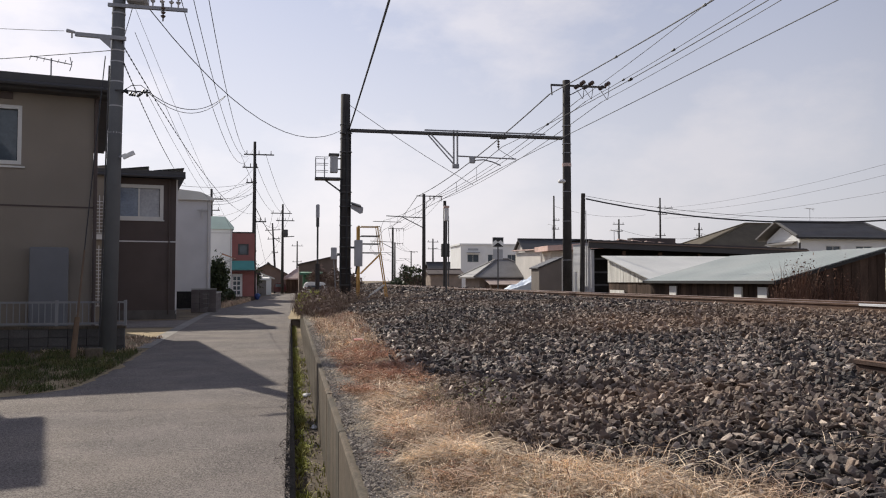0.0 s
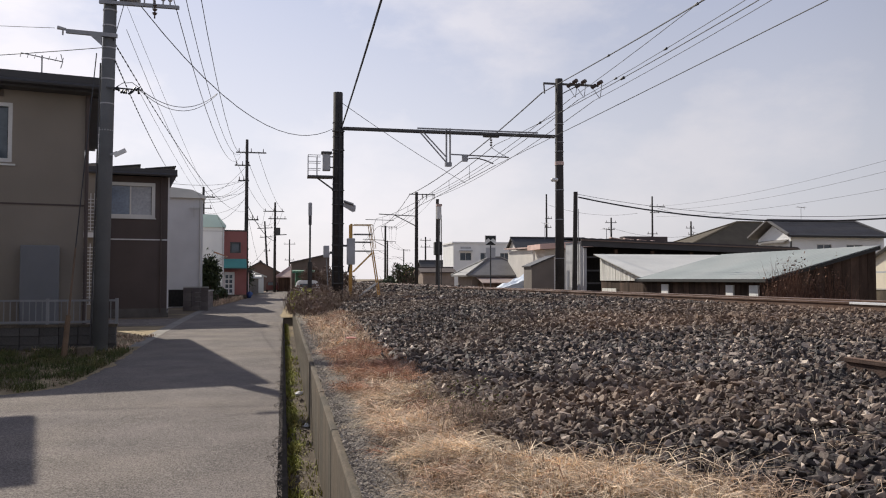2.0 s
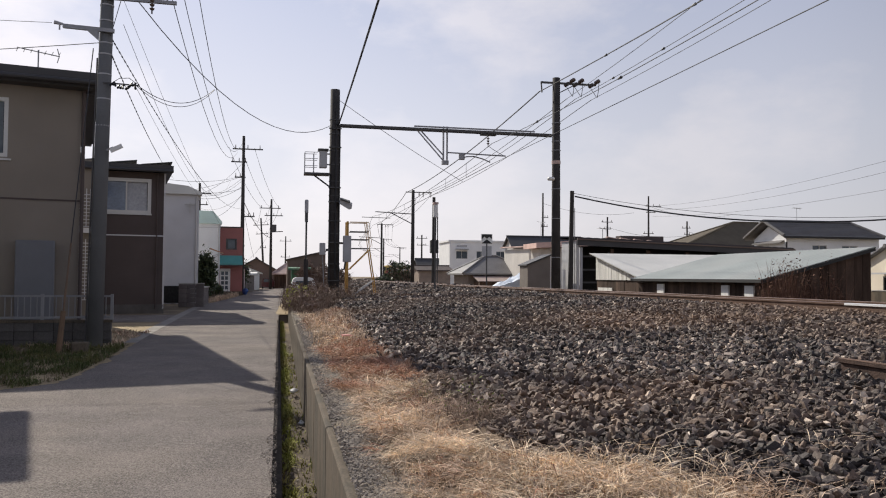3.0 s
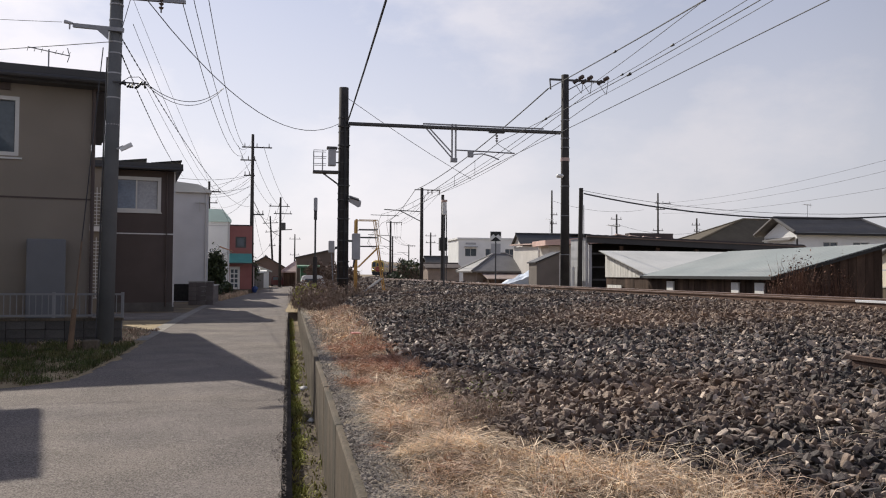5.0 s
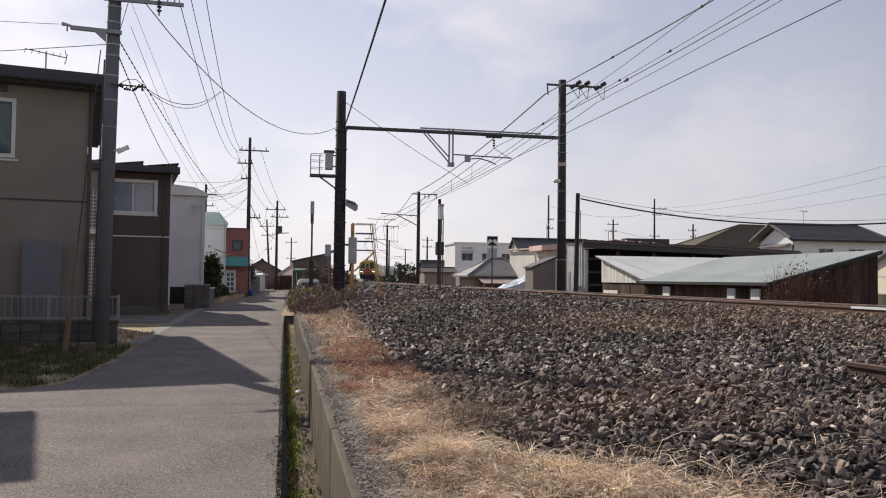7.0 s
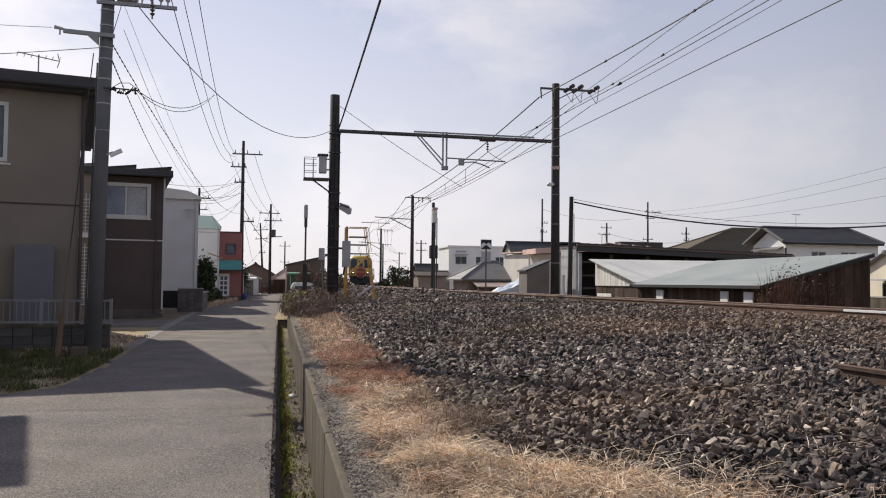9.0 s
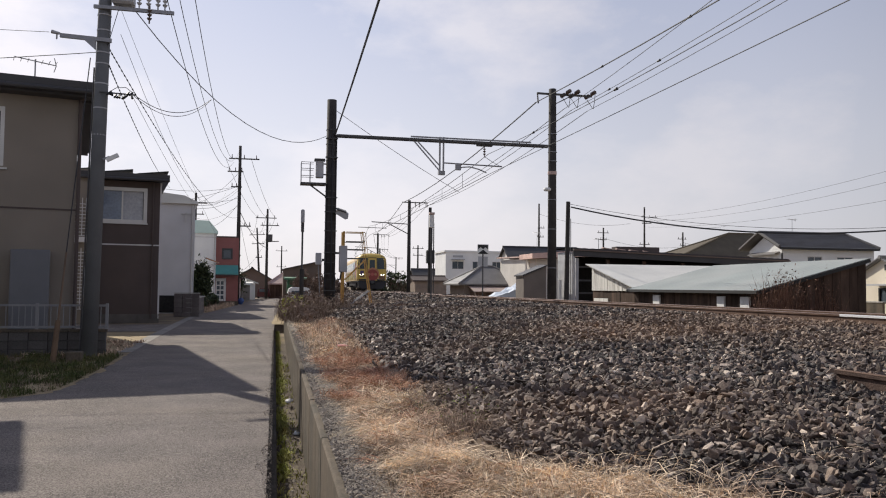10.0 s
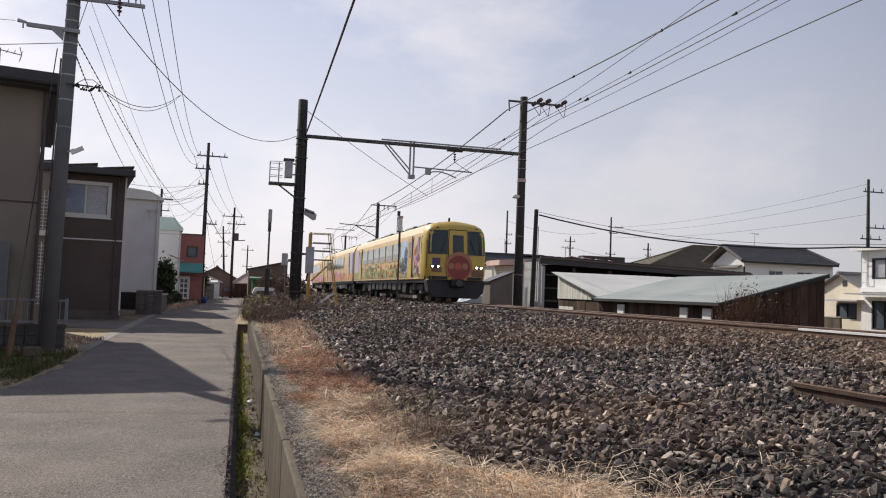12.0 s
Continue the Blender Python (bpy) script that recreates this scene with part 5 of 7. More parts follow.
# the red shop with a teal awning
h5 = thing("house", pose(-2.9, 66.5, 0, 0, 0, 5), "two-storey red rendered shop with a teal awning and white door", "house", "houses along the lane")
shell(h5, 3.6, 6.0, 5.4, RED_WALL, holes=[(-1.25, -0.5, 3.7, 4.5), (-1.72, -0.92, 0.02, 2.15)])
window(h5, -1.25, -0.5, 3.7, 4.5, 0.04, 1, (PANE,), DARK_STEEL, sill=False)
part("parapet", boxed(-3.65, 0.05, -0.05, 6.2, 5.4, 5.5), BROWN_SIDING, h5)
aw = part("awning", prism(bmesh.new(), [(0.0, 3.2), (-0.8, 2.55), (-0.8, 2.4), (0.0, 2.4)], "x", -2.2, -0.02), TEAL, h5, "teal awning")
part("awning_edge", boxed(-2.25, 0.03, -0.86, -0.802, 2.36, 2.44), BROWN_SIDING, aw)
d5 = part("door", holed_wall(-1.72, -0.92, 0.02, 2.15, [(-1.62 + 0.3 * i, -1.4 + 0.3 * i, 0.5 + 0.38 * j, 0.78 + 0.38 * j) for i in range(2) for j in range(4)], 0.05, offset=(0, 0.04, 0)), WHITE, h5, "white panelled door")
part("door_glass", boxed(-1.7, -0.94, 0.075, 0.085, 0.1, 2.1), PANE, d5)
part("plinth", boxed(-3.6, 0.02, -0.02, -0.001, 0.0, 0.35), CONCRETE, h5)

# smaller buildings down the lane
def plain_house(name, x, y, w, d, h, rise, wall, roof_m, label, turn=5, along="y", holes=(), rows=0, group="houses along the lane", base=-0.5, over=0.35):
    p = thing(name, pose(x, y, 0, 0, 0, turn), label, "house" if name == "house" else "shed", group)
    shell(p, w, d, h, wall, holes=holes, base=base)
    for hl in holes:
        window(p, *hl, 0.05, 2, (PANE,), sill=False)
    if rise:
        gable_roof(p, -w, 0, 0, d + 0.16, h, rise, over, roof_m, along, rows=rows)
        gable_wall(p, along, -w, 0, 0.002, d + 0.158, h, rise, wall)
    else:
        slab_roof(p, -w - over, over, -over, d + over, h + 0.01, h + 0.2, 0.12, roof_m)
    return p


SHED_GREY = mat("dull_grey_sheet", (0.26, 0.25, 0.245), 0.8, vary=0.25, scale=1.2, fine=40, bump=0.2, tint=(0.17, 0.15, 0.14))
plain_house("house", -3.0, 74, 5, 6, 2.2, 0.6, GREY_SIDING, BLACK_ROOF, "low grey house with a black roof behind the pole", 4)
plain_house("shed", -3.1, 81, 3.5, 5, 1.9, 0, SHED_GREY, TIN, "low pale corrugated shed beside the lane", 2)
plain_house("shed", -2.6, 88, 3.0, 4, 1.7, 0, SHED_GREY, TIN, "low white shed beside the lane", 2)
plain_house("shed", -2.2, 94, 2.6, 4, 1.9, 0.5, WHITE_WALL, TIN, "low white shed with a tin roof beside the lane", 2)
plain_house("house", -0.1, 113, 6.0, 7, 2.2, 1.7, BROWN_SHEET, BLACK_ROOF, "brown gabled house with a black roof down the lane", 0, "y")
hr = thing("house", pose(4.65, 106, 0), "small house with a hipped faded red tin roof", "house", "houses along the lane")
shell(hr, 5.3, 5, 1.85, BROWN_WOOD, base=0.0)
hip_roof(hr, -5.3, 0, 0, 5.1, 1.9, 1.5, 0.3, PINK_TIN, 0.3)
car = thing("car", pose(-1.35, 102, 0), "small dark red car parked down the lane", "car")
bm = prism(bmesh.new(), [(-0.75, 0.25), (0.75, 0.25), (0.78, 0.75), (0.6, 1.3), (-0.6, 1.3), (-0.78, 0.75)], "y", 0, 3.2)
bmesh.ops.bevel(bm, geom=list(bm.edges), offset=0.06, segments=2, affect="EDGES")
part("body", bm, mat("dark_red_car_paint", (0.08, 0.014, 0.016), 0.3, vary=0.1), car)
part("rear_window", boxed(-0.52, 0.52, -0.02, 0.03, 0.82, 1.18), PANE, car)
for sx in (-0.66, 0.66):
    for yy in (0.6, 2.6):
        part("wheel", rod(bmesh.new(), (sx - 0.08, yy, 0.28), (sx + 0.08, yy, 0.28), 0.28, n=14), BOARD, car)
br = thing("barn", pose(0, 95, 0), "brown sheet-metal barn with a sloping roof", "barn", "houses along the lane")
part("wall", prism(bmesh.new(), [(0.9, 0), (5.25, 0), (5.25, 4.45), (0.9, 3.45)], "y", 0, 9), BROWN_SHEET, br)
part("roof", prism(bmesh.new(), [(0.7, 3.41), (5.35, 4.48), (5.35, 4.6), (0.7, 3.53)], "y", -0.3, 9.3), BROWN_SIDING, br)
for k in range(9):
    part("rib", boxed(1.1 + 0.5 * k, 1.14 + 0.5 * k, -0.03, -0.002, 0, 3.46 + 0.11 * k), BROWN_SHEET, br)
plain_house("shed", 3.3, 90, 2.0, 3, 2.3, 0, mat("green_sheet", (0.05, 0.16, 0.08), 0.6, vary=0.2), mat("green_sheet_roof", (0.06, 0.18, 0.1), 0.6, vary=0.2), "small green sheet-metal hut", 0)

# parked van
van = thing("van", pose(1.75, 60, 0), "white parked van behind the hedge", "van")
bm = prism(bmesh.new(), [(-0.85, 0.35), (0.85, 0.35), (0.86, 1.0), (0.72, 1.42), (0.55, 1.5), (-0.55, 1.5), (-0.72, 1.42), (-0.86, 1.0)], "y", 0, 3.6)
bmesh.ops.bevel(bm, geom=list(bm.edges), offset=0.05, segments=2, affect="EDGES")
part("body", bm, WHITE, van)
part("rear_window", boxed(-0.55, 0.55, -0.02, 0.03, 1.0, 1.25, bevel=0.02), PANE, van)
for s in (-1, 1):
    part("tail_light", boxed(s * 0.72 - 0.06, s * 0.72 + 0.06, -0.03, 0.02, 0.7, 0.95), RED_WALL, van)
    for y in (0.7, 2.9):
        part("wheel", rod(bmesh.new(), (s * 0.66, y, 0.3), (s * 0.84, y, 0.3), 0.3, n=16), BOARD, van)

# fence on a low block wall before the olive house
fw = thing("block_wall", pose(-3.72, 19.55, 0, 0, 0, 3), "dark weathered concrete block wall with a rail fence on top", "wall", "garden walls")
part("coping", boxed(-9.0, 0.02, -0.09, 0.09, 0.52, 0.58), CONCRETE, fw)
blk = None
for row in range(3):
    for k in range(22):
        if blk is None:
            b = part("block", boxed(-0.195, 0.195, -0.075, 0.075, 0.0, 0.19, bevel=0.008), BLOCK, fw)
            blk = b.data
        else:
            b = hold("block", blk, None, fw)
        b.matrix_local = pose(-0.2 - 0.4 * k - (0.0 if row % 2 else 0.0), 0, -0.06 + 0.195 * row)
FENCE_GREY = mat("dull_aluminium", (0.27, 0.27, 0.275), 0.6, 0.2, vary=0.12, scale=2, fine=60, bump=0.05)
fn = thing("rail_fence", pose(-3.72, 19.55, 0.58, 0, 0, 3), "pale grey aluminium railing fence on the block wall", "fence")
for z in (0.05, 0.53):
    part("rail", boxed(-9.0, 0.0, -0.025, 0.025, z - 0.02, z + 0.025), FENCE_GREY, fn)
for k in range(7):
    part("post", boxed(-1.45 * k - 0.03, -1.45 * k + 0.03, -0.03, 0.03, 0.0, 0.58), FENCE_GREY, fn)
bar = None
for k in range(70):
    if k % 11 == 0:
        continue
    if bar is None:
        b = part("baluster", rod(bmesh.new(), (0, 0, 0.05), (0, 0, 0.53), 0.011, n=6), FENCE_GREY, fn)
        bar = b.data
    else:
        b = hold("baluster", bar, None, fn)
    b.matrix_local = pose(-0.13 * k, 0, 0)
tagged(part("concrete_stub", boxed(-4.12, -3.82, 17.6, 17.85, 0, 0.22, bevel=0.02), CONCRETE), "small grey concrete stub at the foot of the pole", "concrete block")

# the neighbour's house, out to the side, that shades the near corner of the lane
nb = thing("house", pose(-5.78, 13.7, 0, 0, 0, 15.5), "plain two-storey house standing beside the junction", "house", "houses along the lane")
shell(nb, 9, 3.2, 5.35, GREY_SIDING)
part("roof", boxed(-9.1, 0.37, -0.05, 3.37, 5.35, 5.5), BLACK_ROOF, nb)


# ---- beyond the track ----
def corrugated(x0, x1, y0, y1, z_of, pitch, m, name, parent, along="y", thick=0.03, rib=0.02):
    """A ribbed tin sheet; the ribs run along the fall of the roof."""
    bm = bmesh.new()
    n = int((y1 - y0) / pitch) if along == "x" else int((x1 - x0) / pitch)
    top = []
    for k in range(n + 1):
        lift = rib if k % 2 else 0.0
        if along == "x":
            y = y0 + (y1 - y0) * k / n
            top.append([(x0, y, z_of(x0, y) + lift), (x1, y, z_of(x1, y) + lift)])
        else:
            x = x0 + (x1 - x0) * k / n
            top.append([(x, y0, z_of(x, y0) + lift), (x, y1, z_of(x, y1) + lift)])
    up = [[bm.verts.new(p) for p in pair] for pair in top]
    dn = [[bm.verts.new((p[0], p[1], p[2] - thick)) for p in pair] for pair in top]
    for a, b, c, d in zip(up, up[1:], dn, dn[1:]):
        bm.faces.new((a[0], b[0], b[1], a[1]))
        bm.faces.new((c[0], c[1], d[1], d[0]))
        bm.faces.new((a[0], c[0], d[0], b[0]))
        bm.faces.new((a[1], b[1], d[1], c[1]))
    bmesh.ops.recalc_face_normals(bm, faces=bm.faces)
    return part(name, bm, m, parent)


def boards(parent, along, at, lo, hi, z0, z_top, step, m, name="board"):
    """Upright boards side by side, each a piece of its own."""
    k, u = 0, lo
    while u < hi - 0.02:
        v = min(hi, u + step)
        zt = z_top((u + v) / 2)
        out = random.uniform(0, 0.015)
        if along == "y":
            bm = boxed(at - 0.02 - out, at + 0.02 - out, u + 0.006, v - 0.006, z0, zt)
        else:
            bm = boxed(u + 0.006, v - 0.006, at - 0.02 - out, at + 0.02 - out, z0, zt)
        part(name, bm, m, parent)
        u = v


BROWN_BOARD = mat("weathered_board", (0.065, 0.042, 0.031), 0.9, vary=0.45, scale=1.2, fine=30, bump=0.4, tint=(0.11, 0.075, 0.055), stretch=(4, 4, 0.6), object_random=0.4)
WHITE_BOARD = mat("whitewashed_board", (0.68, 0.67, 0.63), 0.9, vary=0.25, scale=1.2, fine=30, bump=0.3, tint=(0.5, 0.48, 0.44), stretch=(4, 4, 0.6), object_random=0.12)

# long low shed beside the line with a pale green tin roof
sb = thing("shed", pose(0, 0, 0), "low dark timber shed with a pale green tin roof", "shed", "sheds beyond the track")
slope_b = lambda x, y: 1.62 + (x - 14.3) * 0.265
corrugated(14.2, 18.15, 21.9, 31.1, slope_b, 0.16, GREEN_TIN, "roof", sb, along="x", rib=0.008)
boards(sb, "x", 22.1, 14.5, 18.1, -0.5, lambda x: slope_b(x, 0) - 0.05, 0.3, BROWN_BOARD)
boards(sb, "y", 14.5, 22.1, 30.9, -0.5, lambda y: 1.58, 0.42, BROWN_BOARD)
part("back_wall", boxed(17.98, 18.08, 22.14, 30.8, -0.5, 2.5), BROWN_WOOD, sb)
part("end_wall", boxed(14.6, 17.95, 30.8, 30.9, -0.5, 1.55), BROWN_WOOD, sb)
part("fascia", boxed(14.17, 14.24, 21.9, 31.1, 1.5, 1.6), BOARD, sb)
part("rake_board", beam(bmesh.new(), (14.2, 21.95, 1.53), (18.15, 21.95, 2.58), 0.05, 0.13), BOARD, sb)
for y, w in ((22.9, 0.5), (24.3, 0.45), (28.9, 0.55)):
    part("pale_panel", boxed(14.4, 14.455, y - w / 2, y + w / 2, -0.5, 1.4), WHITE, sb, "white board panel")

sb.matrix_world = Matrix.Translation((0, 0, 1.6)) @ Matrix.Scale(0.83, 4) @ Matrix.Translation((0, 0, -1.6))    # scaled about the camera: same view, roof clear of the post's shadow

# second shed with whitewashed boards
sa = thing("shed", pose(0, 0, 0), "whitewashed board shed with a pale grey tin roof", "shed", "sheds beyond the track")
slope_a = lambda x, y: 1.62 + (y - 32.5) * 0.215
corrugated(15.2, 23.0, 32.3, 38.2, slope_a, 0.2, TIN, "roof", sa, along="y", rib=0.002)
boards(sa, "y", 15.5, 32.7, 38.0, 1.52, lambda y: max(1.55, slope_a(0, y) - 0.06), 0.28, WHITE_BOARD)
boards(sa, "y", 15.56, 32.7, 38.0, -0.5, lambda y: 1.5, 0.5, BROWN_BOARD)
part("pale_panel", boxed(15.42, 15.47, 35.9, 37.6, -0.3, 1.15), WHITE_BOARD, sa)
part("front_wall", boxed(15.6, 22.9, 32.7, 32.8, -0.5, 1.65), BROWN_WOOD, sa)
part("back_wall", boxed(15.6, 22.9, 37.9, 38.0, -0.5, 2.7), BROWN_WOOD, sa)
part("side_wall", boxed(22.9, 23.0, 32.7, 38.0, -0.5, 1.6), BROWN_WOOD, sa)

OFF_WHITE = mat("off_white_render", (0.6, 0.57, 0.53), 0.9, vary=0.12, scale=0.7, fine=100, bump=0.2)

# big open barn
bn = thing("barn", pose(0, 0, 0), "open-fronted grey barn with a dark corrugated roof", "barn", "sheds beyond the track")
part("side_wall", boxed(17.1, 17.3, 45, 47.5, -0.5, 3.8), GREY_BOX, bn)
# back wall coloured near-black for the shade in the open bay
part("back_wall", boxed(17.3, 30.7, 47.3, 47.5, -0.5, 3.58), INDOOR_SHADE, bn)
part("side_wall", boxed(30.7, 30.9, 45, 47.5, -0.5, 3.3), BROWN_WOOD, bn)
barn_top = lambda x, y: 3.98 - (x - 16.9) * 0.031 + (y - 44.4) * 0.02
corrugated(16.9, 31.0, 44.4, 47.8, barn_top, 0.25, BROWN_SIDING, "roof", bn, along="y", thick=0.06)
part("fascia", prism(bmesh.new(), [(16.9, 3.5), (31.0, 3.06), (31.0, 3.5), (16.9, 3.94)], "y", 44.3, 44.38), BLACK_ROOF, bn)
# paler strip: the sunlit upper edge of the fascia, given by colour
part("eave_rim", beam(bmesh.new(), (16.9, 44.25, 3.86), (31.0, 44.25, 3.42), 0.07), BROWN_SHEET, bn, "paler eave edge, sunlight on its rim put in the colour")
for x in (17.25, 19.2, 21.5, 24.0, 27.5):
    part("post", boxed(x - 0.09, x + 0.09, 44.6, 44.78, -0.5, 3.4 - (x - 17) * 0.03), GREY_BOX if x < 18 else BROWN_WOOD, bn)
for z in (2.85, 2.05, 1.3):
    part("rail", boxed(17.35, 26.9, 45.3, 45.36, z, z + 0.1), DARK_STEEL, bn)
part("shutter", boxed(21.6, 26.9, 44.85, 44.91, -0.5, 2.5), BROWN_WOOD, bn)
part("downpipe", rod(bmesh.new(), (17.0, 44.45, -0.4), (17.0, 44.45, 3.5), 0.06, n=8), GREY_BOX, bn)

# the long low roof behind it, with a red tin edge and lapped dark sheets
lr = thing("house", pose(0, 0, 0), "low house with a faded red and dark lapped roof", "house", "houses beyond the track")
part("wall", boxed(25.0, 32.0, 60.2, 66.0, -0.5, 4.2), BROWN_SHEET, lr)
# pink made paler: sun on the roof slope is put into its colour
part("red_edge", prism(bmesh.new(), [(19.4, 3.9), (25.2, 4.2), (25.2, 4.72), (19.4, 4.3)], "y", 59.6, 63.0), mat("sunlit_pink_tin", (0.72, 0.5, 0.43), 0.7, vary=0.15, scale=1, fine=30, bump=0.1, tint=(0.5, 0.32, 0.27)), lr, "pink tin roof edge, sunlight put in its colour")
part("side_wall", boxed(20.0, 25.0, 60.5, 62.8, -0.5, 3.9), OFF_WHITE, lr)
for k in range(6):
    x0 = 25.2 + 1.15 * k
    part("roof_sheet", prism(bmesh.new(), [(x0, 4.25 - 0.05 * k), (x0 + 1.16, 4.2 - 0.05 * k), (x0 + 1.16, 4.66 - 0.07 * k), (x0, 4.8 - 0.07 * k)], "y", 59.55, 65.0), BROWN_SIDING, lr)
    part("sheet_edge", prism(bmesh.new(), [(x0, 4.81 - 0.07 * k), (x0 + 0.75, 4.72 - 0.07 * k), (x0 + 0.75, 4.77 - 0.07 * k), (x0, 4.88 - 0.07 * k)], "y", 59.5, 59.9), PINK_TIN, lr)
part("ridge_block", boxed(27.4, 31.2, 62.0, 63.0, 4.2, 5.1), BROWN_SIDING, lr)

# grey shed with a sloping top, and its neighbour with a faded red roof
ns = thing("shed", pose(15.9, 46.2, 0), "narrow grey-brown rendered shed with a sloping black roof", "shed", "sheds beyond the track")
part("wall", prism(bmesh.new(), [(-1.4, -0.5), (0.0, -0.5), (0.0, 2.9), (-1.4, 2.33)], "y", 0, 1.6), mat("grey_brown_render", (0.2, 0.175, 0.155), 0.9, vary=0.2, scale=0.8), ns)
part("roof", prism(bmesh.new(), [(-1.5, 2.31), (0.06, 2.945), (0.06, 3.03), (-1.5, 2.39)], "y", -0.1, 1.7), BLACK_ROOF, ns)
pk = plain_house("house", 27.0, 69, 5.2, 8, 4.3, 0, OFF_WHITE, PINK_TIN, "cream house with a faded red flat roof edge", 0, holes=[(-4.6, -3.6, 2.6, 3.8), (-2.8, -1.2, 2.6, 3.8)], group="houses beyond the track")
part("balcony", boxed(-3.4, -0.6, -0.9, -0.05, 2.2, 2.9), WHITE_WALL, pk)

# folded pale sheet over a heap
bm = bmesh.new()
bmesh.ops.create_grid(bm, x_segments=16, y_segments=10, size=1.0)
for v in bm.verts:
    u, w = (v.co.x + 1) / 2, (v.co.y + 1) / 2
    v.co = Vector((13.0 + 2.9 * u, 48.4 + 1.6 * w, 0.95 + 1.2 * u * (0.8 + 0.2 * w) + 0.14 * noise.noise((u * 6, w * 5, 1))))
ext = bmesh.ops.extrude_face_region(bm, geom=list(bm.faces))
for e in ext["geom"]:
    if isinstance(e, bmesh.types.BMVert):
        e.co.z = -0.5
bmesh.ops.recalc_face_normals(bm, faces=bm.faces)
tagged(part("tarpaulin", bm, BLUE_SHEET), "pale blue-white tarpaulin spread over a heap", "tarpaulin")

# houses in the middle distance
plain_house("shed", 21.2, 100, 4.0, 5, 2.4, 0.5, mat("tan_board", (0.3, 0.24, 0.2), 0.9, vary=0.3, scale=1), BROWN_SIDING, "low tan board shed beyond the line", 0, "x", group="sheds beyond the track")
plain_house("house", 29.5, 130, 7.0, 6, 2.6, 1.9, BROWN_SHEET, BLACK_ROOF, "low brown house with a black roof in the distance", 0, "x", group="houses beyond the track")
th = thing("house", pose(23.8, 75, 0, 0, 0, 0), "low house with a hipped grey tile roof", "house", "houses beyond the track")
shell(th, 6.2, 6, 1.9, mat("grey_brown_plaster", (0.23, 0.19, 0.165), 0.9, vary=0.25, scale=0.9), base=-0.5)
hip_roof(th, -6.2, 0, 0, 6.2, 1.98, 1.75, 0.6, ROOF_TILE, 0.15)
part("lean_to_roof", prism(bmesh.new(), [(-2.6, 1.2), (0, 1.75), (0, 1.82), (-2.6, 1.27)], "x", -5.8, -1.5), mat("faded_pink_sheet", (0.36, 0.28, 0.25), 0.7, vary=0.25, scale=1), th)
part("lean_to_wall", boxed(-5.6, -1.7, -2.4, -0.1, -0.5, 1.2), BROWN_WOOD, th)

wb = thing("house", pose(35.2, 120, 0), "flat-roofed white concrete building with dark windows", "building", "houses beyond the track")
shell(wb, 9.9, 8, 7.0, WHITE_WALL, holes=[(-8.9, -7.1, 4.4, 5.6), (-5.7, -4.2, 4.4, 5.6), (-2.6, -1.2, 4.4, 5.6)], base=-0.5)
for a, b in ((-8.9, -7.1), (-5.7, -4.2), (-2.6, -1.2)):
    window(wb, a, b, 4.4, 5.6, 0.05, 2, (PANE,), sill=False)
part("parapet", boxed(-10.1, 0.15, -0.15, 8.3, 7.0, 7.25), WHITE_WALL, wb)
part("canopy", boxed(-9.0, -7.0, -0.5, -0.02, 5.8, 5.95), GREY_BOX, wb)
part("name_bar", boxed(-8.8, -7.2, -0.06, -0.02, 6.2, 6.5), GREY_BOX, wb, "grey bar of faded writing")

plain_house("house", 37.0, 95, 9.0, 3.5, 5.5, 1.1, OFF_WHITE, BLACK_ROOF, "off-white two-storey house with a dark pitched roof", 0, "x", [(-6.9, -5.9, 3.0, 4.6), (-5.2, -4.2, 3.0, 4.6), (-8.4, -7.3, 2.7, 4.5)], group="houses beyond the track")
hp = thing("house", pose(57.5, 75, 0), "house with a broad olive-brown hipped tile roof", "house", "houses beyond the track")
shell(hp, 17.5, 6, 4.7, CREAM_WALL, holes=[(-12.0, -10.6, 3.0, 4.2), (-9.8, -8.6, 3.0, 4.2)], base=-0.5)
for a, b in ((-12.0, -10.6), (-9.8, -8.6)):
    window(hp, a, b, 3.0, 4.2, 0.05, 2, (PANE,), sill=False)
hip_roof(hp, -17.5, 0, 0, 6.2, 4.75, 2.9, 0.8, OLIVE_TILE, 0.15)

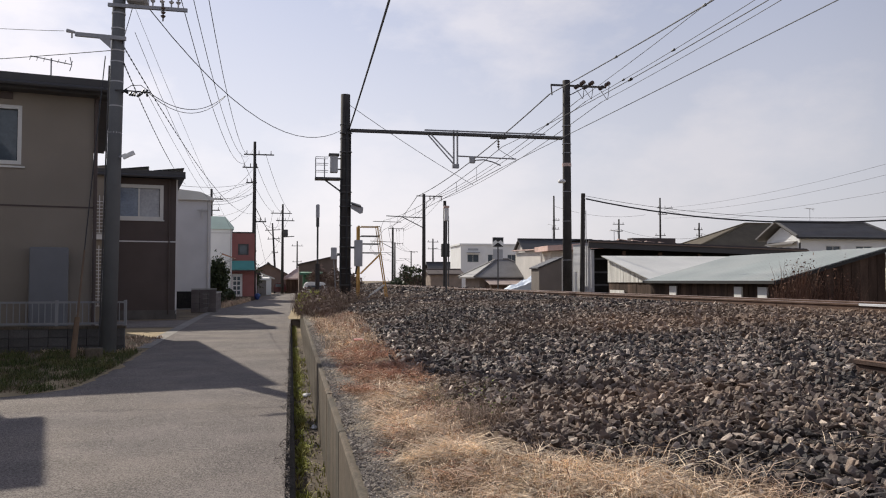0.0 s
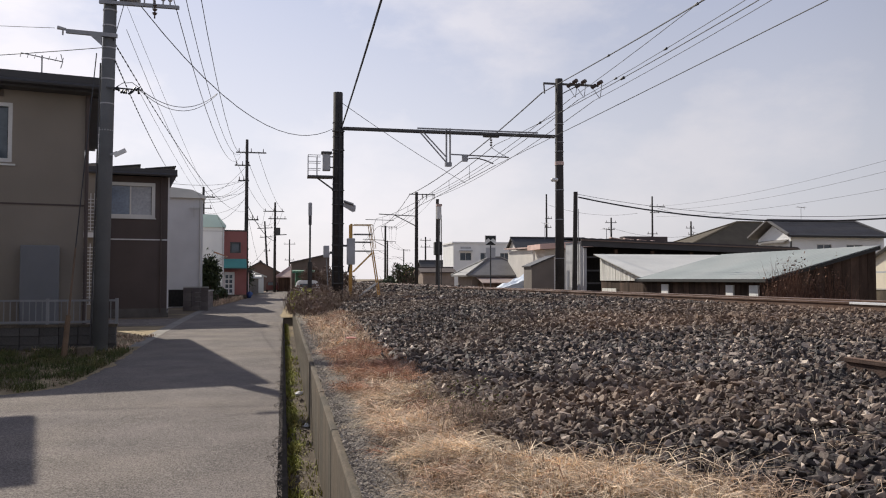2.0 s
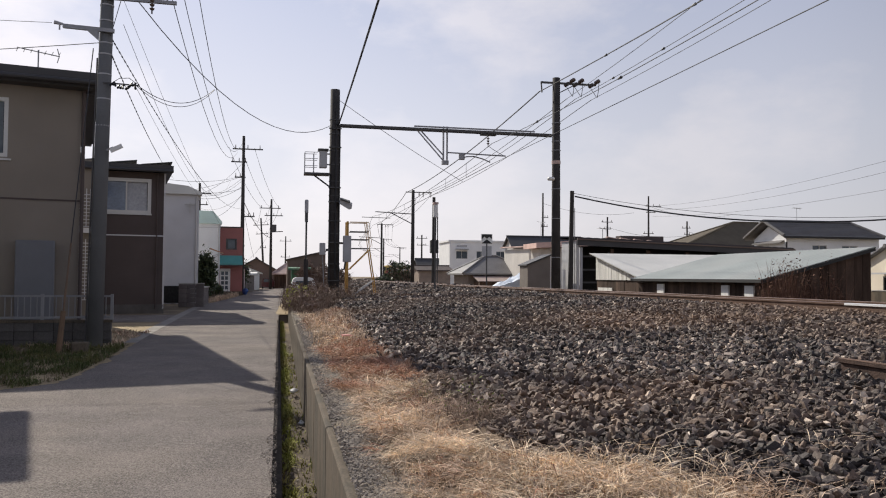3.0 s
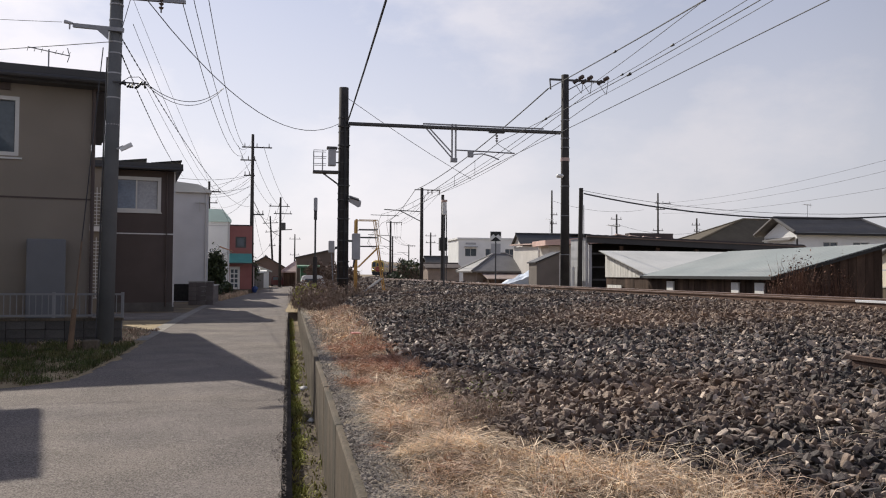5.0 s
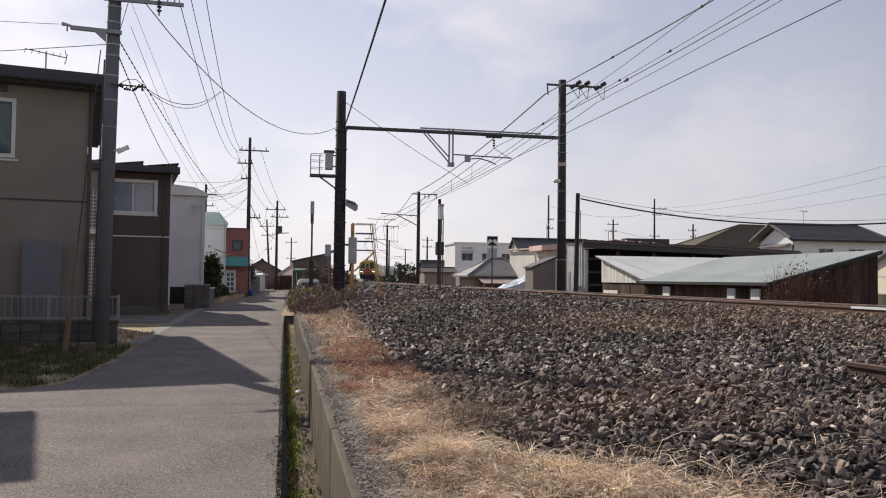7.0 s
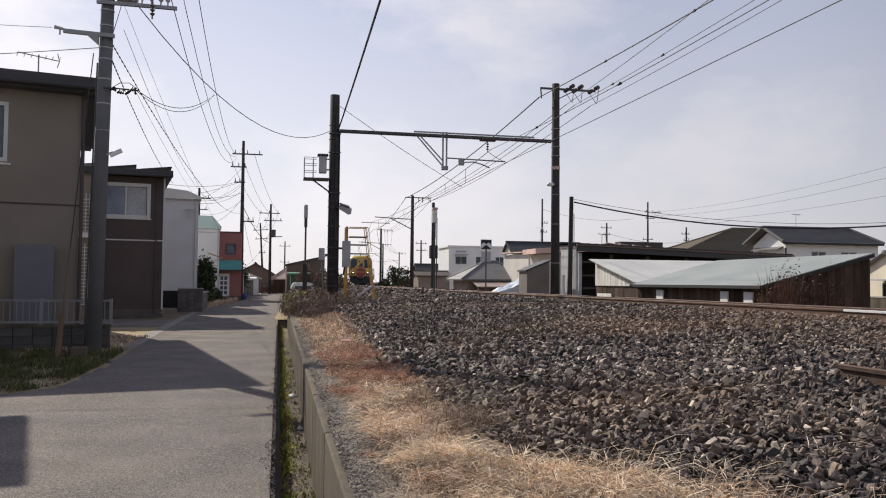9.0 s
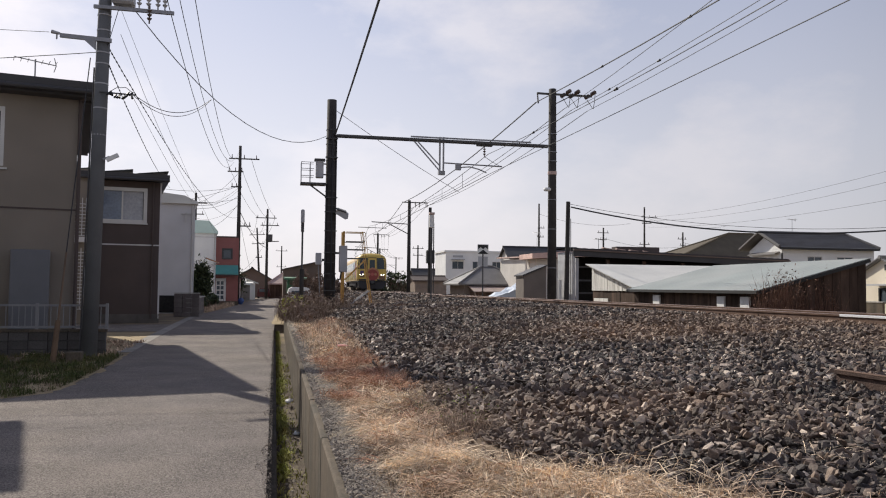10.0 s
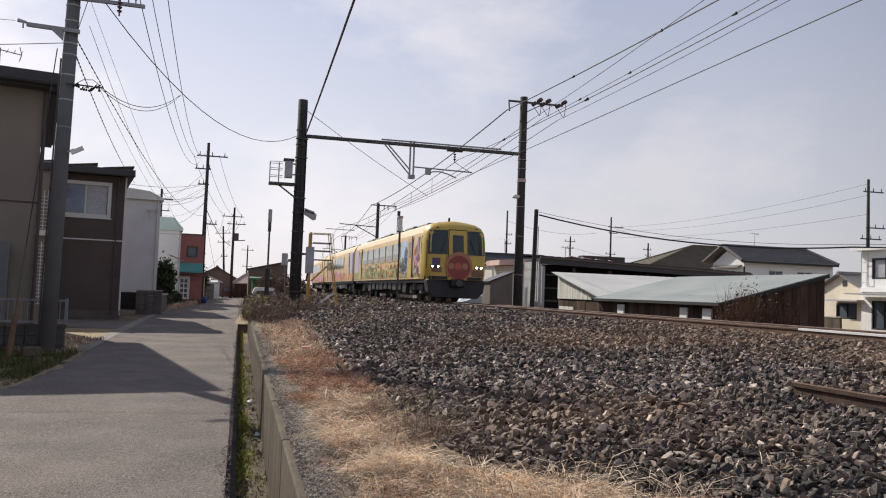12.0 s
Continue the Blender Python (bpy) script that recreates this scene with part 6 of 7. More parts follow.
wh = thing("house", pose(50.0, 60, 0), "white house with a dark grey tiled gable roof", "house", "houses beyond the track")
shell(wh, 8.8, 4.5, 5.06, WHITE_WALL, holes=[(-6.4, -5.0, 3.7, 4.5), (-3.6, -2.0, 3.7, 4.5)], base=-0.5)
for a, b in ((-6.4, -5.0), (-3.6, -2.0)):
    window(wh, a, b, 3.7, 4.5, 0.05, 2, (PANE,), sill=False)
def half_hip(parent, x0, x1, y0, y1, z, rise, over, run, m):
    """A roof with a gable at its near end and a hip at the other; laid in low courses of tile."""
    mid = (y0 + y1) / 2
    a, b, c, d = (x0 - over, y0 - over), (x1 + over, y0 - over), (x1 + over, y1 + over), (x0 - over, y1 + over)
    bm = bmesh.new()
    for drop in (0.0, -0.14):
        p = [bm.verts.new((*q, z + drop)) for q in (a, b, c, d)]
        r0, r1 = bm.verts.new((x0 - over, mid, z + rise + drop)), bm.verts.new((x1 + over - run, mid, z + rise + drop))
        for f in ((p[0], p[1], r1, r0), (p[1], p[2], r1), (p[2], p[3], r0, r1)):
            bm.faces.new(f if drop == 0 else f[::-1])
    r = part("roof", bm, m, parent)
    for e0, e1 in (((*a, z), (x0 - over, mid, z + rise)), ((*d, z), (x0 - over, mid, z + rise)), ((*b, z), (x1 + over - run, mid, z + rise)), ((x0 - over, mid, z + rise), (x1 + over - run, mid, z + rise))):
        part("ridge", rod(bmesh.new(), Vector(e0) + Vector((0, 0, 0.05)), Vector(e1) + Vector((0, 0, 0.05)), 0.13, n=6), m, r)
    part("eave_edge", boxed(x0 - over, x1 + over, y0 - over - 0.03, y0 - over, z - 0.16, z - 0.0), BOARD, r)
    for k in range(1, 12):
        u = k / 12
        part("tile_course", beam(bmesh.new(), (x0 - over, y0 - over + (mid - y0 + over) * u, z + rise * u + 0.012), (x1 + over - run * u, y0 - over + (mid - y0 + over) * u, z + rise * u + 0.012), 0.05), m, r)
    return r


half_hip(wh, -8.8, -0.5, 0, 4.66, 5.2, 1.37, 0.6, 1.1, ROOF_TILE)
part("gable", prism(bmesh.new(), [(0, 5.07), (4.66, 5.07), (2.33, 6.25)], "x", -8.8, -8.66), WHITE_WALL, wh)
part("pent_roof", prism(bmesh.new(), [(-9.25, 4.62), (-8.8, 4.82), (-8.8, 4.9), (-9.25, 4.7)], "y", 0.3, 4.3), ROOF_TILE, wh)
part("corner_post", boxed(-8.86, -8.74, -0.06, -0.002, -0.4, 4.74), BOARD, wh)
part("lower_roof", prism(bmesh.new(), [(-1.2, 2.75), (0.0, 3.15), (0.0, 3.23), (-1.2, 2.83)], "x", -9.2, 0.2), ROOF_TILE, wh)

# cream gabled house and white house by the line
c2 = thing("house", pose(36.5, 40.85, -0.18, 0, 0, -95), "cream rendered gabled house with a porch roof", "house", "houses beyond the track")
shell(c2, 4.8, 5, 2.85, CREAM_WALL, holes=[(-2.9, -1.0, 1.1, 2.0)], base=-0.5)
window(c2, -2.9, -1.0, 1.1, 2.0, 0.04, 2, (PANE,), BOARD, sill=False)
gable_roof(c2, -4.8, 0, 0, 5.16, 2.85, 0.95, 0.28, ROOF_TILE, "y", thick=0.1, rows=14)
gable_wall(c2, "y", -4.8, 0, 0.002, 5.158, 2.85, 0.95, CREAM_WALL)
part("vent", boxed(-2.3, -1.9, -0.03, 0.02, 3.1, 3.45), BOARD, c2)
part("porch_roof", boxed(-2.9, 0.3, -0.9, -0.02, 2.15, 2.25), GREY_BOX, c2)
part("gutter", rod(bmesh.new(), (-5.05, -0.2, 2.72), (-5.05, 5.2, 2.72), 0.07, n=8), FRAME, c2)
part("downpipe", rod(bmesh.new(), (-4.7, -0.06, -0.4), (-4.7, -0.06, 2.7), 0.05, n=8), FRAME, c2)
cw = thing("garden_wall", pose(35.2, 45.2, -0.5, 0, 0, -90), "pale low block garden wall before the cream house", "wall", "garden walls")
part("wall", boxed(0, 2.0, 0, 0.15, 0, 1.35), PALE_CONCRETE, cw)
part("wall", boxed(2.02, 3.6, 0, 0.15, 0, 1.45), CONCRETE, cw)
part("coping", boxed(-0.05, 3.65, -0.04, 0.19, 1.46, 1.52), PALE_CONCRETE, cw)
w3 = thing("house", pose(36.02, 32.85, 0, 0, 0, -90), "two-storey white house with dark-framed windows", "house", "houses beyond the track")
shell(w3, 7.95, 6, 5.0, WHITE_WALL, holes=[(-7.1, -5.2, 3.35, 4.5), (-7.1, -5.4, 0.4, 2.0)], base=-0.5)
window(w3, -7.1, -5.2, 3.35, 4.5, 0.04, 2, (PALE_PANE,), BOARD, sill=False)
window(w3, -7.1, -5.4, 0.4, 2.0, 0.04, 2, (PANE,), BOARD, sill=False)
part("parapet", boxed(-8.4, 0.1, -0.45, 6.3, 5.0, 5.14), WHITE_WALL, w3)
part("ledge", boxed(-7.95, 0.1, -0.12, -0.002, 2.55, 2.82), WHITE_WALL, w3)
part("carport_roof", boxed(-7.9, -1.0, -1.3, -0.13, 2.38, 2.46), GREY_BOX, w3, "grey carport roof")
for x in (-3.5, -1.2):
    part("carport_post", boxed(x - 0.05, x + 0.05, -1.25, -1.15, -0.5, 2.38), FRAME, w3)
bm = bmesh.new()
for x in (-7.8, -7.25):
    rod(bm, (x, -0.15, 2.95), (x, -0.15, 4.9), 0.02, n=5)
for z in (3.1, 3.7, 4.3):
    rod(bm, (-7.8, -0.15, z), (-7.25, -0.15, z), 0.02, n=5)
part("wall_rack", bm, FRAME, w3)

for x, y, w, h, rise, wall, rf, tx in ((31, 66, 6, 3.0, 1.0, CREAM_WALL, BLACK_ROOF, "low cream house with a black roof"), (60, 82, 8, 4.2, 1.6, WHITE_WALL, ROOF_TILE, "white house with a grey tile roof"),
                                       (57, 95, 9, 4.2, 1.6, CREAM_WALL, BROWN_SIDING, "house with a brown roof"),
                                       (46, 118, 8, 5.0, 1.5, CREAM_WALL, BROWN_SIDING, "cream distant house with a brown roof"), (70, 60, 9, 4.8, 1.7, WHITE_WALL, ROOF_TILE, "white house with a grey tile roof"),
                                       (78, 100, 9, 4.6, 1.7, CREAM_WALL, ROOF_TILE, "cream distant house with a tile roof")):
    plain_house("house", x, y, w, 7, h, rise, wall, rf, tx, 0, "x", [(-w * 0.7, -w * 0.45, h - 1.7, h - 0.6), (-w * 0.35, -w * 0.15, h - 1.7, h - 0.6)], group="houses beyond the track")
antenna(45.0, 64, 6.4, 1.6, 0.5)
antenna(31.5, 95, 6.5, 2.0, 0.6)
antenna(20.0, 48, 3.9, 0.9, 0.3)


# ---- plants ----
def blades(name, sites, height, width, lean, material, label, category, seed, parent=None, kind="stuff", tip=0.25):
    """Curved grass blades at sites (x, y, z); lean is how far a tip falls aside, in its own heights."""
    r = np.random.default_rng(seed)
    p = np.array(sites)
    n = len(p)
    a, h = r.uniform(0, math.tau, n), r.uniform(height[0], height[1], n)
    w, l = r.uniform(width * 0.6, width * 1.4, n), r.uniform(lean[0], lean[1], n)
    d = np.stack([np.cos(a), np.sin(a), np.zeros(n)], 1)
    s = np.stack([-np.sin(a), np.cos(a), np.zeros(n)], 1) * w[:, None] / 2
    up = np.array([0, 0, 1.0])
    curl = np.stack([-np.sin(a), np.cos(a), np.zeros(n)], 1) * (h * l * r.normal(0, 0.22, n))[:, None]
    low = p + d * (l * h * 0.16)[:, None] + up * (h * 0.42)[:, None] + curl * 0.2
    mid = p + d * (l * h * 0.5)[:, None] + up * (h * (0.8 - 0.4 * np.clip(l - 0.6, 0, 0.9)))[:, None] + curl * 0.75
    end = p + d * (l * h)[:, None] + up * (h * (1 - np.clip(l - 0.6, 0, 0.93)))[:, None] + curl * r.uniform(-0.4, 1.2, n)[:, None]
    verts = np.stack([p - s, p + s, low - s * 0.95, low + s * 0.95, mid - s * 0.7, mid + s * 0.7, end], 1).reshape(-1, 3)
    k = np.arange(n)[:, None] * 7
    faces = (k + np.array([0, 1, 3, 2])).tolist() + (k + np.array([2, 3, 5, 4])).tolist() + (k + np.array([4, 5, 6])).tolist()
    ob = hold(name, from_arrays(name, verts.tolist(), faces, material), None, parent)
    return tagged(ob, label, category, kind=kind) if parent is None else ob


def scatter(n, y0, y1, x_range, z_of, seed):
    r = np.random.default_rng(seed)
    out = []
    while len(out) < n:
        y = r.uniform(y0, y1)
        a, b = x_range(y)
        x = r.uniform(a, b)
        if noise.noise((x * 2.2, y * 1.3, seed)) + 0.7 * noise.noise((x * 8, y * 6, seed + 9)) > r.uniform(-0.3, 0.3):
            out.append((x, y, z_of(x, y)))
    return out


def tufts(name, n, y0, y1, x_range, length, width, m, label, seed, per=34, comb=(-0.5, -0.8), category="grass"):
    """Clumps of long withered blades that spring from one root and fall over, most of them the way they are combed."""
    r = np.random.default_rng(seed)
    roots = scatter(n, y0, y1, x_range, bank, seed)
    parts = []
    for x, y, z in roots:
        k = int(r.integers(per // 2, per))
        size = r.uniform(length[0], length[1])
        lie = math.atan2(comb[1], comb[0]) + r.normal(0, 0.9)
        a = lie + r.normal(0, 1.0, k)
        h = size * r.uniform(0.45, 1.0, k)
        up = np.clip(r.normal(0.42, 0.2, k), 0.08, 0.95)
        d = np.stack([np.cos(a), np.sin(a), np.zeros(k)], 1)
        w = np.stack([-np.sin(a), np.cos(a), np.zeros(k)], 1)
        base = np.array([x, y, z]) + np.stack([r.normal(0, 0.03, k), r.normal(0, 0.03, k), np.zeros(k)], 1)
        turn = (h * r.normal(0, 0.16, k))[:, None] * w
        z1, z2, z3 = h * up * 0.55, h * up * 0.72, h * up * r.uniform(0.1, 0.75, k)
        pts = [base, base + d * (h * 0.22)[:, None], base + d * (h * 0.58)[:, None] + turn * 0.5, base + d * h[:, None] * 0.95 + turn * 1.4]
        for q, zz in zip(pts[1:], (z1, z2, z3)):
            q[:, 2] += zz
        s = w * (width * r.uniform(0.6, 1.4, k) / 2)[:, None]
        s[:, 2] += width * r.uniform(-0.4, 0.4, k)
        parts.append(np.stack([pts[0] - s, pts[0] + s, pts[1] - s, pts[1] + s, pts[2] - s * 0.8, pts[2] + s * 0.8, pts[3]], 1).reshape(-1, 3))
    verts = np.concatenate(parts)
    k = np.arange(len(verts) // 7)[:, None] * 7
    faces = (k + np.array([0, 1, 3, 2])).tolist() + (k + np.array([2, 3, 5, 4])).tolist() + (k + np.array([4, 5, 6])).tolist()
    return tagged(hold(name, from_arrays(name, verts.tolist(), faces, m), None), label, category, kind="stuff")


verge = lambda y: (0.57 + 0.14 * noise.noise((y * 1.9, 0.3, 0)) + 0.06 * noise.noise((y * 6, 1.3, 0)), toe_x(y) + 0.02 + 0.16 * noise.noise((y * 1.7, 5.0, 0)))
inner = lambda y: (0.65 + 0.12 * noise.noise((y * 1.9, 0.3, 0)), toe_x(y) - (0.24 if 4.3 < y < 6.4 else 0.12) + 0.12 * noise.noise((y * 1.7, 5.0, 0)))
fringe = lambda y: (toe_x(y) - 0.18, toe_x(y) + 0.28)
bank = lambda x, y: bank_z(x, y) - 0.01
STRAW = mat("bleached_straw", (0.82, 0.66, 0.48), 0.85, vary=0.3, scale=3, fine=30, bump=0, island=0.45, tint=(0.56, 0.4, 0.29), tint_amount=0.8)
STRAW_RED = mat("rusty_straw", (0.44, 0.235, 0.155), 0.85, vary=0.3, scale=3, fine=30, bump=0, island=0.5, tint=(0.52, 0.35, 0.22), tint_amount=0.8)
THATCH = mat("dark_dry_grass", (0.2, 0.145, 0.1), 0.95, vary=0.4, scale=3, fine=30, bump=0, island=0.5, tint=(0.28, 0.2, 0.13))
# brown sheet kept dark: shade between the tufts is put into its colour
strip("verge_underlay", [2.6 + 0.15 * i for i in range(150)], lambda y: [verge(y)[0] + (toe_x(y) + 0.05 - verge(y)[0]) * u / 5 for u in range(6)],
      lambda i, x, y: bank_z(x, y) + 0.012 + (0.0 if i in (0, 5) else 0.05 * abs(noise.noise((x * 3.1, y * 2.3, 8)))), mat("grass_gap_brown", (0.2, 0.145, 0.098), 0.95, vary=0.5, scale=6, fine=70, bump=0.8, tint=(0.12, 0.09, 0.065), depth=0.02), label="dark brown sheet under the withered grass, gap shade in its colour", category="ground")
blades("dry_grass", scatter(6000, 2.8, 6.6, verge, bank, 11), (0.03, 0.13), 0.0034, (0.8, 2.8), DRY, "matted straw-coloured dry grass on the bank edge", "grass", 1)
blades("dry_grass", scatter(4500, 5.6, 9.0, verge, bank, 12), (0.03, 0.12), 0.0045, (0.6, 2.0), DRY, "matted straw-coloured dry grass on the bank edge", "grass", 2)
blades("dry_grass", scatter(3000, 12.0, 24.0, verge, bank, 14), (0.06, 0.22), 0.011, (0.4, 1.5), DRY, "tufts of straw-coloured grass along the wall", "grass", 4)
blades("red_grass", scatter(5000, 7.6, 13.0, verge, bank, 13), (0.03, 0.15), 0.006, (0.6, 2.2), DRY_RED, "reddish-brown withered grass on the bank edge", "grass", 3)
tufts("straw_tufts", 420, 2.8, 4.9, inner, (0.13, 0.3), 0.0029, STRAW, "long bleached straw in fallen tufts", 51, 62)
tufts("straw_tufts", 260, 4.8, 7.6, inner, (0.13, 0.28), 0.0036, STRAW, "long bleached straw in fallen tufts", 52, 52)
# dark-coloured tufts that stand in for shaded gaps in the grass
tufts("gap_shade_tufts", 260, 2.8, 7.6, inner, (0.1, 0.26), 0.0036, THATCH, "dark tufts standing in for shaded gaps in the withered grass", 53, 30)
tufts("rusty_tufts", 60, 3.6, 7.4, inner, (0.12, 0.26), 0.005, STRAW_RED, "rusty withered tufts on the bank edge", 54, 32)
tufts("rusty_tufts", 300, 7.4, 12.4, inner, (0.12, 0.28), 0.0052, STRAW_RED, "rusty withered tufts on the bank edge", 55, 44)
tufts("straw_tufts", 70, 7.4, 12.4, inner, (0.12, 0.28), 0.007, STRAW, "long bleached straw in fallen tufts", 56, 30)
tufts("straw_tufts", 170, 12.2, 24.0, inner, (0.14, 0.34), 0.011, STRAW, "long bleached straw in fallen tufts", 57, 26)
tufts("rusty_tufts", 70, 12.2, 24.0, inner, (0.14, 0.32), 0.011, STRAW_RED, "rusty withered tufts on the bank edge", 58, 26)
tufts("stray_straw", 44, 3.2, 4.3, fringe, (0.16, 0.36), 0.0028, STRAW, "stray straw lying out over the ballast", 59, 12, (0.9, -0.4))
tufts("stray_straw", 24, 2.9, 4.0, lambda y: (2.0, 3.1), (0.16, 0.36), 0.0028, STRAW, "stray straw lying out over the ballast", 60, 8, (0.9, -0.2))
tufts("grey_stems", 90, 4.6, 8.2, fringe, (0.12, 0.3), 0.004, GREY_TWIG, "grey dead stems where the grass meets the ballast", 61, 16, (0.6, -0.5))
blades("green_tufts", scatter(420, 6.2, 9.0, lambda y: (1.05, 1.34), bank, 16), (0.04, 0.11), 0.006, (0.7, 2.2), GREEN, "small green tufts among the dry grass", "grass", 6)
blades("ditch_weeds", scatter(7500, 2.4, 34.0, lambda y: (0.06, 0.19), lambda x, y: -0.31, 17), (0.03, 0.13), 0.011, (0.4, 1.5), YELLOW_GREEN, "low yellow-green weeds growing in the ditch", "weeds", 7)
blades("ditch_weeds", scatter(700, 2.4, 20.0, lambda y: (0.2, 0.36), lambda x, y: -0.31, 18), (0.03, 0.09), 0.012, (0.3, 0.9), YELLOW_GREEN, "sparse green weeds at the ditch wall", "weeds", 8)
LAWN = mat("winter_lawn", (0.075, 0.09, 0.028), 0.85, vary=0.3, scale=3, fine=30, bump=0, island=0.5, tint=(0.15, 0.13, 0.05), tint_amount=0.8)
lawn = lambda y: (-9.5, road_left(y) - 0.05)
blades("lawn_grass", scatter(30000, 11.6, 19.3, lawn, lambda x, y: 0.0, 19), (0.05, 0.17), 0.009, (0.4, 1.8), LAWN, "rough green and brown grass before the block wall", "grass", 9)
blades("lawn_grass", scatter(12000, 12.4, 19.3, lawn, lambda x, y: 0.0, 20), (0.03, 0.1), 0.009, (0.5, 1.8), THATCH, "dry patches in the rough grass", "grass", 10)
blades("forecourt_grass", scatter(1800, 19.0, 24.0, lambda y: (-5.5, -3.5), lambda x, y: 0.005, 21), (0.03, 0.12), 0.02, (0.4, 1.2), DRY, "thin dry grass on the sandy forecourt", "grass", 11)
blades("kerb_weeds", scatter(1500, 48.0, 66.0, lambda y: (road_left(y) - 0.5, road_left(y)), lambda x, y: 0.0, 22), (0.08, 0.4), 0.03, (0.3, 1.0), DRY, "dry weeds along the edge of the lane", "weeds", 12)


def bush(x, y, z, rx, ry, h, n, m, label, seed, name="bush", width=0.012, leaves=0, leaf_m=None, lean=(0.1, 0.75)):
    """A shrub: many thin twigs that rise and spread from a few roots, with small leaves where it has them."""
    r = np.random.default_rng(seed)
    p = thing(name, pose(x, y, z), label, name, "shrubs by the line")
    sites = np.stack([r.normal(0, rx * 0.45, n), r.normal(0, ry * 0.45, n), np.zeros(n)], 1)
    tagged(blades("brushwood", sites, (h * 0.35, h), width, lean, m, "", "", seed, p), kind="stuff")
    if leaves:
        a = r.normal(0, 1, (leaves, 3))
        a = a / np.linalg.norm(a, axis=1, keepdims=True) * r.uniform(0.5, 1.0, (leaves, 1)) ** 0.5
        a *= 1 + 0.3 * np.sin(a[:, :1] * 5 + seed) * np.cos(a[:, 1:2] * 4)
        c = a * (rx, ry, h * 0.5) + (0, 0, h * 0.55)
        s = r.uniform(0.5, 1.3, (leaves, 1)) * (width * (5 if width > 0.005 else 3) if name != "reeds" else 0.035)
        u, v = r.normal(0, 1, (leaves, 3)), r.normal(0, 1, (leaves, 3))
        u, v = u / np.linalg.norm(u, axis=1, keepdims=True) * s, v / np.linalg.norm(v, axis=1, keepdims=True) * s * 0.6
        verts = np.stack([c - u, c + v, c + u, c - v], 1).reshape(-1, 3)
        faces = (np.arange(leaves)[:, None] * 4 + np.arange(4)).tolist()
        tagged(hold("leaves", from_arrays("leaves", verts.tolist(), faces, leaf_m), None, p), kind="stuff")
    return p


for k, (x, y, rx, ry, h) in enumerate(((0.9, 23.5, 0.3, 1.0, 0.5), (0.85, 25.5, 0.4, 1.2, 0.75), (0.65, 27.5, 0.5, 1.2, 0.85), (1.4, 28.5, 0.6, 1.4, 0.8), (0.7, 30.0, 0.55, 1.3, 0.9), (1.5, 31.0, 0.6, 1.3, 0.9), (0.75, 33.5, 0.6, 1.2, 0.85), (1.2, 33.0, 0.7, 1.2, 0.9), (2.4, 34.0, 0.8, 1.2, 0.75), (3.0, 36.0, 0.8, 1.2, 0.7), (1.9, 37.0, 0.9, 1.4, 1.0))):
    bush(x, y, 0.45, rx, ry, h, 800, (TWIG, TWIG, GREY_TWIG)[k % 3], "leafless brown twiggy shrub behind the retaining wall", 30 + k, leaves=300, leaf_m=YELLOW_GREEN if k == 2 else TWIG, lean=(0.15, 1.2))
bush(1.3, 5.5, 0.6, 0.22, 0.3, 0.3, 260, GREY_TWIG, "small bare grey-brown shrub at the ballast edge", 50, width=0.0034, leaves=110, leaf_m=GREEN, lean=(0.5, 2.2))
bush(1.25, 6.6, 0.6, 0.18, 0.3, 0.18, 90, GREY_TWIG, "small bare grey-brown shrub at the ballast edge", 51, width=0.0035, lean=(0.6, 2.2))
for k, (x, y, h) in enumerate(((14.1, 21.4, 2.0), (14.5, 21.4, 2.7), (15.0, 21.5, 2.5), (15.6, 21.6, 2.1), (16.2, 21.6, 2.5), (16.6, 21.7, 1.7), (14.3, 20.9, 1.6), (15.3, 21.1, 1.5))):
    bush(0.83 * x, 0.83 * y, 0.0, 0.36, 0.3, 0.83 * h, 230, REED, "tall dry brown reeds before the timber shed", 60 + k, "reeds", 0.011, 230, REED, (0.03, 0.3))
for k, (x, y, h) in enumerate(((13.0, 40.5, 1.6), (13.6, 42.0, 1.4))):
    bush(x, y, -0.4, 0.6, 0.6, h, 300, DRY, "dry straw-coloured weeds beyond the track", 70 + k, "weeds", 0.03)
for k, (x, y, rx, h) in enumerate(((17.8, 122, 1.7, 4.4), (20.5, 135, 2.0, 2.4), (27.5, 150, 3.0, 3.0), (15.2, 118, 1.4, 2.2), (23.5, 148, 2.0, 2.6))):
    bush(x, y, -0.5, rx, 2.0, h, 420, TWIG, "dark evergreen shrub in the distance", 80 + k, "bush", 0.06, 700, LEAF)
for k, (x, y, rx, h) in enumerate(((2.8, 84, 1.0, 3.0), (4.6, 86, 1.2, 2.6), (5.6, 78, 1.0, 2.2))):
    bush(x, y, 0.0, rx, 1.2, h, 500, TWIG, "leafless brown thicket beside the barn", 95 + k, "bush", 0.04, 500, TWIG)


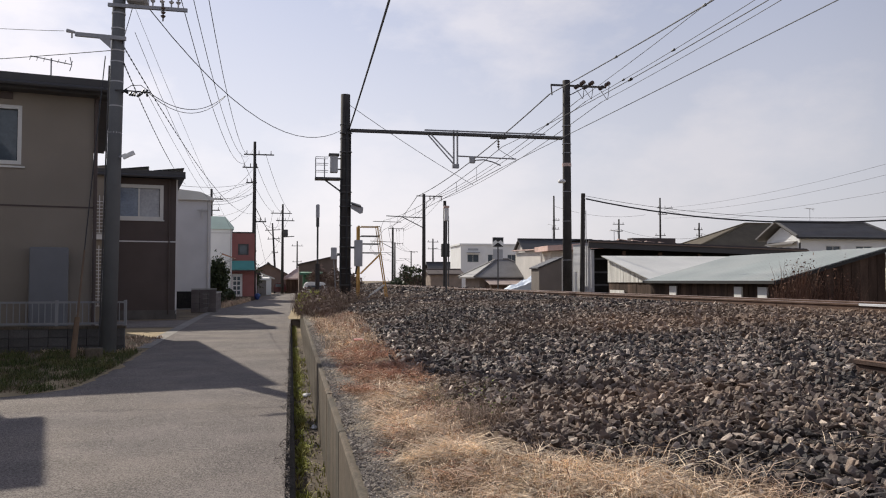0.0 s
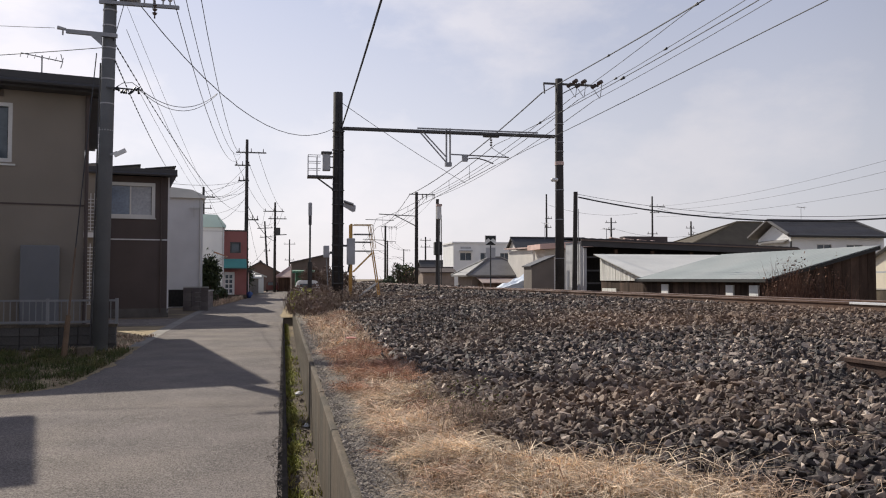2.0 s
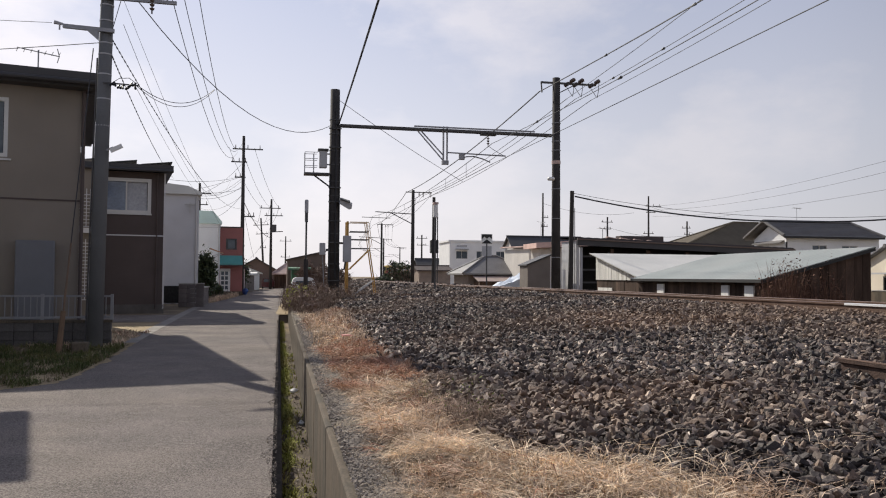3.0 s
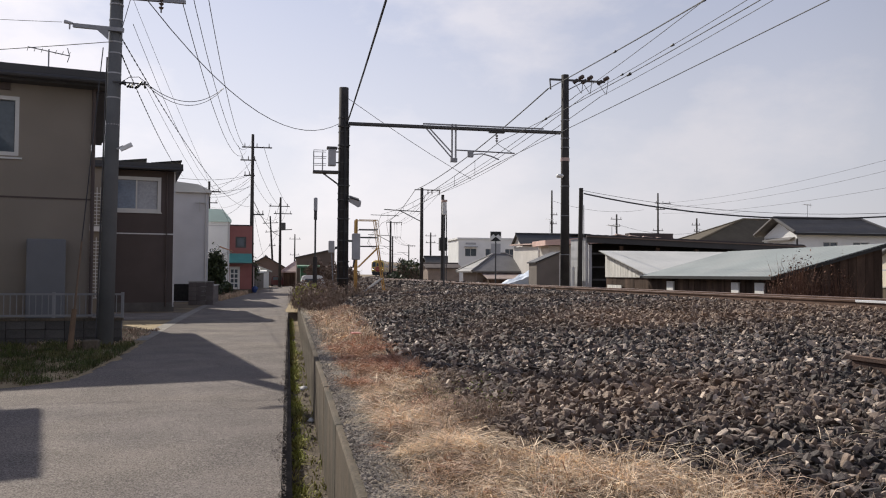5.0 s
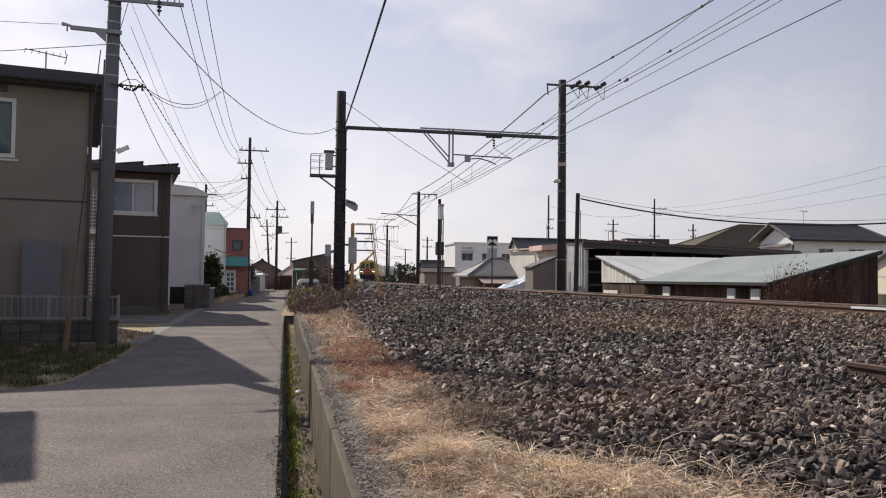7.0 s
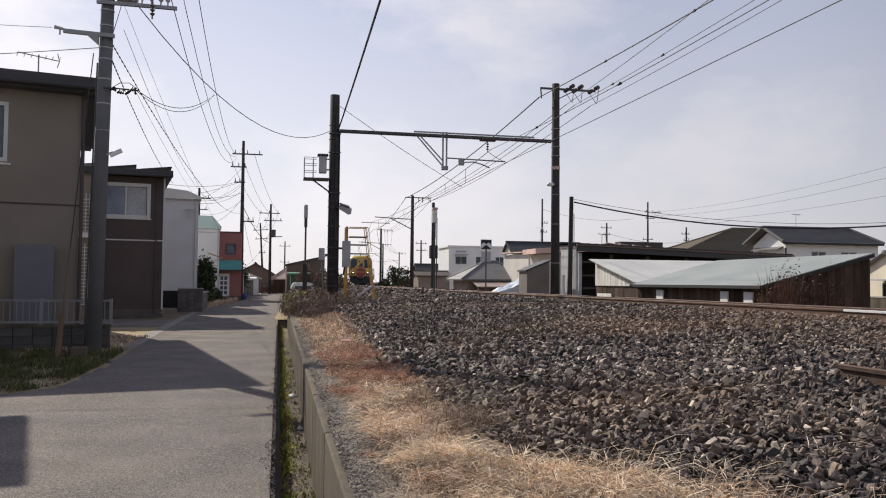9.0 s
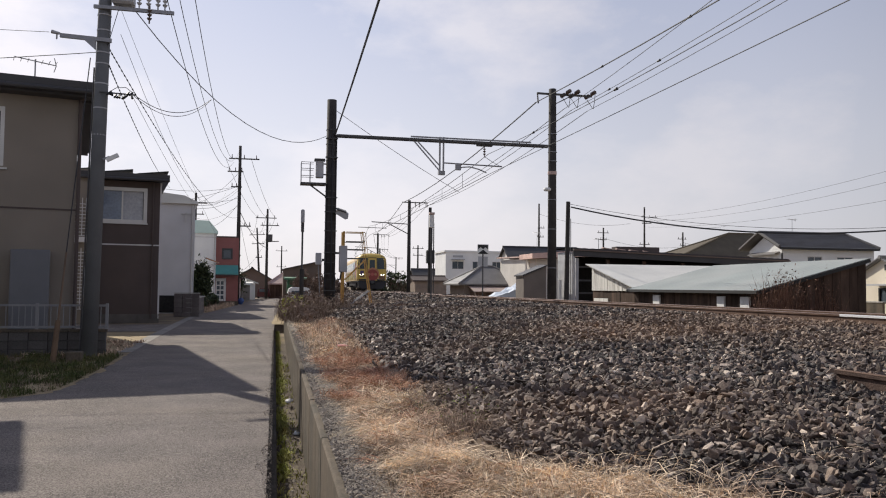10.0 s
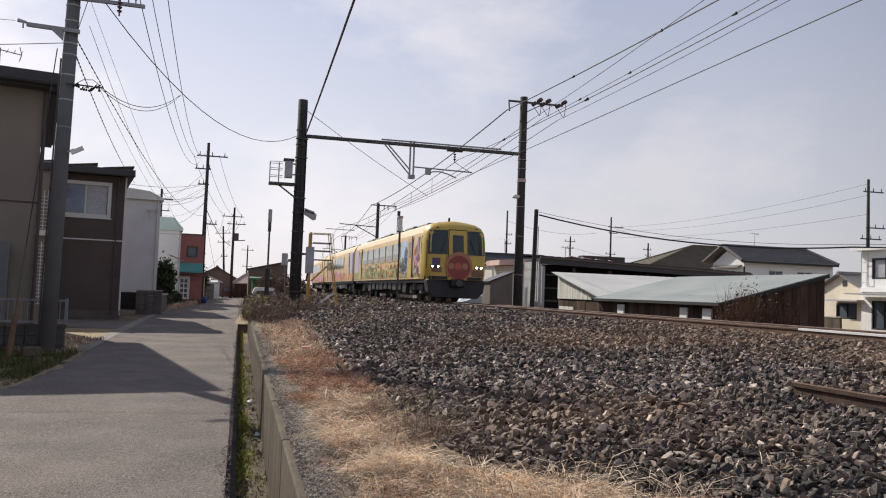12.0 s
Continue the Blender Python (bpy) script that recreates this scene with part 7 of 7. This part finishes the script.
def tree(x, y, h, r, seed, label):
    """A small tree: tapered trunk, limbs and a crown of many separate leaves with gaps."""
    g = np.random.default_rng(seed)
    p = thing("tree", pose(x, y, 0), label, "tree")
    part("trunk", rod(bmesh.new(), (0, 0, 0), (0.05, 0, h * 0.5), 0.09, 0.06, 8), BROWN_WOOD, p)
    tips = []
    for k in range(9):
        a, e = g.uniform(0, math.tau), g.uniform(0.3, 1.2)
        tip = Vector((math.cos(a) * r * 0.7 * math.cos(e), math.sin(a) * r * 0.7 * math.cos(e), h * 0.5 + h * 0.42 * math.sin(e)))
        part("limb", rod(bmesh.new(), (0.03, 0, h * g.uniform(0.3, 0.5)), tip, 0.04, 0.015, 6), BROWN_WOOD, p)
        tips.append(tip)
    verts, faces = [], []
    for k in range(5200):
        c = np.array(tips[int(g.integers(9))]) + g.normal(0, 1, 3) * (r * 0.27, r * 0.27, h * 0.16) - (0, 0, h * 0.16)
        u, v = g.normal(0, 0.06, 3), g.normal(0, 0.045, 3)
        n = len(verts)
        verts += [tuple(c - u), tuple(c + v), tuple(c + u), tuple(c - v)]
        faces.append((n, n + 1, n + 2, n + 3))
    hold("crown", from_arrays("crown", verts, faces, LEAF), None, p)


tree(-4.6, 53.5, 2.75, 0.6, 7, "small dark evergreen tree between the houses")
tree(-3.9, 78, 3.4, 1.0, 8, "small dark evergreen tree beside the lane")
bush(-4.3, 57.5, 0, 0.6, 0.9, 0.9, 200, TWIG, "low dark shrub at the house corner", 120, "bush", 0.03, 700, LEAF)

# litter and small things
def crumple(name, x, y, z, size, m, label, seed):
    bm = bmesh.new()
    bmesh.ops.create_icosphere(bm, subdivisions=2, radius=size)
    for v in bm.verts:
        v.co *= 0.75 + 0.5 * noise.noise(v.co * (3 / size) * 0.3 + Vector((seed, 0, 0)))
        v.co.z *= 0.6 if name == "plastic_bag" else 0.22
    tagged(part(name, bm, m), label, "litter").matrix_world = pose(x, y, z)


crumple("plastic_bag", 0.26, 13.0, -0.2, 0.09, WHITE, "crumpled white plastic bag in the ditch", 1)
crumple("plastic_bag", 0.3, 10.6, -0.28, 0.06, WHITE, "crumpled white plastic scrap in the ditch", 2)
crumple("paper_scrap", 1.0, 12.2, 0.72, 0.1, mat("faded_red_paper", (0.6, 0.3, 0.25), 0.8), "faded red scrap lying in the withered grass", 3)
tagged(part("bottle", rod(rod(bmesh.new(), (0.3, 6.0, -0.26), (0.36, 6.22, -0.26), 0.045, 0.045, 12), (0.36, 6.22, -0.26), (0.375, 6.28, -0.258), 0.03, 0.015, 10), glass_mat("dark_bottle", (0.05, 0.05, 0.05))), "dark glass bottle lying in the ditch", "bottle")
bl = thing("bicycle_cover", pose(-2.75, 69, 0), "bright blue covered heap beside the pole", "cover")
bm = bmesh.new()
bmesh.ops.create_icosphere(bm, subdivisions=2, radius=0.24)
for v in bm.verts:
    v.co.z = max(0.0, v.co.z * 1.2 + 0.3)
    v.co.x += 0.1 * noise.noise(v.co * 4)
part("cover", bm, mat("blue_cover", (0.04, 0.09, 0.26), 0.6, vary=0.25), bl)


# ---- the train ----
def paint(name, c, **k):
    return mat(name, c, 0.42, vary=0.08, scale=0.8, fine=30, bump=0.03, **k)


T_YELLOW = paint("train_yellow", (0.62, 0.43, 0.09))
T_CREAM = paint("train_cream_yellow", (0.66, 0.48, 0.255))
T_SAGE = paint("train_grey_green", (0.42, 0.47, 0.4))
T_BLUE, T_LILAC, T_PINK = paint("train_blue", (0.12, 0.16, 0.42)), paint("train_lilac", (0.5, 0.45, 0.58)), paint("train_pink", (0.75, 0.28, 0.5))
T_RED, T_GREEN, T_ORANGE = paint("train_red", (0.3, 0.055, 0.045)), paint("train_green", (0.3, 0.34, 0.13)), paint("train_orange", (0.62, 0.28, 0.09))
T_BRONZE, T_PLUM, T_MOSS = paint("train_bronze", (0.2, 0.11, 0.06)), paint("train_plum", (0.1, 0.07, 0.16)), paint("train_moss", (0.17, 0.2, 0.1))
T_SKY = paint("train_pale_blue", (0.45, 0.6, 0.75))
T_BLACK = mat("train_black", (0.02, 0.02, 0.022), 0.5, vary=0.2, scale=3, fine=40, bump=0.05)
T_GREY = mat("train_skirt_grey", (0.032, 0.032, 0.036), 0.55, vary=0.2, scale=2, fine=40, bump=0.05)
T_ROOF = mat("train_roof_grey", (0.16, 0.155, 0.15), 0.7, vary=0.25, scale=1, fine=40, bump=0.1)
T_GLASS = glass_mat("train_windscreen", (0.03, 0.045, 0.045), 0.12)
T_CABIN = glass_mat("train_cabin_glass", (0.07, 0.09, 0.1), 0.12)
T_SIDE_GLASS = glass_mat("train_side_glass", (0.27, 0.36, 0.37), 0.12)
T_LAMP = mat("headlamp_glow", (1.0, 0.93, 0.8), 0.3, vary=0, bump=0, emit=9.0)
COACH, PITCH, SPEED, NOSE_END = 20.6, 21.3, 21.4, 34.7
SECTION = [(1.3, 0.92), (1.37, 1.15), (1.38, 1.6), (1.38, 2.1), (1.37, 2.55), (1.33, 2.9), (1.2, 3.15), (0.95, 3.31), (0.55, 3.4), (0.2, 3.43)]
PLAN = [(0.0, -0.14), (0.45, -0.13), (0.9, -0.07), (1.15, 0.03), (1.3, 0.18), (1.37, 0.45), (1.38, 0.9)]


def half_width(z):
    for (xa, za), (xb, zb) in zip(SECTION, SECTION[1:]):
        if z <= zb:
            return xa + (xb - xa) * max(0.0, z - za) / (zb - za)
    return SECTION[-1][0]


def nose_point(x, z, out=0.0):
    """The front of the leading coach at height z; x runs along the plan, past 1.38 down the side."""
    s = 1 if x >= 0 else -1
    x = abs(x)
    if x <= 1.38:
        for (xa, ya), (xb, yb) in zip(PLAN, PLAN[1:]):
            if x <= xb + 1e-6:
                u = (x - xa) / (xb - xa)
                px, py = xa + u * (xb - xa), ya + u * (yb - ya)
                nx, ny = -(yb - ya), (xb - xa)
                break
        nx, ny = -ny * 0 + (yb - ya), -(xb - xa)
    else:
        px, py, nx, ny = 1.38, 0.9 + (x - 1.38), 1.0, 0.0
    n = math.hypot(nx, ny)
    back = max(0.0, z - 1.9) * 0.14 + max(0.0, z - 2.95) ** 2 * 2.4
    keep = max(0.0, 1 - max(0.0, py) / 0.9)
    w = half_width(z) / 1.38
    return Vector((s * (px * w + out * nx / n), py + back * keep + out * ny / n, z))


def nose_patch(x0, x1, z0, z1, out=0.012, n=6, m=4, skew=0.0):
    bm = bmesh.new()
    grids = []
    for o in (out, -0.01):
        grids.append([[bm.verts.new(nose_point(x0 + (x1 - x0) * i / n, z0 + (z1 - z0) * j / m, o)) for i in range(n + 1)] for j in range(m + 1)])
    for j in range(m):
        for i in range(n):
            for g, flip in ((grids[0], False), (grids[1], True)):
                f = (g[j][i], g[j][i + 1], g[j + 1][i + 1], g[j + 1][i])
                bm.faces.new(f[::-1] if flip else f)
    a, b = grids
    edge = [(0, i) for i in range(n)] + [(j, n) for j in range(m)] + [(m, i) for i in range(n, 0, -1)] + [(j, 0) for j in range(m, 0, -1)]
    for (j0, i0), (j1, i1) in zip(edge, edge[1:] + edge[:1]):
        bm.faces.new((a[j0][i0], b[j0][i0], b[j1][i1], a[j1][i1]))
    bmesh.ops.recalc_face_normals(bm, faces=bm.faces)
    return bm


def coach_body(parent, m, y0):
    """The long shell behind the front."""
    ring = [(x, z) for x, z in SECTION] + [(-x, z) for x, z in SECTION[::-1]]
    part("body", prism(bmesh.new(), ring, "y", y0, COACH), m, parent, "", False)


def side_box(parent, name, s, y0, y1, z0, z1, m, proud=0.012, label=""):
    """A flat piece on the coach's side: s is -1 or 1."""
    x = s * 1.383
    return part(name, boxed(min(x, x + s * proud) - 0.004, max(x, x + s * proud), y0, y1, z0, z1), m, parent, label)


def side_shape(parent, s, y, z, ry, rz, m, n=12, k=1.0, name="painted_shape"):
    """A plain rounded patch of paint on the side."""
    pts = [(y + ry * math.cos(a) * (1 + 0.12 * math.sin(2 * a + k)), z + rz * math.sin(a) * (1 + 0.15 * math.cos(3 * a + k))) for a in (math.tau * i / n for i in range(n))]
    x = s * 1.386
    part(name, prism(bmesh.new(), pts, "x", min(x, x + s * 0.006), max(x, x + s * 0.006)), m, parent)


def bogie(parent, y):
    b = part("bogie", boxed(-1.05, 1.05, y - 1.5, y + 1.5, 0.42, 0.75, bevel=0.05), T_BLACK, parent)
    for dy in (-1.05, 1.05):
        for s in (-1, 1):
            bm = rod(bmesh.new(), (s * 0.5, y + dy, 0.43), (s * 0.63, y + dy, 0.43), 0.43, n=20)
            rod(bm, (s * 0.44, y + dy, 0.43), (s * 0.5, y + dy, 0.43), 0.455, n=20)
            part("wheel", bm, DARK_STEEL, b)
            part("axle_box", boxed(s * 0.95 - 0.12, s * 0.95 + 0.12, y + dy - 0.2, y + dy + 0.2, 0.28, 0.6, bevel=0.04), T_ROOF, b)
    for s in (-1, 1):
        part("spring", rod(bmesh.new(), (s * 0.95, y, 0.45), (s * 0.95, y, 0.95), 0.2, n=10), DARK_STEEL, b)


def coach(k, m, lower, label, windows, doors):
    c = thing("train_coach", pose(track_x(200), 200, RAIL_TOP), label, "train coach", "train coaches")
    front = 0.9 if k == 0 else 0.15
    c.scale = (1.05, 1.0, 1.06)
    coach_body(c, T_CREAM if k < 3 else m, front)
    rnd = random.Random(20 + k)
    for s in (-1, 1):
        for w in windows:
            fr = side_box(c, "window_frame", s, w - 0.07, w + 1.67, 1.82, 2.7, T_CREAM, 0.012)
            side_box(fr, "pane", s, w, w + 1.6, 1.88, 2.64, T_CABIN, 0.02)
            # pale upper glass: the sky's reflection is put into its colour
            side_box(fr, "sky_glass", s, w + 0.01, w + 1.59, 2.08 + 0.08 * rnd.random(), 2.63, T_SIDE_GLASS, 0.023)
        side_box(c, "lower_band", s, 3.6 if k == 0 else 0.2, COACH - 0.2, 1.02, 1.42, lower, 0.004)
        side_box(c, "sill_line", s, 1.0 if k == 0 else 0.2, COACH - 0.1, 0.93, 0.99, T_CREAM, 0.02)
        for d in doors:
            dr = side_box(c, "door", s, d, d + 0.85, 1.0, 2.75, m, 0.008)
            side_box(dr, "door_edge", s, d - 0.16, d - 0.01, 0.98, 2.85, T_BLACK, 0.02)
            side_box(dr, "door_window", s, d + 0.2, d + 0.65, 1.9, 2.6, T_GLASS, 0.016)
        for j in range(110):
            side_shape(c, s, rnd.uniform(4.6, 17.2), 1.06 + 0.62 * rnd.random() ** 1.4, rnd.uniform(0.1, 0.34), rnd.uniform(0.06, 0.2), rnd.choice([T_GREEN, T_ORANGE, T_BRONZE, T_GREEN, T_MOSS, m, T_ORANGE, T_CREAM] if k == 0 else [m, T_PINK, T_ORANGE, T_CREAM, T_LILAC]), k=rnd.uniform(0, 6))
    for j in range(6):
        y = 2.6 + 3.0 * j
        part("roof_unit", boxed(-0.75, 0.75, y, y + 2.1, 3.3, 3.48 + 0.04 * (j % 2), bevel=0.06), T_ROOF, c)
    for j in range(9):
        y, s = 4.6 + 1.25 * j, -1 if j % 2 else 1
        part("underfloor_box", boxed(-1.22, 1.22, y, y + rnd.uniform(0.7, 1.1), rnd.uniform(0.3, 0.5), 0.92, bevel=0.03), rnd.choice([T_GREY, T_BLACK, T_ROOF, T_GREY]), c)
    part("floor_frame", boxed(-1.25, 1.25, 0.6, COACH - 0.1, 0.78, 0.93), T_BLACK, c)
    # added black slab that closes the view through under the coach
    part("underfloor_screen", boxed(-0.35, 0.35, 0.72, COACH - 0.3, 0.2, 0.8), T_BLACK, c)
    bogie(c, 3.2)
    bogie(c, COACH - 3.2)
    part("gangway", boxed(-0.6, 0.6, COACH, COACH + 0.5, 1.0, 3.0), T_BLACK, c)
    return c


WINDOWS = [5.5 + 1.95 * i for i in range(6)]
lead = coach(0, T_YELLOW, T_GREEN, "yellow express train leading coach with painted front and lit headlamps", WINDOWS, [2.75, 17.6])
coaches = [lead,
           coach(1, T_CREAM, T_ORANGE, "cream-yellow express train coach with painted sides", WINDOWS, [2.2, 17.6]),
           coach(2, T_CREAM, T_PINK, "cream-yellow express train coach with painted sides", WINDOWS, [2.2, 17.6]),
           coach(3, T_SAGE, T_SKY, "grey-green express train coach at the train's rear", WINDOWS, [2.2, 17.6])]

# the front of the leading coach
bm = bmesh.new()
levels = [0.92, 1.15, 1.6, 2.1, 2.55, 2.9, 3.05, 3.15, 3.24, 3.31, 3.37, 3.4, 3.43]
across = [-1.38, -1.37, -1.34, -1.3, -1.15, -0.9, -0.45, 0.0, 0.45, 0.9, 1.15, 1.3, 1.34, 1.37, 1.38]
grid = [[bm.verts.new(nose_point(x, z)) for x in across] for z in levels]
for ra, rb in zip(grid, grid[1:]):
    for i in range(len(across) - 1):
        bm.faces.new((ra[i], ra[i + 1], rb[i + 1], rb[i]))
bmesh.ops.recalc_face_normals(bm, faces=bm.faces)
part("cab_front", bm, T_YELLOW, lead, "yellow cab front", True)
for s in (-1, 1):
    part("windscreen", nose_patch(s * 0.45, s * 1.4, 1.98, 3.0), T_GLASS, lead, "dark wrap-round windscreen")
    part("cab_side_window", boxed(s * 1.375 - 0.012, s * 1.375 + 0.012, 1.25, 1.55, 2.05, 2.75), T_GLASS, lead)
    lamp_case = part("headlamp_case", nose_patch(s * 0.76, s * 1.14, 1.39, 1.53, 0.02), T_BLACK, lead)
    for x in (0.84, 1.06):
        a = nose_point(s * x, 1.46, 0.02)
        part("headlamp", rod(bmesh.new(), a, a + Vector((s * 0.006, -0.03, 0)), 0.042, n=14), T_LAMP, lamp_case, "lit headlamp")
    part("wiper", beam(bmesh.new(), nose_point(s * 0.75, 2.05, 0.03), nose_point(s * 0.55, 2.6, 0.03), 0.02), T_BLACK, lead)
    part("lower_paint", nose_patch(s * 0.5, s * 1.36, 0.94, 1.08, 0.008), T_CREAM, lead)
    for y, z, ry, rz, m2 in ((1.9, 1.75, 0.3, 0.4, T_PINK), (2.0, 1.35, 0.3, 0.2, T_LILAC)):
        side_shape(lead, s, y, z, ry, rz, m2, k=y)
    side_box(lead, "pale_panel", s, 3.65, 5.3, 1.9, 2.7, T_SKY, 0.003)
    deep = random.Random(8)
    for j in range(26):
        u = deep.random()
        side_shape(lead, s, 3.75 + 1.5 * u, 1.2 + (1.1 - 0.5 * u) * deep.random(), deep.uniform(0.12, 0.3), deep.uniform(0.15, 0.35), deep.choice([T_BLUE, T_BLUE, T_PLUM, T_LILAC, T_SKY]) if u < 0.6 else deep.choice([T_SKY, T_GREEN, T_MOSS]), k=deep.uniform(0, 6))
    for j in range(16):
        side_shape(lead, s, deep.uniform(1.35, 2.45), deep.uniform(1.1, 2.3), deep.uniform(0.06, 0.2), deep.uniform(0.08, 0.22), deep.choice([T_PINK, T_LILAC, T_CREAM, T_PLUM, T_ORANGE]), k=deep.uniform(0, 6))
    side_box(lead, "lilac_panel", s, 18.7, 20.3, 1.02, 2.8, T_LILAC, 0.003)
    side_box(coaches[1], "blue_panel", s, 0.2, 0.6, 1.0, 2.8, T_BLUE, 0.003)
    side_box(coaches[1], "lilac_panel", s, 0.6, 1.9, 1.0, 2.8, T_LILAC, 0.003)
part("gangway_door", nose_patch(-0.4, 0.4, 1.08, 3.0, 0.035), T_YELLOW, lead)
part("door_frame_line", nose_patch(-0.43, 0.43, 1.05, 3.04, 0.02), T_GREY, lead)
part("door_window", nose_patch(-0.24, 0.24, 2.0, 2.8, 0.045), T_GLASS, lead)
def disc(x, z, r, m, y, name="painted_disc", label=""):
    part(name, rod(bmesh.new(), (x, y, z), (x, y - 0.012, z), r, n=24), m, lead, label)


T_CORAL = paint("train_coral", (0.46, 0.2, 0.11))
disc(0.04, 1.5, 0.6, T_CORAL, -0.172, "painted_disc", "large coral painted disc")
disc(0.04, 1.44, 0.5, T_RED, -0.182, "painted_disc", "red painted disc")
T_BLUSH = paint("train_blush", (0.5, 0.12, 0.1))
disc(0.0, 1.5, 0.15, T_BLUSH, -0.196)
for s in (-1, 1):
    disc(s * 0.3, 1.5, 0.13, T_CORAL, -0.196)
part("plum_patch", nose_patch(-1.08, -0.76, 1.42, 1.82, 0.014), T_PLUM, lead, "dark plum paint patch")
part("brown_patch", nose_patch(-1.1, -0.7, 1.22, 1.42, 0.013), T_BRONZE, lead)
part("brown_patch", nose_patch(0.62, 1.2, 1.08, 1.36, 0.013), T_BRONZE, lead)
part("cab_seam", nose_patch(-1.3, -1.27, 1.0, 3.0, 0.006), T_BRONZE, lead)
for s in (-1, 1):
    part("side_seam", nose_patch(s * 0.47, s * 0.5, 1.06, 1.96, 0.006), T_BRONZE, lead)
    part("marker_lamp", nose_patch(s * 0.92, s * 1.02, 3.08, 3.14, 0.02), T_BLACK, lead)
    part("grey_band", nose_patch(s * 0.45, s * 1.36, 0.93, 1.06, 0.016), T_GREY, lead)
bm = prism(bmesh.new(), [(-1.28, 0.92), (1.28, 0.92), (1.2, 0.4), (0.95, 0.16), (-0.95, 0.16), (-1.2, 0.4)], "y", 0.0, 0.7)
bmesh.ops.bevel(bm, geom=list(bm.edges), offset=0.04, segments=1, affect="EDGES")
part("front_skirt", bm, T_GREY, lead, "dark grey front skirt")
cp = part("coupler", boxed(-0.3, 0.3, -0.35, 0.05, 0.62, 0.95, bevel=0.05), T_BLACK, lead)
part("coupler_head", rod(bmesh.new(), (0, -0.5, 0.78), (0, -0.3, 0.78), 0.14, n=12), DARK_STEEL, cp)
part("roof_aerial", rod(bmesh.new(), (0, 1.6, 3.42), (0, 1.6, 3.66), 0.06, 0.04, 8), T_BLACK, lead)
part("pipe_row", beam(bmesh.new(), (-0.9, -0.06, 0.86), (0.9, -0.06, 0.86), 0.05), T_BLACK, lead)


def coach_pose(k, t):
    """A coach's front stands at its origin; it runs on its two bogies along the line."""
    front = NOSE_END + SPEED * (12.0 - t) + PITCH * k
    ya, yb = front + 3.2, front + COACH - 3.2
    xa, xb = track_x(ya), track_x(yb)
    turn = math.degrees(math.atan2(xa - xb, yb - ya))
    return pose(xa, ya, RAIL_TOP, 0, 0, turn) @ Matrix.Translation((0, -3.2, 0))


def motions():
    for k, c in enumerate(coaches):
        walk(c, [(0.5 * i, coach_pose(k, 0.5 * i)) for i in range(25)])


motions()
